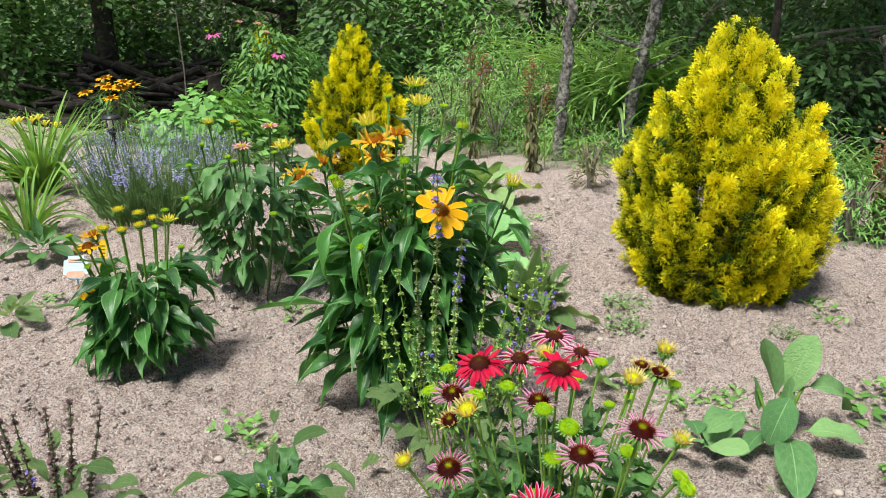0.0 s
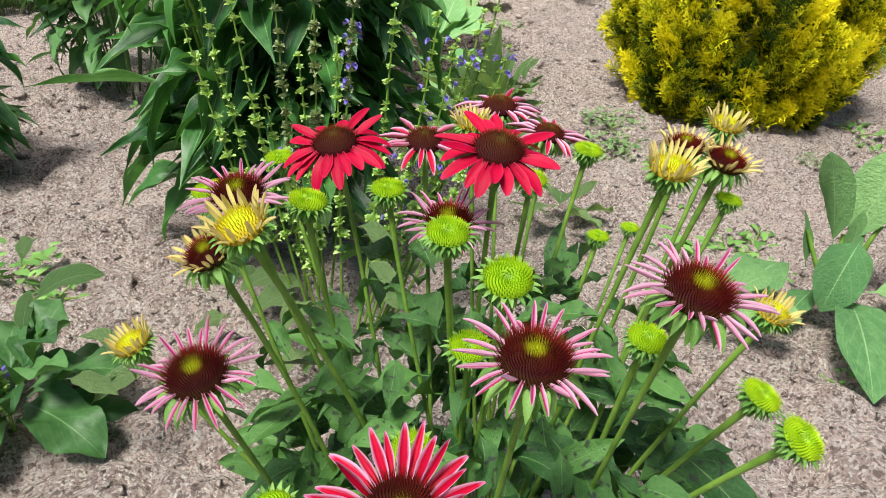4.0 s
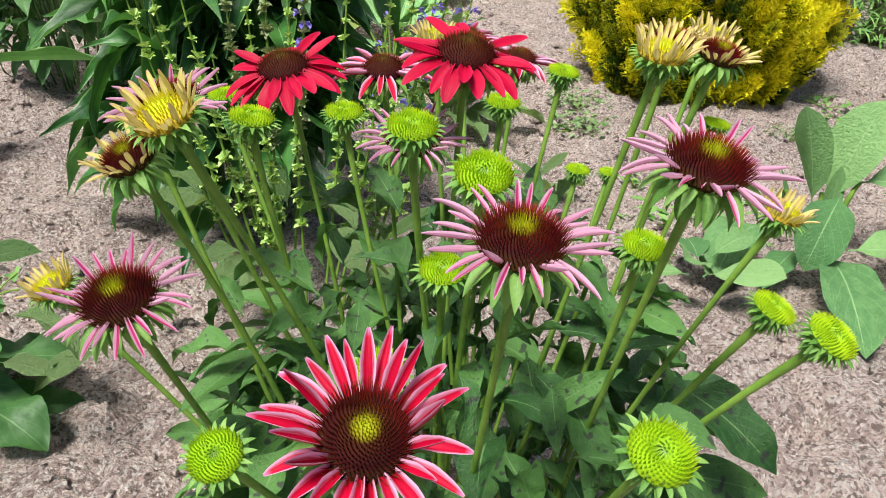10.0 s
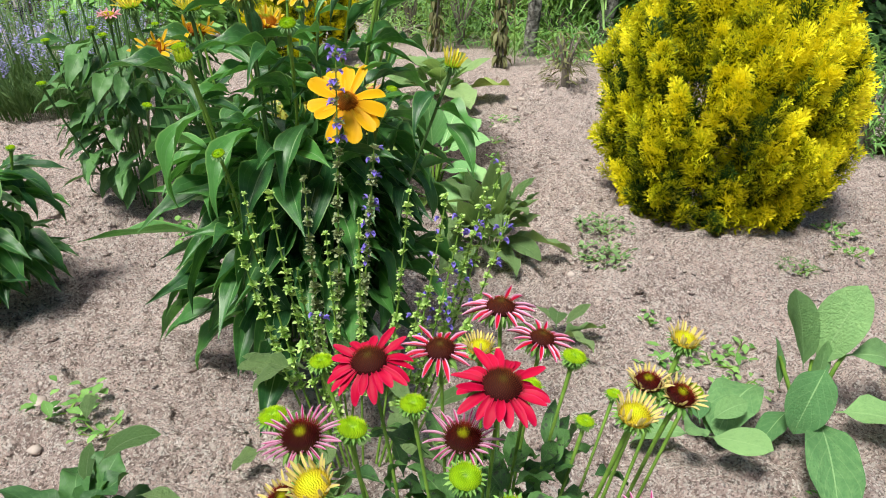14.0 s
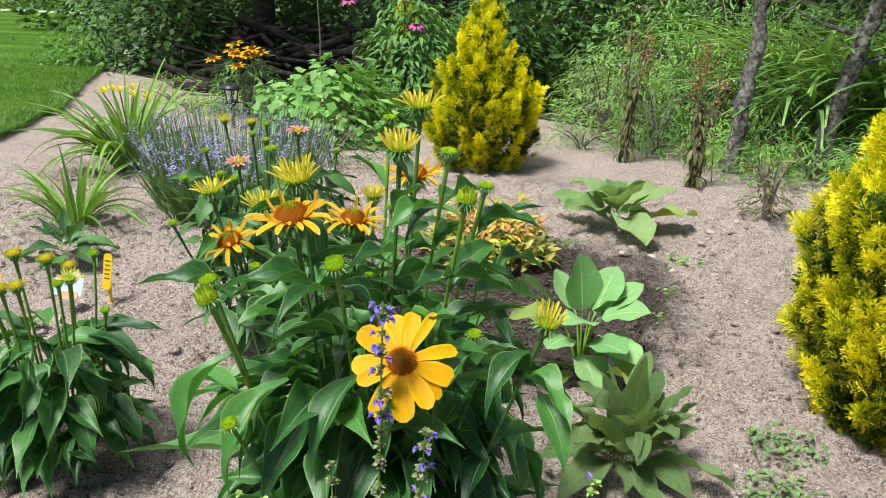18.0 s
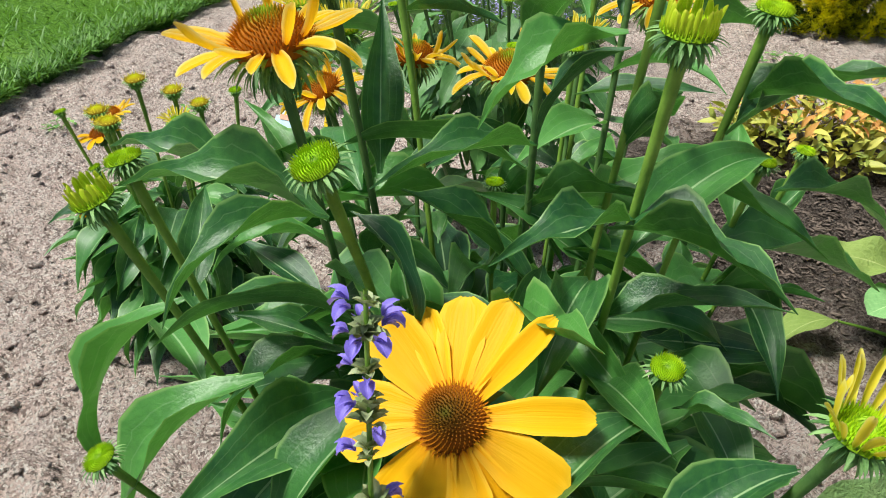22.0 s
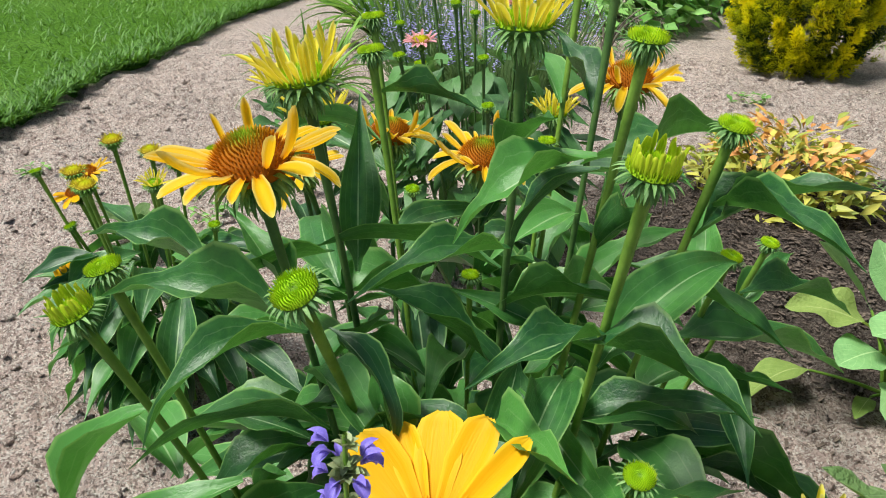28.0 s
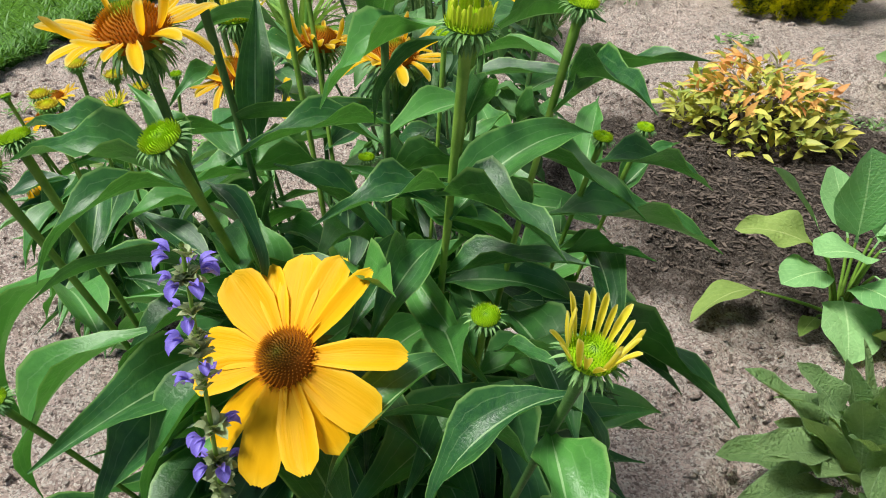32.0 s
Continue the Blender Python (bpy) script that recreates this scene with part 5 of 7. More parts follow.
for k in range(95):
    a = 360 * rng.random()
    if 165 < a < 255 and k % 3:
        continue
    q = 0.05 + 0.08 * rng.random()
    p = (YEL_AT[0] + q * math.cos(radians(a)), YEL_AT[1] - 0.02 + q * math.sin(radians(a)), 0.11 + 0.27 * rng.random())
    add_leaf(yel, LEAVES_YEL, p, a + 40 * (rng.random() - 0.5), -45 + 45 * rng.random(), 0.09 + 0.06 * rng.random(), 50 * (rng.random() - 0.5), 1.0)

for k in range(130):
    a = 360 * rng.random()
    q = 0.13 * math.sqrt(rng.random())
    p = (YEL_AT[0] + 0.03 + q * math.cos(radians(a)), YEL_AT[1] - 0.03 + q * math.sin(radians(a)), 0.28 + 0.24 * rng.random() - 0.5 * q)
    add_leaf(yel, LEAVES_YEL, p, a + 120 * (rng.random() - 0.5), -35 + 80 * rng.random(), 0.060 + 0.055 * rng.random(), 80 * (rng.random() - 0.5), 0.85 + 0.35 * rng.random())

for k in range(85):
    a = -95 + 170 * (rng.random() - 0.5)
    q = 0.04 + 0.10 * rng.random()
    p = (YEL_AT[0] + 0.05 + q * math.cos(radians(a)), YEL_AT[1] - 0.02 + q * math.sin(radians(a)), 0.14 + 0.27 * rng.random())
    add_leaf(yel, LEAVES_YEL, p, a + 70 * (rng.random() - 0.5), -25 + 50 * rng.random(), 0.10 + 0.05 * rng.random(), 50 * (rng.random() - 0.5), 1.15)

# ---- the other coneflowers ----
LEFT_AT = (-0.74, 1.80)
left = thing("coneflower_plant", "low coneflower with many small yellow-green heads on upright stems", "flower", (*LEFT_AT, float(soil_height(*LEFT_AT))), "coneflower plants")


def left_flower(x, y, z, kind, size, lean_x=0.0, lean_y=-0.1):
    foot = (LEFT_AT[0] + 0.35 * (x - LEFT_AT[0]), LEFT_AT[1] + 0.35 * (y - LEFT_AT[1]), 0.0)
    flower_head(left, (x, y, z), (lean_x, lean_y, 1.0), kind, size, STEM, foot, 0.0021)


left_flower(-0.761, 1.750, 0.404, "ybud", 1.05)
left_flower(-0.727, 1.780, 0.389, "ybud", 1.0)
left_flower(-0.702, 1.800, 0.372, "ybud", 0.95)
left_flower(-0.635, 1.720, 0.385, "fanopen", 0.7, 0.1)
left_flower(-0.778, 1.700, 0.372, "ybud", 1.05)
left_flower(-0.679, 1.660, 0.390, "ybud", 0.95)
left_flower(-0.729, 1.680, 0.373, "ybud", 0.95)
left_flower(-0.675, 1.740, 0.366, "bud", 0.8)
left_flower(-0.821, 1.740, 0.346, "orange", 0.75, -0.2)
left_flower(-0.832, 1.725, 0.320, "susan", 0.8, -0.1, -0.2)
left_flower(-0.855, 1.690, 0.357, "bud", 0.75, -0.3)
left_flower(-0.838, 1.685, 0.229, "ydrop", 1.0, -0.5, -0.6)
left_flower(-0.829, 1.706, 0.279, "bud", 0.8, -0.3, -0.3)
left_flower(-0.640, 1.800, 0.300, "smallbud", 1.0)
left_flower(-0.690, 1.850, 0.380, "bud", 0.8)
for k in range(170):
    a = 360 * rng.random()
    q = 0.09 * math.sqrt(rng.random())
    p = (LEFT_AT[0] + q * math.cos(radians(a)), LEFT_AT[1] - 0.03 + q * math.sin(radians(a)), 0.06 + 0.20 * rng.random())
    add_leaf(left, LEAVES_YEL, p, a + 60 * (rng.random() - 0.5), -30 + 65 * rng.random(), 0.075 + 0.05 * rng.random(), 40 * (rng.random() - 0.5), 1.35)

PINK_AT = (-0.60, 2.40)
pink = thing("coneflower_plant", "bushy coneflower with salmon heads, green buds and drooping dull leaves", "flower", (*PINK_AT, float(soil_height(*PINK_AT))), "coneflower plants")


def pink_flower(x, y, z, kind, size):
    foot = (PINK_AT[0] + 0.35 * (x - PINK_AT[0]), PINK_AT[1] + 0.35 * (y - PINK_AT[1]), 0.0)
    flower_head(pink, (x, y, z), (0.25 * (rng.random() - 0.5), -0.1, 1.0), kind, size, STEM_DARK, foot, 0.0021)


pink_flower(-0.731, 2.400, 0.530, "fanopen", 0.75)
pink_flower(-0.637, 2.350, 0.540, "ybud", 1.0)
pink_flower(-0.609, 2.300, 0.524, "bud", 0.85)
pink_flower(-0.603, 2.350, 0.502, "bud", 0.85)
pink_flower(-0.650, 2.450, 0.520, "bud", 0.85)
pink_flower(-0.535, 2.377, 0.522, "salmon", 1.0)
pink_flower(-0.566, 2.150, 0.492, "salmon", 1.0)
pink_flower(-0.608, 2.150, 0.465, "bud", 0.9)
pink_flower(-0.605, 2.200, 0.444, "bud", 0.9)
pink_flower(-0.487, 2.200, 0.470, "bud", 0.8)
pink_flower(-0.726, 2.300, 0.478, "bud", 0.8)
pink_flower(-0.754, 2.250, 0.422, "smallbud", 1.2)
pink_flower(-0.490, 2.500, 0.460, "bud", 0.8)
pink_flower(-0.747, 2.180, 0.338, "smallbud", 1.3)
pink_flower(-0.400, 2.080, 0.440, "bud", 0.8)
pink_flower(-0.450, 1.980, 0.340, "smallbud", 1.2)
for k in range(270):
    a = 360 * rng.random()
    q = 0.03 + 0.13 * math.sqrt(rng.random())
    h = 0.10 + 0.32 * rng.random()
    p = (PINK_AT[0] + q * math.cos(radians(a)), PINK_AT[1] - 0.03 + q * math.sin(radians(a)), h)
    add_leaf(pink, LEAVES_DULL, p, a + 60 * (rng.random() - 0.5), -40 + 65 * rng.random(), 0.065 + 0.055 * rng.random(), 50 * (rng.random() - 0.5), 1.05)


# ---- rosettes ----
def rosette(at, label, meshes, n, size, rise=(10, 75), group="leafy rosettes", pale=0, wide=1.0, name="rosette_plant", high=0.02):
    p = thing(name, label, "plant", (at[0], at[1], float(soil_height(*at)) - 0.004), group)
    for k in range(n):
        s = k / max(1, n - 1)
        a = 137.5 * k + 20 * rng.random() + 60 * at[0]
        e = rise[0] + (rise[1] - rise[0]) * s ** 0.8 + 8 * (rng.random() - 0.5)
        kinds = LEAVES_LIME if k < pale else meshes
        q = (at[0] + 0.012 * math.cos(radians(a)), at[1] + 0.012 * math.sin(radians(a)), high + 0.05 * s * size / 0.15)
        add_leaf(p, kinds, q, a, e, size * (1.05 - 0.45 * s) * (0.85 + 0.3 * rng.random()), 20 * (rng.random() - 0.5), wide)
    return p


round_leaved = thing("rosette_plant", "felted pale green rosette with broad rounded leaves, lower ones yellowing", "plant", (0.14, 2.42, float(soil_height(0.14, 2.42))), "leafy rosettes")


def stalked(plant, meshes, root, base, tip, k, wide, roll=0.0):
    """A leaf from base to tip on a stalk that rises from the root."""
    v, f, uv = tube(bezier(root, (0.6 * root[0] + 0.4 * base[0], 0.6 * root[1] + 0.4 * base[1], 0.7 * base[2]), base, 5), np.linspace(0.0035, 0.0022, 6), 6)
    part("leaf_stalk", build("leaf_stalk", v, f, STEM, uv), plant, Matrix.Identity(4))
    leaf_between(plant, meshes, base, tip, k, wide, roll)


for base, tip, k, wide, roll in (((0.134, 2.44, 0.125), (0.115, 2.46, 0.272), 0, 1.42, 0), ((0.083, 2.45, 0.12), (-0.015, 2.48, 0.20), 0, 1.05, 25), ((0.165, 2.39, 0.13), (0.100, 2.30, 0.158), 1, 1.1, 0), ((0.115, 2.37, 0.10), (0.075, 2.28, 0.105), 1, 1.1, -10),
                                 ((0.154, 2.37, 0.09), (0.235, 2.28, 0.115), 1, 1.05, 10), ((0.143, 2.38, 0.06), (0.185, 2.28, 0.012), 2, 1.1, 0), ((0.152, 2.46, 0.13), (0.235, 2.49, 0.17), 1, 1.35, -20), ((0.16, 2.45, 0.12), (0.20, 2.52, 0.23), 0, 1.2, -20),
                                 ((0.12, 2.46, 0.12), (0.06, 2.54, 0.20), 0, 1.1, 0), ((0.16, 2.42, 0.05), (0.27, 2.36, 0.02), 2, 1.0, 0),
                                 ((0.17, 2.42, 0.13), (0.285, 2.40, 0.165), 1, 1.1, 12), ((0.175, 2.40, 0.10), (0.270, 2.32, 0.075), 1, 1.1, 0), ((0.17, 2.45, 0.12), (0.265, 2.50, 0.20), 0, 1.1, -15)):
    stalked(round_leaved, LEAVES_FELT, (0.14 + 0.15 * (base[0] - 0.14), 2.42 + 0.15 * (base[1] - 2.42), 0.0), base, tip, k, wide, roll)
for base, tip, k, wide in (((0.103, 2.38, 0.12), (-0.021, 2.33, 0.146), 2, 0.95), ((0.03, 2.37, 0.03), (-0.035, 2.24, 0.015), 3, 0.8), ((0.19, 2.36, 0.04), (0.31, 2.24, 0.012), 2, 0.9), ((0.12, 2.37, 0.02), (0.11, 2.31, 0.012), 1, 1.0)):
    stalked(round_leaved, LEAVES_LIME, (0.14, 2.42, 0.0), base, tip, k, wide)
felted = thing("rosette_plant", "felted green rosette with puckered pointed leaves", "plant", (0.25, 2.03, float(soil_height(0.25, 2.03))), "leafy rosettes")
for tip, k, wide in (((0.194, 2.00, 0.205), 0, 0.85), ((0.102, 1.98, 0.160), 1, 0.85), ((0.262, 1.99, 0.255), 0, 0.85), ((0.141, 1.92, 0.11), 2, 0.9), ((0.177, 1.93, 0.165), 0, 0.8), ((0.33, 1.98, 0.20), 0, 0.85), ((0.36, 2.02, 0.14), 1, 0.85), ((0.21, 1.91, 0.12), 1, 0.85),
                     ((0.30, 1.93, 0.15), 0, 0.8), ((0.25, 1.90, 0.04), 2, 0.9), ((0.15, 2.06, 0.10), 1, 0.9), ((0.28, 2.10, 0.17), 0, 0.9), ((0.36, 1.93, 0.03), 3, 0.85), ((0.14, 1.88, 0.02), 2, 0.9),
                     ((0.44, 1.99, 0.02), 2, 0.75), ((0.30, 1.87, 0.02), 2, 0.9), ((0.10, 1.95, 0.05), 2, 0.85), ((0.22, 1.96, 0.19), 0, 0.9), ((0.29, 1.96, 0.21), 0, 0.85), ((0.38, 2.08, 0.08), 1, 0.9), ((0.20, 2.06, 0.20), 0, 0.85)):
    leaf_between(felted, LEAVES_SAGE, (0.25 + 0.15 * (tip[0] - 0.25), 2.03 + 0.15 * (tip[1] - 2.03), 0.03), tip, k, wide * 0.9)
for k in range(26):
    a, q = 360 * rng.random(), 0.02 + 0.05 * rng.random()
    add_leaf(felted, LEAVES_SAGE, (0.25 + q * math.cos(radians(a)), 2.02 + q * math.sin(radians(a)), 0.05 + 0.10 * rng.random()), a + 60 * (rng.random() - 0.5), 5 + 60 * rng.random(), 0.065 + 0.04 * rng.random(), 40 * (rng.random() - 0.5), 1.0)
rosette((0.19, 3.62), "large upright rosette with broad green leaves", LEAVES_SAGE, 13, 0.27, (22, 68), pale=1, wide=1.15)
tall = thing("rosette_plant", "upright rosette with large smooth grey-green leaves beside the red coneflower", "plant", (0.71, 1.40, float(soil_height(0.71, 1.40))), "leafy rosettes")
for base, tip, k, wide, roll in (((0.695, 1.41, 0.085), (0.748, 1.43, 0.222), 0, 0.98, -10), ((0.680, 1.42, 0.08), (0.648, 1.44, 0.214), 0, 0.66, 35), ((0.695, 1.385, 0.112), (0.640, 1.325, 0.030), 2, 0.85, -8),
                                 ((0.690, 1.37, 0.03), (0.622, 1.165, 0.012), 1, 0.55, 0), ((0.725, 1.385, 0.03), (0.832, 1.330, 0.016), 2, 0.95, 20), ((0.650, 1.42, 0.05), (0.640, 1.445, 0.125), 0, 0.7, 0),
                                 ((0.695, 1.40, 0.05), (0.705, 1.40, 0.14), 0, 0.45, 50), ((0.625, 1.43, 0.05), (0.510, 1.350, 0.02), 2, 0.75, 18), ((0.655, 1.39, 0.03), (0.580, 1.32, 0.012), 1, 0.60, 0)):
    leaf_between(tall, LEAVES_ROUND, base, tip, k, wide, roll)
v, f, uv = tube(bezier((0.695, 1.39, 0.0), (0.700, 1.39, 0.10), (0.722, 1.395, 0.124), 6), np.linspace(0.0045, 0.003, 7), 7)
part("leaf_stalk", build("leaf_stalk", v, f, STEM, uv), tall, Matrix.Identity(4))
leaf_between(tall, LEAVES_ROUND, (0.718, 1.395, 0.122), (0.838, 1.39, 0.028), 4, 0.62, 30)
for x, y in ((0.69, 1.42), (0.645, 1.43)):
    v, f, uv = tube([(0.68, 1.39, 0.0), (x, y, 0.1)], [0.004, 0.003], 7)
    part("leaf_stalk", build("leaf_stalk", v, f, STEM, uv), tall, Matrix.Identity(4))
rosette((-0.29, 1.12), "low rosette with wavy green leaves on the soil", LEAVES_WAVY, 17, 0.125, (5, 62), wide=1.0)
rosette((0.34, 1.62), "small rosette with two broad leaves", LEAVES_SAGE, 7, 0.09, (10, 60), wide=1.1)
rosette((0.50, 1.33), "low leafy shoot beside the red coneflower", LEAVES_ROUND, 6, 0.10, (10, 45), wide=0.9)
rosette((-1.47, 2.70), "green leafy weed in the open soil", LEAVES_DULL, 14, 0.16, (15, 60))
rosette((-1.22, 2.02), "small green weed with a feathery top", LEAVES_SAGE, 12, 0.10, (15, 75))


def small_weed(at, size, n, label="small green weed seedling in dry soil", mat=LEAF_WEED):
    r = np.random.default_rng(int(1000 * abs(at[0]) + 7777 * at[1]))
    a = r.random(n) * 6.283
    q = size * np.sqrt(r.random(n))
    p = np.stack((q * np.cos(a), q * np.sin(a), 0.006 + 0.35 * size * r.random(n)), 1)
    e = 0.2 + 0.7 * r.random(n)
    b = r.random(n) * 6.283
    d = np.stack((np.cos(b) * np.cos(e), np.sin(b) * np.cos(e), np.sin(e)), 1)
    up = np.stack((-np.cos(b) * np.sin(e), -np.sin(b) * np.sin(e), np.cos(e)), 1)
    leaves = scatter(*blade(0.55, 0.6, 0.2, 0.1, 0.1, 0.8, n=4, m=2), *poses(p, d, up, size * (0.25 + 0.3 * r.random(n)) * (0.5 if mat is NEEDLE_LAV else 1.0)))
    w = thing("weed", label, "weed", (at[0], at[1], float(soil_height(*at))), "small weeds")
    part("foliage", build("foliage", *leaves[:2], mat, leaves[2]), w)
    for k in range(4):
        end = p[k * n // 4]
        v, f, uv = tube(bezier((0, 0, -0.003), (end[0] * 0.5, end[1] * 0.5, 0.01), end, 4), [0.0012] * 5, 5)
        part("runner", build("runner", v, f, STEM, uv), w)


for x, y, s, n in ((-0.42, 1.40, 0.06, 26), (-0.36, 1.36, 0.04, 16), (-0.46, 2.16, 0.06, 26), (0.62, 1.60, 0.05, 24), (0.68, 1.64, 0.045, 22), (0.55, 1.74, 0.035, 16), (0.53, 1.57, 0.05, 24), (1.15, 2.20, 0.05, 20),
                   (0.41, 3.26, 0.07, 22), (0.62, 1.22, 0.03, 12), (-1.22, 2.22, 0.05, 24), (-0.93, 1.25, 0.035, 14), (1.30, 1.85, 0.04, 18), (0.34, 2.75, 0.035, 14), (-1.55, 2.35, 0.05, 26), (-1.75, 2.1, 0.04, 20),
                   (0.96, 1.50, 0.085, 46), (1.02, 1.56, 0.06, 30), (0.86, 1.26, 0.045, 20), (0.63, 1.50, 0.045, 20), (0.60, 1.46, 0.035, 14), (1.12, 2.06, 0.045, 22), (0.36, 3.02, 0.04, 14), (-0.46, 3.50, 0.06, 24), (-0.52, 3.95, 0.07, 26)):
    small_weed((x, y), s, n)
for x, y, s, n in ((0.02, 3.37, 0.05, 110), (0.55, 2.17, 0.07, 150), (0.52, 2.01, 0.07, 170), (0.95, 1.98, 0.05, 90)):
    small_weed((x, y), s, n, "flat grey-green creeping weed on the soil", NEEDLE_LAV)


# ---- salvias ----
def ring_of(leaf, n, rise, jitter, seed, size=1.0):
    r = np.random.default_rng(seed)
    a = np.arange(n) * 6.283 / n + 0.3 * r.random(n)
    e = rise + jitter * (r.random(n) - 0.5)
    d = np.stack((np.cos(a) * np.cos(e), np.sin(a) * np.cos(e), np.sin(e)), 1)
    up = np.stack((-np.cos(a) * np.sin(e), -np.sin(a) * np.sin(e), np.cos(e)), 1)
    return scatter(*leaf, *poses(0.12 * d, d, up, size * (0.8 + 0.4 * r.random(n))))


_w = join(ring_of(blade(0.62, 0.5, 0.8, 0, 0, 0.95, 0.7, n=4, m=2), 6, 0.65, 0.8, 1, 0.8), ring_of(blade(0.62, 0.4, 0.8, 0, 0, 0.95, 0.7, n=4, m=2), 5, 1.1, 0.5, 2, 0.85))
WHORLS = {m_.name: build("whorl", *_w[:2], m_, _w[2]) for m_ in (CALYX, CALYX_DARK, CALYX_MIX)}
def lip(width, droop, rise, size):
    d = np.array([(0.0, math.cos(rise), math.sin(rise))])
    return scatter(*blade(width, droop, 0.8, 0.1, 0.05, 0.9, n=5, m=4), *poses(np.zeros((1, 3)), d, np.array([(0.0, -math.sin(rise), math.cos(rise))]), np.array([size])))


_w = join(lip(0.42, 1.3, 0.9, 1.0), lip(0.75, 1.5, 0.1, 0.95), lip(0.4, 0.4, 0.35, 0.6))
BLOSSOM = build("blossom", *_w[:2], BLOOM_SALVIA, _w[2])


def salvia(at, label, tops, bloom, seed, calyx=CALYX, leaves=22):
    r = np.random.default_rng(seed)
    pl = thing("salvia_plant", label, "flower", (at[0], at[1], float(soil_height(*at))), "salvia plants")
    for i, (x, y, z, lit) in enumerate(tops):
        foot = (at[0] + 0.3 * (x - at[0]), at[1] + 0.3 * (y - at[1]), 0.0)
        pts = bezier(foot, (foot[0] * 0.4 + x * 0.6, foot[1] * 0.4 + y * 0.6, z * 0.45), (x, y, z), 12)
        v, f, uv = tube(pts, np.linspace(0.002, 0.0009, 13), 6)
        spike = part("seed_spike", build("seed_spike", v, f, STEM_DARK if calyx is CALYX_DARK else STEM, uv), pl, Matrix.Identity(4))
        count = int((8 + 34 * z) * (1.7 if calyx is CALYX_MIX else 1.0))
        for t in np.clip(np.linspace(0.36, 1.0, count) + 0.012 * r.normal(size=count), 0.3, 1.0):
            c = pts[min(12, int(t * 12))] * (1 - (t * 12) % 1) + pts[min(12, int(t * 12) + 1)] * ((t * 12) % 1)
            turn = Matrix.Translation(c) @ pose(0, 0, 0, 50 * (r.random() - 0.5), 50 * (r.random() - 0.5), 360 * r.random())
            part("whorl", WHORLS[calyx.name], spike, turn @ Matrix.Scale(((0.0150 if calyx is CALYX_MIX else 0.0145 if calyx is CALYX else 0.0140) - 0.0068 * t) * (0.65 + 0.55 * r.random()), 4))
            for _ in range(3 if lit and t > (0.78 if lit > 2 else 0.62) else 0):
                if r.random() < 0.32 * lit:
                    out = 6.283 * r.random()
                    q = c + np.array((0.006 * math.cos(out), 0.006 * math.sin(out), 0.002))
                    part("blossom", BLOSSOM, spike, aim(q, (math.cos(out), math.sin(out), 0.35), (0, 0, 1), 0.0070 + 0.0028 * r.random()), "violet-blue lipped blossom")
    for k in range(leaves):
        a = 360 * r.random()
        q = 0.11 * math.sqrt(r.random())
        add_leaf(pl, LEAVES_SAGE, (at[0] + q * math.cos(radians(a)), at[1] + q * math.sin(radians(a)), 0.02 + 0.14 * r.random()), a, 10 + 50 * r.random(), 0.05 + 0.035 * r.random(), 30 * (r.random() - 0.5), 0.9)


salvia((0.02, 1.30), "salvia with lime-green seed spikes and a few violet blossoms", [
    (-0.135, 1.30, 0.370, 0.0), (-0.110, 1.28, 0.400, 0.0), (-0.079, 1.267, 0.405, 0.15), (-0.020, 1.30, 0.345, 0.0), (0.020, 1.30, 0.360, 0.0), (0.080, 1.31, 0.395, 0.0), (0.125, 1.32, 0.385, 0.35), (0.145, 1.32, 0.360, 1.1),
    (0.175, 1.349, 0.387, 0.4), (0.195, 1.36, 0.415, 0.3), (0.160, 1.335, 0.330, 1.3), (0.205, 1.345, 0.350, 1.0), (-0.055, 1.29, 0.300, 0.05), (-0.030, 1.27, 0.250, 0.1), (0.095, 1.29, 0.265, 0.4)], BLOOM_SALVIA, 5)
salvia((-0.02, 1.36), "tall salvia stem with violet blossoms before the yellow flower", [(-0.010, 1.380, 0.558, 2.1), (0.035, 1.372, 0.43, 1.3), (-0.05, 1.345, 0.40, 0.0)], BLOOM_SALVIA, 9, CALYX_MIX, leaves=10)
salvia((-0.63, 1.08), "salvia with dark spent flower spikes", [
    (-0.705, 1.09, 0.215, 0.0), (-0.675, 1.04, 0.205, 0.0), (-0.590, 1.03, 0.225, 0.0), (-0.690, 1.07, 0.225, 0.0), (-0.655, 1.05, 0.245, 0.0), (-0.610, 1.06, 0.252, 0.0), (-0.570, 1.06, 0.262, 0.0), (-0.720, 1.05, 0.185, 0.2), (-0.640, 1.03, 0.160, 0.5), (-0.535, 1.08, 0.24, 0.0)], BLOOM_SALVIA, 13, CALYX_DARK, 26)
salvia((-0.285, 1.10), "young salvia shoot with violet blossoms", [(-0.280, 1.09, 0.105, 1.0), (-0.305, 1.10, 0.09, 0.6)], BLOOM_SALVIA, 17, leaves=8)


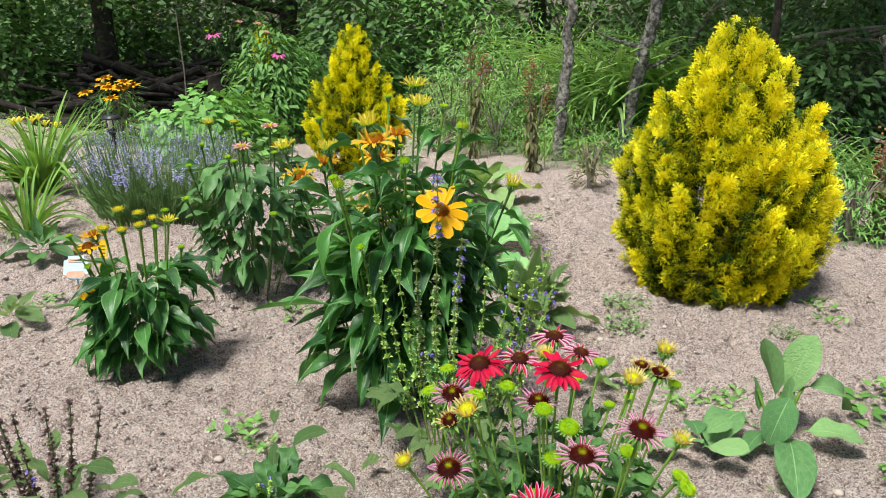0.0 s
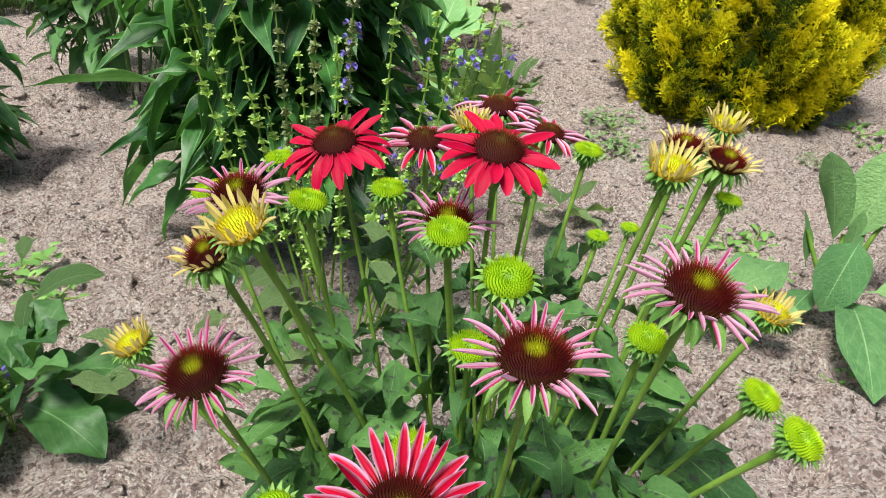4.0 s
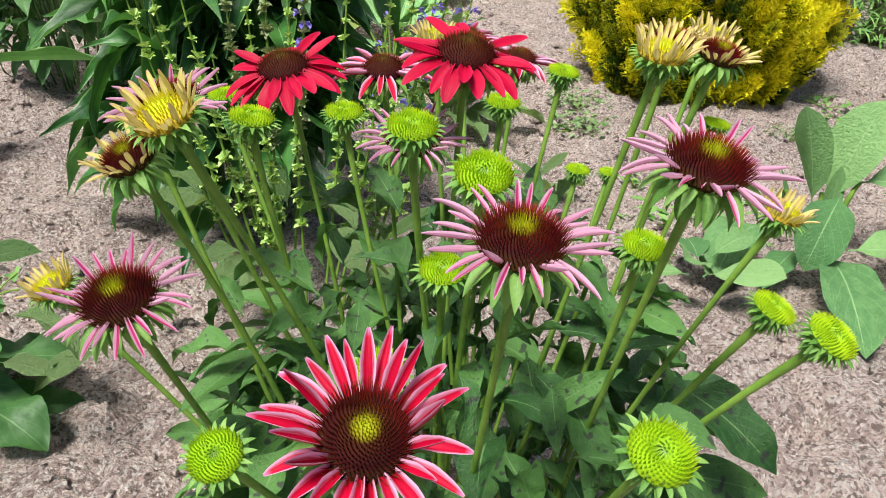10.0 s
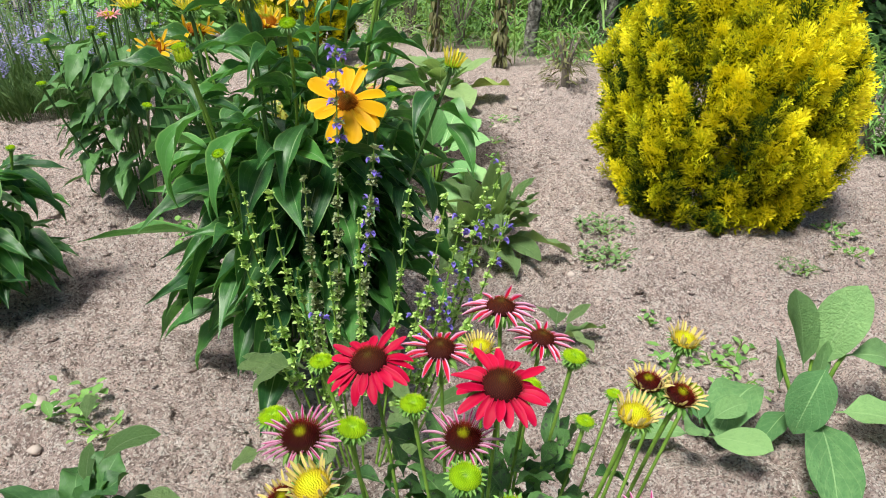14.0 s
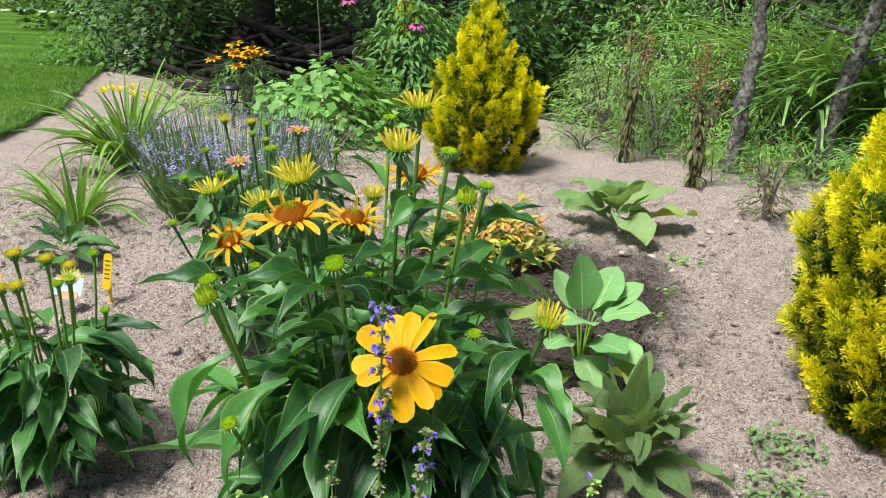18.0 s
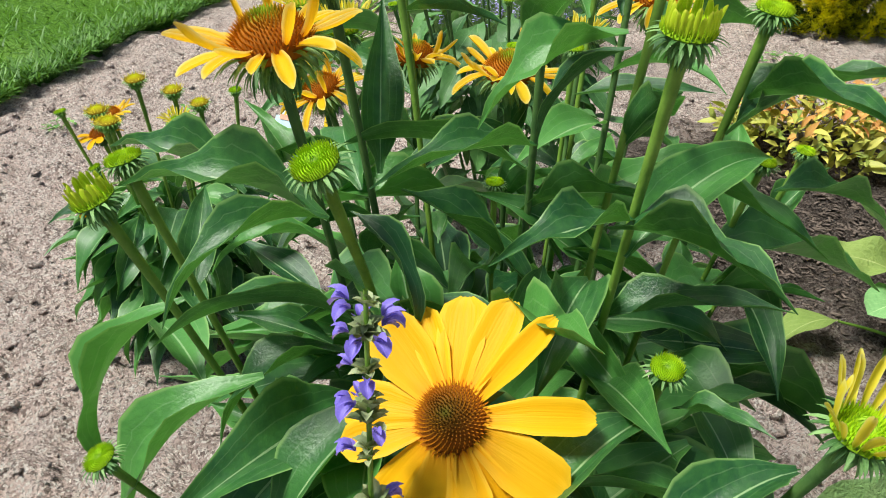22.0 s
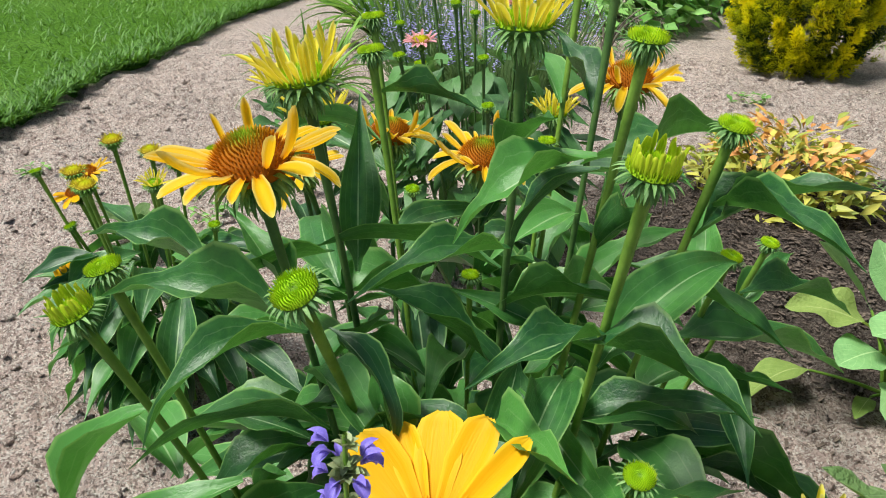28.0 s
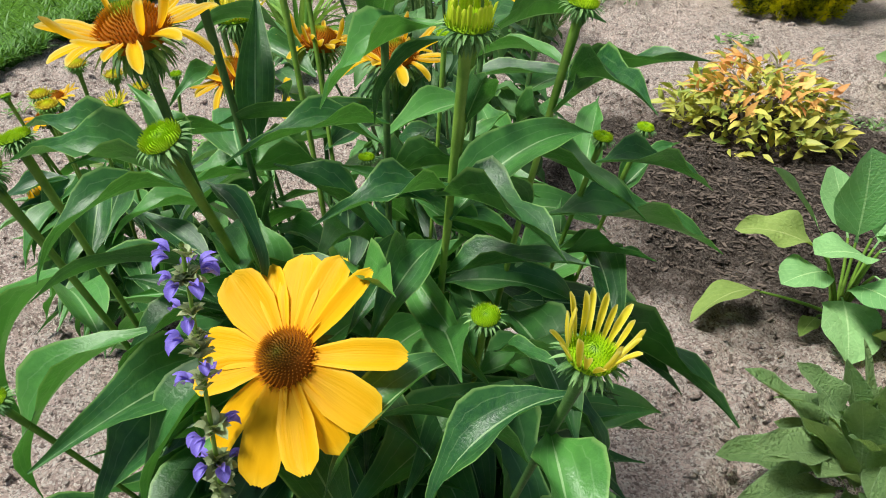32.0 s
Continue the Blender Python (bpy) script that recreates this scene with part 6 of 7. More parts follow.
# ---- lavender, daylilies and the far bed ----
def lavender(at, radius, height, n, seed):
    r = np.random.default_rng(seed)
    pl = thing("lavender_bush", "lavender bush with fine grey-green stems and violet spikes", "shrub", (at[0], at[1], 0.0))
    a, q = r.random(n) * 6.283, np.sqrt(r.random(n))
    lean = 0.42 * q * (0.3 + 1.0 * r.random(n))
    d = np.stack((np.cos(a) * np.sin(lean), np.sin(a) * np.sin(lean), np.cos(lean)), 1)
    p = np.stack((0.92 * radius * q * np.cos(a), 0.92 * radius * q * np.sin(a), np.zeros(n)), 1)
    ln = height * (0.55 + 0.5 * r.random(n)) * (1.05 - 0.15 * q)
    up = np.stack((-d[:, 1], d[:, 0], 0.3 * np.ones(n)), 1)
    st = scatter(*blade(0.010, 0.0, 0.2, 0, 0, 0.4, 0.3, n=4, m=1), *poses(p, d, up, ln))
    nl = n * 7
    i = r.integers(0, n, nl)
    t = 0.08 + 0.5 * r.random(nl) ** 1.3
    b = r.random(nl) * 6.283
    dl = d[i] + 0.6 * np.stack((np.cos(b), np.sin(b), 0.4 * np.ones(nl)), 1)
    lv = scatter(*blade(0.14, 0.3, 0.2, 0, 0, 0.5, n=2, m=1), *poses(p[i] + d[i] * (ln[i] * t)[:, None], dl, up[i], 0.03 + 0.025 * r.random(nl)))
    v, f, uv = join(st, lv)
    part("foliage", build("foliage", v, f, NEEDLE_LAV, uv), pl)
    k = r.permutation(n)[: int(n * 0.55)]
    m = 11
    i = np.repeat(k, m)
    t = np.tile(np.linspace(0.84, 1.01, m), len(k))
    b = r.random(len(i)) * 6.283
    dl = d[i] * 0.6 + np.stack((np.cos(b), np.sin(b), 0 * b), 1)
    bend = p[i] + d[i] * (ln[i] * t)[:, None]
    fl = scatter(*blade(0.6, 0.5, 0.3, 0, 0, 0.8, n=2, m=1), *poses(bend, dl, d[i], 0.008 + 0.006 * r.random(len(i))))
    part("blossom", build("blossom", *fl[:2], BLOOM_LAV, fl[2]), pl, None, "soft violet flower spikes")


lavender((-1.27, 3.42), 0.30, 0.40, 1000, 31)


def daylily(at, n, length, seed, flowers=0):
    pl = thing("daylily", "daylily clump with arching strap leaves" + (" and yellow buds" if flowers else ""), "plant", (at[0], at[1], 0.0), "daylilies")
    r = np.random.default_rng(seed)
    for k in range(n):
        a = 360 * r.random()
        q = 0.07 * math.sqrt(r.random())
        add_leaf(pl, LEAVES_STRAP, (at[0] + q * math.cos(radians(a)), at[1] + q * math.sin(radians(a)), 0.0), a + 30 * (r.random() - 0.5), 60 + 28 * r.random(), length * (0.6 + 0.5 * r.random()), 20 * (r.random() - 0.5), 0.85 + 0.4 * r.random())
    for k in range(flowers):
        a = 2.4 * k + seed
        x, y, z = at[0] + 0.1 * math.cos(a), at[1] + 0.1 * math.sin(a), length * (0.62 + 0.12 * r.random())
        v, f, uv = tube(bezier((at[0], at[1], 0), (at[0], at[1], z * 0.6), (x, y, z), 7), [0.003] * 8, 6)
        part("stem", build("stem", v, f, STEM, uv), pl, Matrix.Identity(4))
        sets = []
        for j in range(6):
            b = j * 1.047
            d = np.array([(0.45 * math.cos(b), 0.45 * math.sin(b), 0.9)])
            sets.append(scatter(*petal(0.3, 0.5, 0.3), *poses(np.array([(x, y, z)]), d, np.array([(-math.cos(b), -math.sin(b), 0.4)]), np.array([0.045]))))
        v, f, uv = join(*sets)
        part("flower", build("flower", v, f, PETAL_LEM, uv), pl, Matrix.Identity(4), "pale yellow trumpet flower")


daylily((-2.06, 3.88), 90, 0.50, 41, 7)
daylily((-1.70, 3.03), 40, 0.30, 43)


def leaf_cloud(n, centre, radii, leaf, size, r, clumps=14, floor=0.02, spreadk=0.38, up_bias=0.5):
    """Leaves gathered in clumps through an ellipsoid, with gaps between the clumps."""
    c = r.normal(size=(clumps, 3))
    c /= np.linalg.norm(c, axis=1, keepdims=True)
    c *= (0.35 + 0.55 * r.random((clumps, 1)))
    i = r.integers(0, clumps, n)
    p = c[i] + spreadk * r.normal(size=(n, 3)) * (0.7 + 0.6 * r.random((clumps, 1)))[i]
    p = p * np.asarray(radii) + np.asarray(centre)
    p[:, 2] = np.maximum(p[:, 2], floor + 0.05 * r.random(n))
    b, e = r.random(n) * 6.283, -0.5 + 1.2 * r.random(n)
    d = np.stack((np.cos(b) * np.cos(e), np.sin(b) * np.cos(e), np.sin(e)), 1)
    up = np.stack((r.normal(size=n) * 0.6, r.normal(size=n) * 0.6, up_bias + r.random(n)), 1)
    return scatter(*leaf, *poses(p, d, up, size * (0.6 + 0.7 * r.random(n))))


OVAL = blade(0.5, 0.6, 0.25, 0, 0.08, 0.75, n=2, m=2)
SLIM = blade(0.2, 0.7, 0.3, 0, 0.0, 0.6, n=2, m=2)
LOBED = blade(0.62, 0.5, 0.2, 0.5, 0.06, 0.9, n=2, m=2)


def dome_shrub(name, label, at, radii, n, mat, size, seed, leaf=OVAL, second=None, category="shrub", stems=7, group="", rise=(-0.4, 0.5), young=0.62):
    """A leafy dome on a few stems: most of its leaves face outwards near the surface."""
    r = np.random.default_rng(seed)
    sh = thing(name, label, category, (at[0], at[1], 0.0), group)
    u = r.normal(size=(n, 3))
    u[:, 2] = np.abs(u[:, 2])
    u /= np.linalg.norm(u, axis=1, keepdims=True)
    bump_r = 1 + 0.22 * vnoise(u[:, 0] * 2 + u[:, 2], u[:, 1] * 2, 0.5, seed)
    p = u * np.asarray(radii) * (bump_r * (1 - 0.45 * r.random(n) ** 1.6))[:, None]
    p[:, 2] += 0.02
    b = np.arctan2(u[:, 1], u[:, 0]) + 1.6 * (r.random(n) - 0.5)
    e = rise[0] + (rise[1] - rise[0]) * r.random(n)
    d = np.stack((np.cos(b) * np.cos(e), np.sin(b) * np.cos(e), np.sin(e)), 1)
    up = u * 0.8 + np.array((0, 0, 0.7)) + 0.3 * r.normal(size=(n, 3))
    s = size * (0.6 + 0.6 * r.random(n))
    top = p[:, 2] > young * p[:, 2].max()
    pick = (r.random(n) < 0.5) & top if second else np.zeros(n, bool)
    for sel, m_, nm in ((~pick, mat, "foliage"), (pick, second, "young_foliage")):
        if sel.any():
            v, f, uv = scatter(*leaf, *poses(p[sel], d[sel], up[sel], s[sel]))
            part(nm, build(nm, v, f, m_, uv), sh)
    for k in range(stems):
        a = 2.4 * k
        v, f, uv = tube(bezier((0.01 * math.cos(a), 0.01 * math.sin(a), -0.005), (0.1 * radii[0] * math.cos(a), 0.1 * radii[1] * math.sin(a), 0.5 * radii[2]), (0.6 * radii[0] * math.cos(a), 0.6 * radii[1] * math.sin(a), 0.75 * radii[2]), 5), np.linspace(0.006, 0.002, 6) * (1 + radii[2]), 6)
        part("stem", build("stem", v, f, TWIG, uv), sh)
    return sh


dome_shrub("spirea", "golden spirea with coppery young shoots", (-0.215, 3.12), (0.205, 0.175, 0.175), 950, LEAF_SPIREA, 0.046, 51, blade(0.36, 0.6, 0.3, 0, 0.05, 0.7, n=3, m=2), LEAF_COPPER, stems=12, rise=(0.0, 1.1), young=0.5)
dome_shrub("leafy_perennial", "broad-leaved green perennial forming a dense mound", (-1.50, 5.05), (0.44, 0.38, 0.42), 1200, LEAF_SHRUB, 0.085, 53, LOBED)
dome_shrub("aster_clump", "bluish clump of small leaves behind the lavender", (-1.22, 4.30), (0.26, 0.22, 0.26), 520, NEEDLE_LAV, 0.045, 54, SLIM)
dome_shrub("low_herb", "low bright green ground herb by the logs", (-2.5, 5.75), (0.5, 0.22, 0.10), 500, LEAF_WEED, 0.05, 55, SLIM)


def far_coneflower(name, label, at, radii, n, mat, heads, kind, seed, leaf=SLIM, size=0.12):
    sh = dome_shrub(name, label, at, radii, n, mat, size, seed, leaf, category="flower")
    for x, y, z in heads:
        flower_head(sh, (x, y, z), (0.3 * (rng.random() - 0.5), -0.25, 1.0), kind, 1.35, STEM_DARK, (at[0] + 0.4 * (x - at[0]), at[1] + 0.4 * (y - at[1]), 0.2), 0.0025)
    return sh


far_coneflower("tall_coneflower", "tall purple coneflower with magenta heads", (-1.26, 5.95), (0.40, 0.4, 0.76), 3300, LEAF_WOOD,
               [(-1.66, 5.75, 0.775), (-1.19, 5.72, 0.635)], "magenta", 61, blade(0.3, 1.0, 0.3, 0, 0.05, 0.7, n=3, m=2), 0.085)
for x, y, z in ((-1.48, 5.8, 0.86), (-1.28, 5.75, 0.79), (-1.36, 5.85, 0.85)):
    flower_head(bpy.data.objects["tall_coneflower"], (x, y, z), (0.1, -0.2, 1), "salmon", 1.1, STEM_DARK, (-1.3, 5.9, 0.2), 0.0025)
for x, y, z in ((-1.72, 5.8, 0.80), (-1.25, 5.85, 0.78), (-1.15, 5.8, 0.72), (-1.5, 5.85, 0.84)):
    flower_head(bpy.data.objects["tall_coneflower"], (x, y, z), (0, -0.1, 1), "bud", 1.2, STEM_DARK, (-1.3, 5.9, 0.2), 0.0025)
far_coneflower("black_eyed_susan", "black-eyed susan with golden orange heads", (-2.36, 5.62), (0.24, 0.2, 0.44), 420, LEAF_WOOD,
               [(-2.503, 5.45, 0.385), (-2.401, 5.52, 0.435), (-2.354, 5.5, 0.415), (-2.286, 5.5, 0.410), (-2.245, 5.5, 0.455), (-2.422, 5.6, 0.475), (-2.265, 5.55, 0.410), (-2.313, 5.42, 0.350), (-2.204, 5.55, 0.430)], "susan", 63, SLIM, 0.09)
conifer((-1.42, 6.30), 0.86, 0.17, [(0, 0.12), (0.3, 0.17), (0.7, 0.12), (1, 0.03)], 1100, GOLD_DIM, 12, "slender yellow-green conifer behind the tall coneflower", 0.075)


def withered_lily(at, height, seed, lean):
    r = np.random.default_rng(seed)
    pl = thing("withered_lily", "withered lily stalk with brown seed heads and shrivelled leaves", "plant", (at[0], at[1], 0.0), "withered lilies")
    for k in range(3):
        a = 2.1 * k + seed
        top = np.array((0.06 * math.cos(a) + lean, 0.06 * math.sin(a), height * (1 - 0.08 * k)))
        pts = bezier((0.015 * math.cos(a), 0.015 * math.sin(a), 0), top * np.array((0.2, 0.2, 0.55)), top, 10)
        v, f, uv = tube(pts, np.linspace(0.006, 0.003, 11), 6)
        part("stem", build("stem", v, f, TWIG if k else STEM_DARK, uv), pl)
        n = 42
        t = 0.06 + 0.7 * r.random(n)
        p = pts[(t * 10).astype(int)]
        b = r.random(n) * 6.283
        e = -0.9 + 0.9 * r.random(n)
        d = np.stack((np.cos(b) * np.cos(e), np.sin(b) * np.cos(e), np.sin(e)), 1)
        up = np.stack((np.cos(b), np.sin(b), np.ones(n)), 1)
        v, f, uv = scatter(*blade(0.26, 1.2, 0.6, 0.4, 0, 0.6, n=4, m=2), *poses(p, d, up, 0.05 + 0.05 * r.random(n)))
        part("dry_leaf", build("dry_leaf", v, f, LEAF_DEAD, uv), pl)
        n = 70
        p = top + r.normal(size=(n, 3)) * np.array((0.02, 0.02, 0.055)) - np.array((0, 0, 0.06))
        d = r.normal(size=(n, 3))
        v, f, uv = scatter(*blob(seed + k, 1.0), *poses(p, d, np.tile((0, 0, 1.0), (n, 1)) + 0.01, 0.0035 + 0.004 * r.random(n), 0.0022 + 0.003 * r.random(n)))
        tagged(part("seed_head", build("seed_head", v, f, SEED, uv, smooth=False), pl), kind="stuff")


withered_lily((0.19, 4.95), 0.70, 3, 0.04)
withered_lily((0.52, 4.47), 0.62, 8, 0.01)


# ---- solar lamp, tags, stake ----
def solid(profile, sides=20):
    """A turned body from (radius, height) pairs, closed at both ends."""
    v, f, uv = tube([(0, 0, h) for _, h in profile], [q for q, _ in profile], sides)
    f = f.tolist() + [tuple(range(sides))[::-1], tuple(range((len(profile) - 1) * sides, len(profile) * sides))]
    return v, f, uv


LAMP = (-2.19, 5.10)
lamp = thing("solar_lamp", "black plastic solar path lamp with a clear lantern on a stake", "lamp", (*LAMP, 0.0))
for name, prof, m_ in (("stake", [(0.002, -0.02), (0.012, 0.0), (0.012, 0.13), (0.02, 0.14), (0.02, 0.15)], IRON), ("base_ring", [(0.038, 0.15), (0.042, 0.153), (0.042, 0.163), (0.036, 0.166)], IRON),
                       ("lantern", [(0.030, 0.166), (0.034, 0.17), (0.044, 0.236), (0.042, 0.238)], CLEAR), ("cap", [(0.05, 0.238), (0.062, 0.240), (0.063, 0.25), (0.052, 0.262), (0.040, 0.268)], IRON),
                       ("solar_panel", [(0.032, 0.2685), (0.032, 0.272), (0.030, 0.2725)], PANEL)):
    v, f, uv = solid(prof)
    part(name, build(name, v, f, m_, uv, smooth=False), lamp)
for k in range(6):
    a = k * 1.047
    v, f, uv = tube([(0.036 * math.cos(a), 0.036 * math.sin(a), 0.165), (0.048 * math.cos(a), 0.048 * math.sin(a), 0.24)], [0.0025, 0.0025], 5)
    part("lantern_rib", build("lantern_rib", v, f, IRON, uv), lamp)


def slab(w, h, d, round_top=0.0):
    bm = bmesh.new()
    bmesh.ops.create_cube(bm, size=1, matrix=Matrix.Diagonal((w, d, h, 1)))
    bmesh.ops.bevel(bm, geom=[e for e in bm.edges if abs(e.verts[0].co.y - e.verts[1].co.y) > d / 2], offset=min(w, h) * 0.18, segments=3, affect="EDGES")
    v = [q.co[:] for q in bm.verts]
    f = [tuple(q.index for q in p.verts) for p in bm.faces]
    bm.free()
    return v, f


tag = thing("plant_label", "pale blue and red printed plant label on a plastic spike", "plant label", (-1.18, 2.35, 0.0))
tm = pose(-1.18, 2.35, 0.075, -28, 0, 8)
for name, w, h, off, m_ in (("card", 0.075, 0.075, (0, 0, 0), TAG_BLUE), ("print", 0.055, 0.022, (0, -0.0018, -0.024), TAG_RED), ("print", 0.05, 0.012, (0, -0.0018, 0.022), TAG_RED)):
    part(name, build(name, *slab(w, h, 0.0016), m_, smooth=False), tag, tm @ Matrix.Translation(off))
v, f, uv = tube([(0, 0, 0.05), (0, 0.005, -0.02)], [0.004, 0.003], 6)
part("spike", build("spike", v, f, TAG_BLUE, uv), tag)
tag2 = thing("plant_tag", "upright yellow plastic plant tag", "plant label", (-1.13, 2.44, 0.0))
tm = pose(-1.13, 2.44, 0.09, -10, 4, 5)
part("tag_body", build("tag_body", *slab(0.024, 0.10, 0.0015), TAG_YEL, smooth=False), tag2, tm)
for k in range(5):
    part("print_bar", build("print_bar", *slab(0.016 - 0.002 * (k % 2), 0.0035, 0.0006), TAG_INK, smooth=False), tag2, tm @ Matrix.Translation((0, -0.0012, 0.03 - 0.012 * k)))
v, f, uv = tube([(0, 0, 0.05), (0, 0.003, -0.02)], [0.006, 0.003], 6)
part("spike", build("spike", v, f, TAG_YEL, uv), tag2)
stake = thing("garden_stake", "thin upright metal garden stake", "stake", (-2.02, 6.1, 0.0), mesh=build("garden_stake", *tube([(0, 0, -0.05), (0.01, 0, 0.5), (-0.015, 0, 0.95)], [0.006, 0.006, 0.004], 6)[:2], TWIG))


# ---- woodland edge ----
def bent_trunk(name, label, path, r0, r1, limbs, seed, mat=BARK, crown=None):
    r = np.random.default_rng(seed)
    tr = thing(name, label, "tree", (path[0][0], path[0][1], 0.0), "woodland trees")
    base = np.array((path[0][0], path[0][1], 0.0))
    pts = np.array(path) - base
    fine = np.concatenate([np.linspace(a, b, 6)[:-1] for a, b in zip(pts[:-1], pts[1:])] + [pts[-1:]])
    fine[1:, :2] += 0.012 * r.normal(size=(len(fine) - 1, 2))
    rad = np.linspace(r0, r1, len(fine)) * (1 + 0.07 * r.normal(size=len(fine)))
    rad[0] *= 1.35
    v, f, uv = tube(fine, rad, 14)
    part("trunk", build("trunk", v, f, mat, uv), tr)
    for z, a, ln in limbs:
        i = int(np.argmin(np.abs(fine[:, 2] - z)))
        p, a = fine[i], radians(a)
        end = p + ln * np.array((math.cos(a), math.sin(a), 0.35))
        v, f, uv = tube(bezier(p, p + ln * 0.5 * np.array((math.cos(a), math.sin(a), 0.1)), end, 7), np.linspace(rad[i] * 0.45, 0.004, 8), 7)
        part("limb", build("limb", v, f, mat, uv), tr)
    if crown:
        n, centre, radii, m_, size, leaf, clumps = crown
        v, f, uv = leaf_cloud(n, np.asarray(centre) - base, radii, leaf, size, r, clumps)
        part("crown", build("crown", v, f, m_, uv), tr)
    return tr


bent_trunk("woodland_tree", "slim grey-barked tree with rough furrowed bark", [(0.735, 4.90, -0.03), (0.750, 4.91, 0.35), (0.782, 4.93, 0.7), (0.79, 4.95, 1.0), (0.85, 5.05, 2.6)], 0.040, 0.029,
           [(1.5, 40, 0.7), (1.9, 160, 0.8), (2.2, 280, 0.6)], 71, crown=(500, (0.9, 5.2, 3.0), (1.0, 0.9, 0.6), LEAF_WOOD, 0.1, LOBED, 16))
# crown and long bough, out of view, added to shade the shrubs beyond
bent_trunk("woodland_tree", "leaning grey-barked tree with a broken side branch", [(1.20, 5.15, -0.03), (1.25, 5.17, 0.35), (1.325, 5.2, 0.7), (1.40, 5.25, 1.0), (1.7, 5.4, 2.6)], 0.050, 0.036,
           [(0.72, 170, 0.35), (0.55, 20, 0.3), (1.6, 60, 0.8), (2.0, 200, 0.7), (2.5, -70, 1.2)], 72, crown=(4200, (2.2, 4.6, 2.7), (1.1, 1.2, 0.45), LEAF_WOOD, 0.12, LOBED, 34))
bent_trunk("woodland_tree", "dark-trunked tree with low hanging leafy boughs", [(-3.55, 8.3, -0.03), (-3.52, 8.3, 0.8), (-3.5, 8.35, 3.2)], 0.13, 0.08,
           [(1.2, 200, 1.6), (1.4, 300, 1.4), (1.5, 80, 1.5), (1.3, 250, 1.5), (2.0, 0, 1.4)], 73, BARK_DARK, (11000, (-3.6, 8.0, 2.15), (1.9, 1.5, 1.0), LEAF_DEEP, 0.070, LOBED, 46))
bent_trunk("woodland_tree", "second dark tree behind the log pile", [(-1.7, 8.9, -0.03), (-1.72, 8.9, 1.0), (-1.6, 9.0, 3.2)], 0.11, 0.07,
           [(1.2, 190, 1.3), (1.5, 310, 1.2), (1.4, 100, 1.2)], 74, BARK_DARK, (9000, (-1.5, 8.6, 2.0), (1.7, 1.3, 1.05), LEAF_DEEP, 0.074, LOBED, 40))
bent_trunk("woodland_tree", "leafy tree at the end of the lawn", [(-5.0, 9.4, -0.03), (-5.0, 9.4, 1.0), (-4.9, 9.5, 3.4)], 0.12, 0.07,
           [(1.0, 200, 1.2), (1.4, 310, 1.3), (1.2, 260, 1.4)], 75, BARK_DARK, (10000, (-4.85, 9.0, 1.7), (1.25, 1.2, 1.35), LEAF_WOOD, 0.065, LOBED, 46))
bent_trunk("woodland_tree", "tall dark tree deep in the wood", [(1.2, 10.2, -0.03), (1.2, 10.2, 1.0), (1.3, 10.3, 4.0)], 0.13, 0.07,
           [(1.6, 200, 1.2), (1.8, 310, 1.3)], 76, BARK_DARK, (4600, (1.0, 9.8, 2.3), (2.4, 1.5, 1.4), LEAF_DEEP, 0.14, LOBED, 34))
bent_trunk("woodland_tree", "dark tree at the shaded side of the wood", [(4.2, 7.6, -0.03), (4.2, 7.6, 1.0), (4.1, 7.7, 4.0)], 0.12, 0.07,
           [(1.5, 200, 1.2), (1.7, 250, 1.3)], 77, BARK_DARK, (4600, (3.9, 7.2, 2.2), (2.0, 1.6, 1.4), LEAF_DEEP, 0.13, LOBED, 34))


def thicket(label, at, radii, n, mat, size, seed, leaf=OVAL):
    dome_shrub("thicket_shrub", label, at, radii, n, mat, size, seed, leaf, stems=9, group="thicket")


thicket("dark leafy shrub under the trees", (-5.2, 8.1), (0.7, 0.6, 0.75), 1500, LEAF_WOOD, 0.075, 81)
thicket("dark shrub behind the log pile", (-2.6, 9.6), (1.8, 0.6, 1.5), 2600, LEAF_DEEP, 0.12, 82)
thicket("dark green shrub behind the tall coneflower", (-0.75, 7.6), (0.9, 0.6, 1.15), 2200, LEAF_DEEP, 0.10, 83)
thicket("mixed green shrub behind the small conifer", (0.1, 7.9), (1.0, 0.7, 1.35), 2200, LEAF_WOOD, 0.10, 84)
thicket("light green shrub in the wood edge", (0.95, 7.2), (0.8, 0.6, 1.2), 2000, LEAF_WEED, 0.085, 85, SLIM)
thicket("light green willow-leaved shrub", (0.35, 6.3), (0.55, 0.5, 0.85), 1700, LEAF_WEED, 0.08, 86, SLIM)
thicket("pale grey-green weed clump beside the small conifer", (0.05, 5.6), (0.32, 0.3, 0.62), 900, LEAF_SAGE, 0.06, 87, SLIM)
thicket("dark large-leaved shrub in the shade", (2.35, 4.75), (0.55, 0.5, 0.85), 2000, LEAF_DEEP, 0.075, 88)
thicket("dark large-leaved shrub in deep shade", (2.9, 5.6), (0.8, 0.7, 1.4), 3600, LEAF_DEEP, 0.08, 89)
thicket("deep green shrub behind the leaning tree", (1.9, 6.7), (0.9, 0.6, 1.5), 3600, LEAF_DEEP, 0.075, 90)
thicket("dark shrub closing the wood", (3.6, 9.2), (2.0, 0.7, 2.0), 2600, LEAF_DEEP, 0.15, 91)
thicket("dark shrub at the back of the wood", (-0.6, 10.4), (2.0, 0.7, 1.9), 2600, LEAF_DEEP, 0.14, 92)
thicket("fresh green herb tuft before the thicket", (0.62, 5.35), (0.45, 0.25, 0.26), 500, LEAF_WEED, 0.07, 93, SLIM)
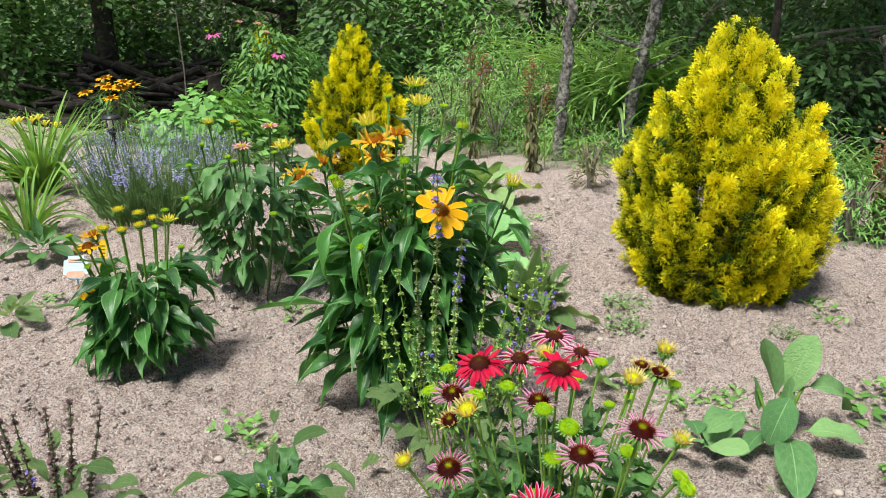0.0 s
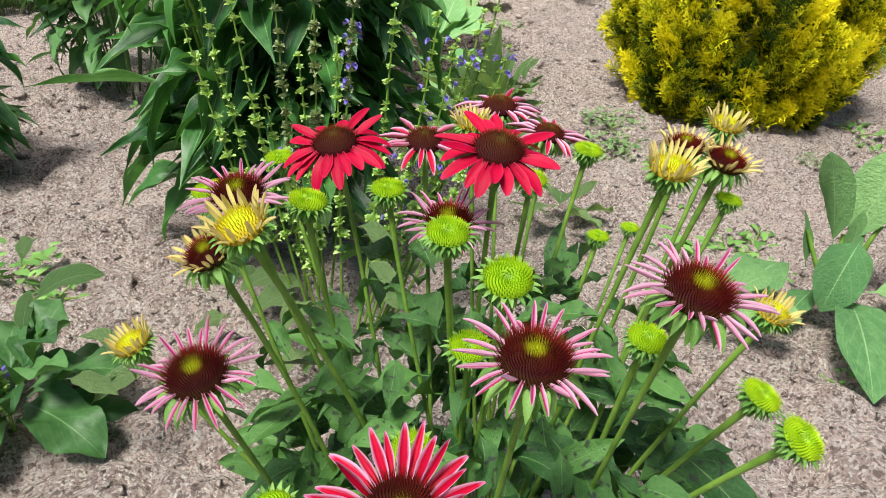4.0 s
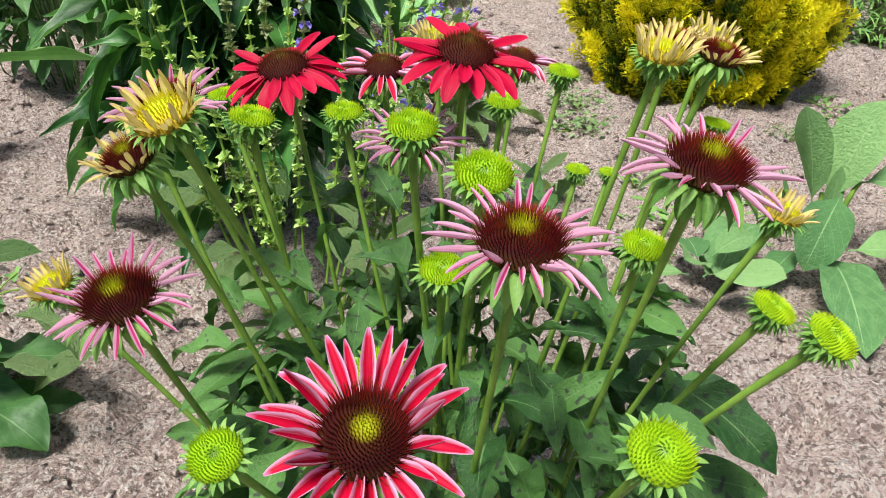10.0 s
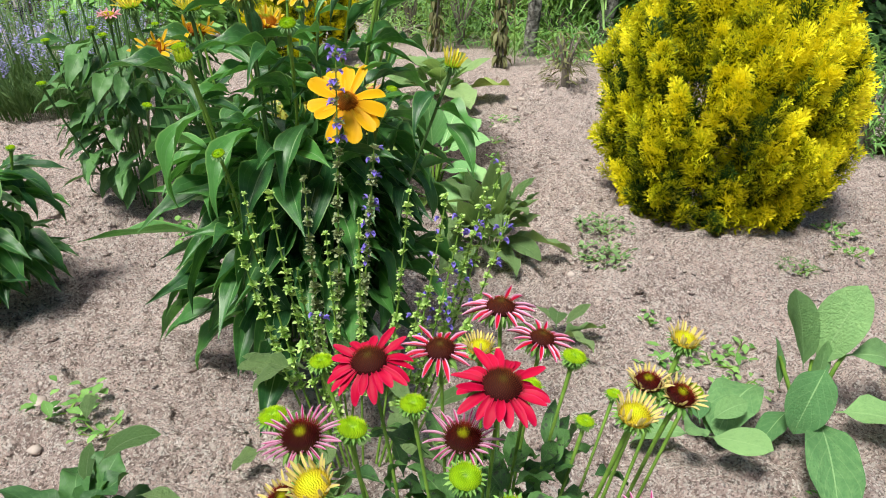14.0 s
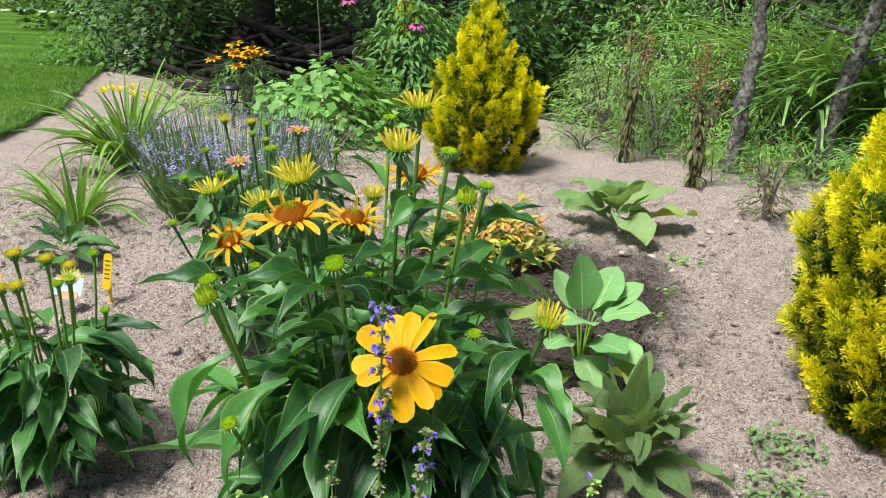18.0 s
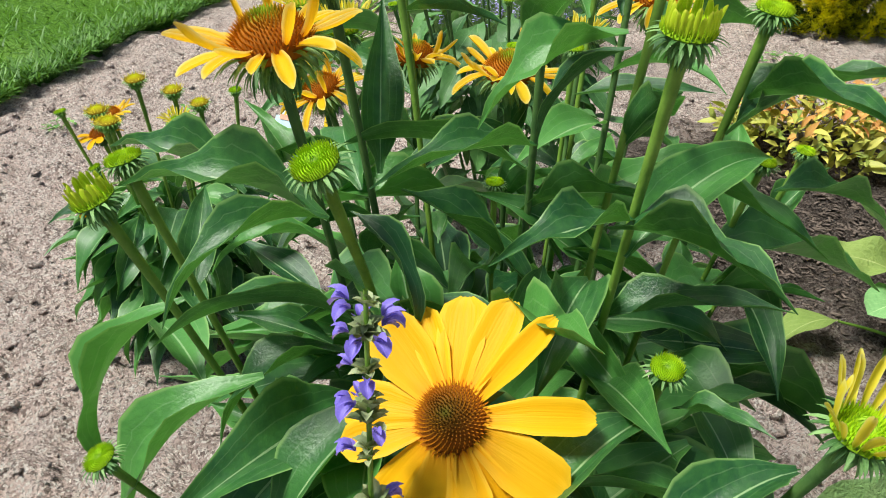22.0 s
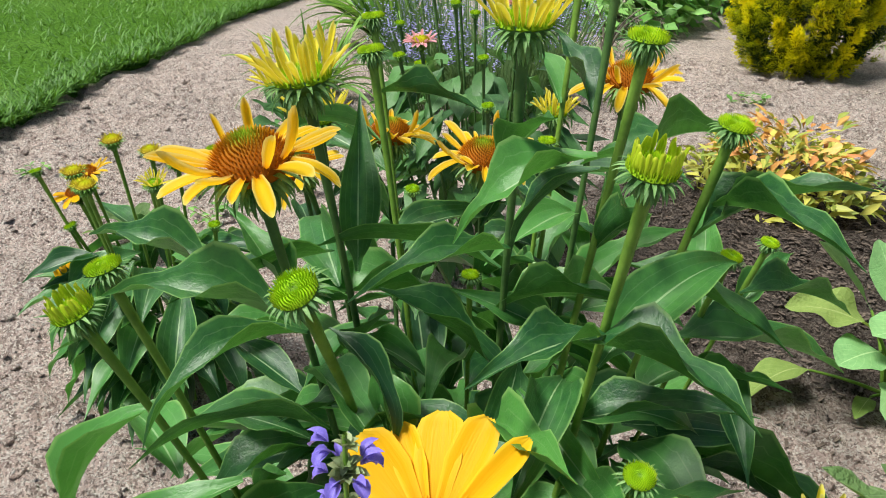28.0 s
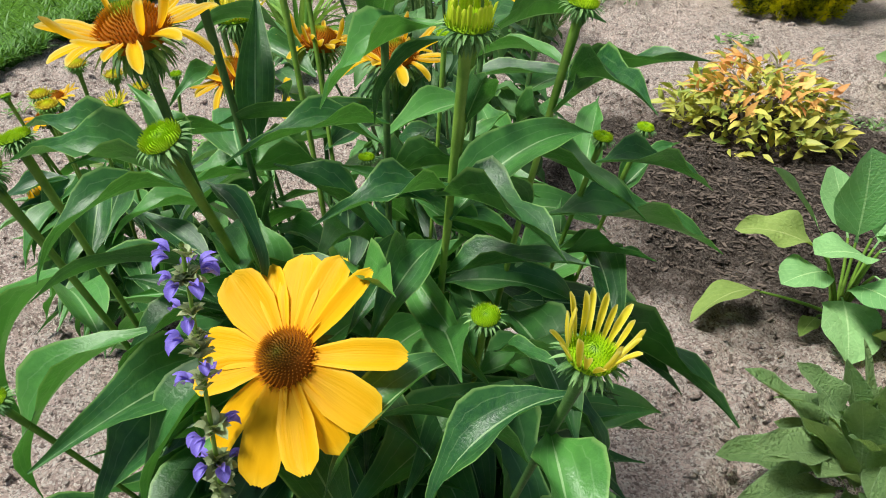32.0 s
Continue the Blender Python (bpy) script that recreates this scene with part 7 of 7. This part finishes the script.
thicket("fresh green herb tuft by the slim tree", (1.1, 4.85), (0.32, 0.25, 0.24), 420, LEAF_WEED, 0.06, 94, SLIM)
thicket("leafy weed beside the big conifer", (1.62, 2.95), (0.16, 0.14, 0.34), 320, LEAF_WEED, 0.05, 95, SLIM)
thicket("half-dry weed in the open soil", (0.78, 4.0), (0.10, 0.09, 0.30), 150, LEAF_DEAD, 0.06, 96, SLIM)
thicket("grassy weed at the foot of the shade shrubs", (1.85, 3.9), (0.35, 0.3, 0.4), 500, LEAF_WEED, 0.07, 97, SLIM)
thicket("feathery light green weed at the wood edge", (0.72, 5.75), (0.42, 0.3, 0.62), 1300, LEAF_WEED, 0.06, 111, SLIM)
thicket("yellow-green weed clump among the reeds", (1.25, 5.55), (0.36, 0.28, 0.5), 900, LEAF_WEED, 0.06, 112, SLIM)
thicket("pale weed with small leaves near the withered lilies", (0.36, 5.25), (0.26, 0.2, 0.48), 700, LEAF_SAGE, 0.05, 113, SLIM)
thicket("bright low weeds under the slim tree", (0.85, 4.62), (0.2, 0.14, 0.16), 220, LEAF_WEED, 0.045, 114, SLIM)
thicket("leafy weed before the leaning tree", (1.45, 4.75), (0.3, 0.22, 0.34), 500, LEAF_WEED, 0.06, 115, SLIM)
bent_trunk("tree_stump", "grey broken tree stump at the shaded edge", [(1.84, 3.10, -0.03), (1.835, 3.11, 0.3), (1.82, 3.12, 0.56), (1.755, 3.12, 0.79)], 0.038, 0.030, [(0.35, 160, 0.10), (0.5, 20, 0.22)], 116)
thicket("low sprawling weed by the thicket", (-0.05, 5.25), (0.35, 0.2, 0.16), 320, LEAF_SAGE, 0.05, 98, SLIM)


def reeds(n, box, length, seed):
    r = np.random.default_rng(seed)
    x, y = box[0] + (box[1] - box[0]) * r.random(n), box[2] + (box[3] - box[2]) * r.random(n)
    a, e = r.random(n) * 6.283, 1.0 + 0.5 * r.random(n)
    d = np.stack((np.cos(a) * np.cos(e), np.sin(a) * np.cos(e), np.sin(e)), 1)
    up = np.stack((-np.cos(a) * np.sin(e), -np.sin(a) * np.sin(e), np.cos(e)), 1)
    s = length * (0.5 + 0.6 * r.random(n))
    return scatter(*blade(0.03, 1.5, 0.4, 0, 0, 0.45, 0.6, n=7, m=2), *poses(np.stack((x, y, 0 * x), 1), d, up, s))


v, f, uv = join(reeds(1200, (1.15, 2.3, 5.6, 6.6), 1.35, 101), reeds(380, (0.2, 1.2, 5.9, 7.0), 0.75, 102), reeds(520, (1.45, 2.3, 3.8, 5.0), 0.5, 103), reeds(420, (0.5, 1.6, 4.8, 5.3), 0.28, 104))
thing("tall_reeds", "tall arching reeds and grasses at the wood edge", "grass", kind="stuff", mesh=build("tall_reeds", v, f, LEAF_REED, uv))


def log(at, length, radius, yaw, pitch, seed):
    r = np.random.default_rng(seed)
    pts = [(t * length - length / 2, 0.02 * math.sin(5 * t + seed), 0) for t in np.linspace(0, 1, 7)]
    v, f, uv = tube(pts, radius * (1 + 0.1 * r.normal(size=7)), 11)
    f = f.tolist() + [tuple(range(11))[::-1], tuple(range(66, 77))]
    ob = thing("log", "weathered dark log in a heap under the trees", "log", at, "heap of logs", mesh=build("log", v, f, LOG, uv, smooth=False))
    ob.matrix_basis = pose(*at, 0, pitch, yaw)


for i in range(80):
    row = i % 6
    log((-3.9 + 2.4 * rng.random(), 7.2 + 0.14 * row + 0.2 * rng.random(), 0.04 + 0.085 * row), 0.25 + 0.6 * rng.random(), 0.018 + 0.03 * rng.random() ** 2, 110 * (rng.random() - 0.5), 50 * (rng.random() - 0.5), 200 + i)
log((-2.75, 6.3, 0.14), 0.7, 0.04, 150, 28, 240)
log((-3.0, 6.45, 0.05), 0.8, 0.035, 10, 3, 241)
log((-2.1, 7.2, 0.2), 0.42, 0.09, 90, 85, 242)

brush = thing("fallen_branch", "bare grey fallen branch hung in the dark shrubs", "branch", (2.0, 4.75, 0.0))
for k in range(11):
    a = rng.random()
    p = np.array((-0.1 + 0.9 * a, 0.1 * rng.random(), 0.45 + 0.35 * rng.random()))
    d = np.array((0.5 + 0.7 * rng.random(), -0.15 * rng.random(), 0.35 * (rng.random() - 0.35)))
    v, f, uv = tube(bezier(p, p + 0.5 * d + np.array((0, 0, 0.05)), p + d, 6), np.linspace(0.014 - 0.0009 * k, 0.003, 7), 7)
    part("branch" if k < 4 else "twig", build("twig", v, f, TWIG, uv), brush)
v, f, uv = tube(bezier((-0.05, 0.02, 0), (0.0, 0.0, 0.5), (-0.02, 0.0, 1.1), 6), np.linspace(0.035, 0.02, 7), 9)
part("branch", build("branch", v, f, BARK_DARK, uv), brush)

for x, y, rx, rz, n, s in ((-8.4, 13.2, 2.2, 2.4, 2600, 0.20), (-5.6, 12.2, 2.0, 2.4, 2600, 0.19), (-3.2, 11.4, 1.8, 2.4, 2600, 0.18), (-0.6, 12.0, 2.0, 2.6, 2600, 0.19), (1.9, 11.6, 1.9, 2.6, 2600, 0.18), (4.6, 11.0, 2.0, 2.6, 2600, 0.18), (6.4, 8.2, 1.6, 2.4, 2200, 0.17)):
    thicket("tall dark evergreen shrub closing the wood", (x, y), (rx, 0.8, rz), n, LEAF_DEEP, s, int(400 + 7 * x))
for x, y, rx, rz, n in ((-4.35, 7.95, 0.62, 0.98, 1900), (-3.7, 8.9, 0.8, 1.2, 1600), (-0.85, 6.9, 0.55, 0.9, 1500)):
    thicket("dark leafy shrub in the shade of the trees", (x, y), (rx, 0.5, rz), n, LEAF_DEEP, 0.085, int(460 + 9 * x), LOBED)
for x, y, rx, rz, n in ((0.55, 6.05, 0.45, 0.78, 1500), (1.1, 6.15, 0.5, 0.9, 1700), (0.95, 5.35, 0.3, 0.32, 700), (1.6, 6.2, 0.4, 0.85, 1300), (0.28, 5.65, 0.28, 0.46, 800), (-0.05, 6.1, 0.3, 0.5, 700)):
    thicket("feathery bright green weed in the sun", (x, y), (rx, 0.3, rz), n, LEAF_FERN, 0.055, int(500 + 40 * x), SLIM)
for x, y, rx, rz, n in ((1.62, 3.02, 0.12, 0.24, 300), (1.75, 2.88, 0.14, 0.18, 260), (2.02, 2.9, 0.12, 0.2, 240)):
    thicket("leafy pale weed at the foot of the stump", (x, y), (rx, 0.1, rz), n, LEAF_WEED, 0.045, int(600 + 9 * x), SLIM)
withered_lily((1.74, 2.98), 0.40, 14, 0.02)


def white_umbel(x, y, z, seed):
    r = np.random.default_rng(seed)
    w = thing("white_umbel_weed", "thin weed with a flat white flower cluster", "weed", (x, y, 0.0), "white flowered weeds")
    v, f, uv = tube(bezier((0.02, 0.01, 0), (0.0, 0.01, z * 0.5), (0, 0, z), 6), [0.0028] * 7, 5)
    part("stem", build("stem", v, f, STEM, uv), w)
    n = 90
    p = np.stack((0.035 * r.normal(size=n), 0.03 * r.normal(size=n), z + 0.012 * r.normal(size=n)), 1)
    v, f, uv = scatter(*blade(0.8, 0.2, 0.1, 0, 0, 0.9, n=2, m=2), *poses(p, r.normal(size=(n, 3)) * np.array((1, 1, 0.3)), np.tile((0.0, 0.1, 1.0), (n, 1)), 0.010 + 0.006 * r.random(n)))
    tagged(part("umbel", build("umbel", v, f, STONE, uv), w), kind="stuff")


for x, y, rx, n in ((-2.75, 5.55, 0.30, 260), (-2.25, 5.75, 0.28, 240), (-3.15, 5.95, 0.32, 280), (-2.6, 6.2, 0.35, 260), (-3.6, 6.7, 0.35, 260)):
    thicket("low fresh green weeds before the log heap", (x, y), (rx, 0.16, 0.11), n, LEAF_FERN, 0.05, int(700 + 30 * x), SLIM)
white_umbel(0.22, 4.95, 0.80, 1)
white_umbel(0.27, 4.95, 0.56, 2)
white_umbel(0.14, 4.95, 0.50, 3)
white_umbel(0.60, 4.6, 0.47, 4)
# ---- far side of the lawn ----
drive = thing("driveway", "pale concrete drive beyond the lawn", "road", kind="structure", mesh=build("driveway", [(-60, 20.4, 0.03), (-15.0, 20.7, 0.03), (-15.6, 21.6, 0.03), (-60, 21.6, 0.03), (-60, 20.4, -0.05), (-15.0, 20.7, -0.05), (-15.6, 21.6, -0.05), (-60, 21.6, -0.05)],
              [(0, 1, 2, 3), (4, 7, 6, 5), (0, 4, 5, 1), (1, 5, 6, 2), (2, 6, 7, 3), (3, 7, 4, 0)], CONCRETE, smooth=False))
for i in range(12):
    x = -30 + 2.2 * i
    dome_shrub("boundary_shrub", "rounded dark green shrub beyond the drive", (x, 22.6 + 0.8 * (i % 3)), (1.3, 0.9, 1.1 + 0.5 * (i % 2)), 500, LEAF_DEEP if i % 3 else LEAF_WOOD, 0.26, 300 + i, OVAL, stems=3, group="boundary shrubs")
for x, y in ((-17.8, 20.3), (-19.9, 20.6), (-14.6, 20.2)):
    dome_shrub("boundary_shrub", "bright lime-yellow shrub beside the drive", (x, y), (0.35, 0.35, 1.0), 320, LEAF_LIME, 0.12, int(330 - x * 3), OVAL, stems=3, group="boundary shrubs")
meadow = thing("meadow", "distant green grass beyond the garden", "grass", kind="structure", mesh=build("meadow", [(-900, 19.55, 0.015), (-13.7, 19.55, 0.015), (-11, 22, 0.015), (900, 24, 0.015), (900, 900, 0.015), (-900, 900, 0.015)], [(0, 1, 2, 3, 4, 5)], MEADOW))
thing("woodland_floor", "dark leaf litter and moss under the trees", "soil", kind="structure", mesh=build("woodland_floor", [(-3.3, 6.75, 0.012), (-4.5, 7.45, 0.012), (-5.7, 9.1, 0.012), (-8.5, 13.8, 0.012), (-13.6, 19.55, 0.012), (-11, 22, 0.012), (60, 24, 0.012), (60, 3.2, 0.012),
      (2.6, 3.6, 0.012), (2.0, 4.4, 0.012), (1.5, 5.25, 0.012), (0.9, 5.6, 0.012), (0.2, 5.9, 0.012), (-0.7, 6.5, 0.012), (-2.0, 6.7, 0.012)], [tuple(range(15))], LITTER))
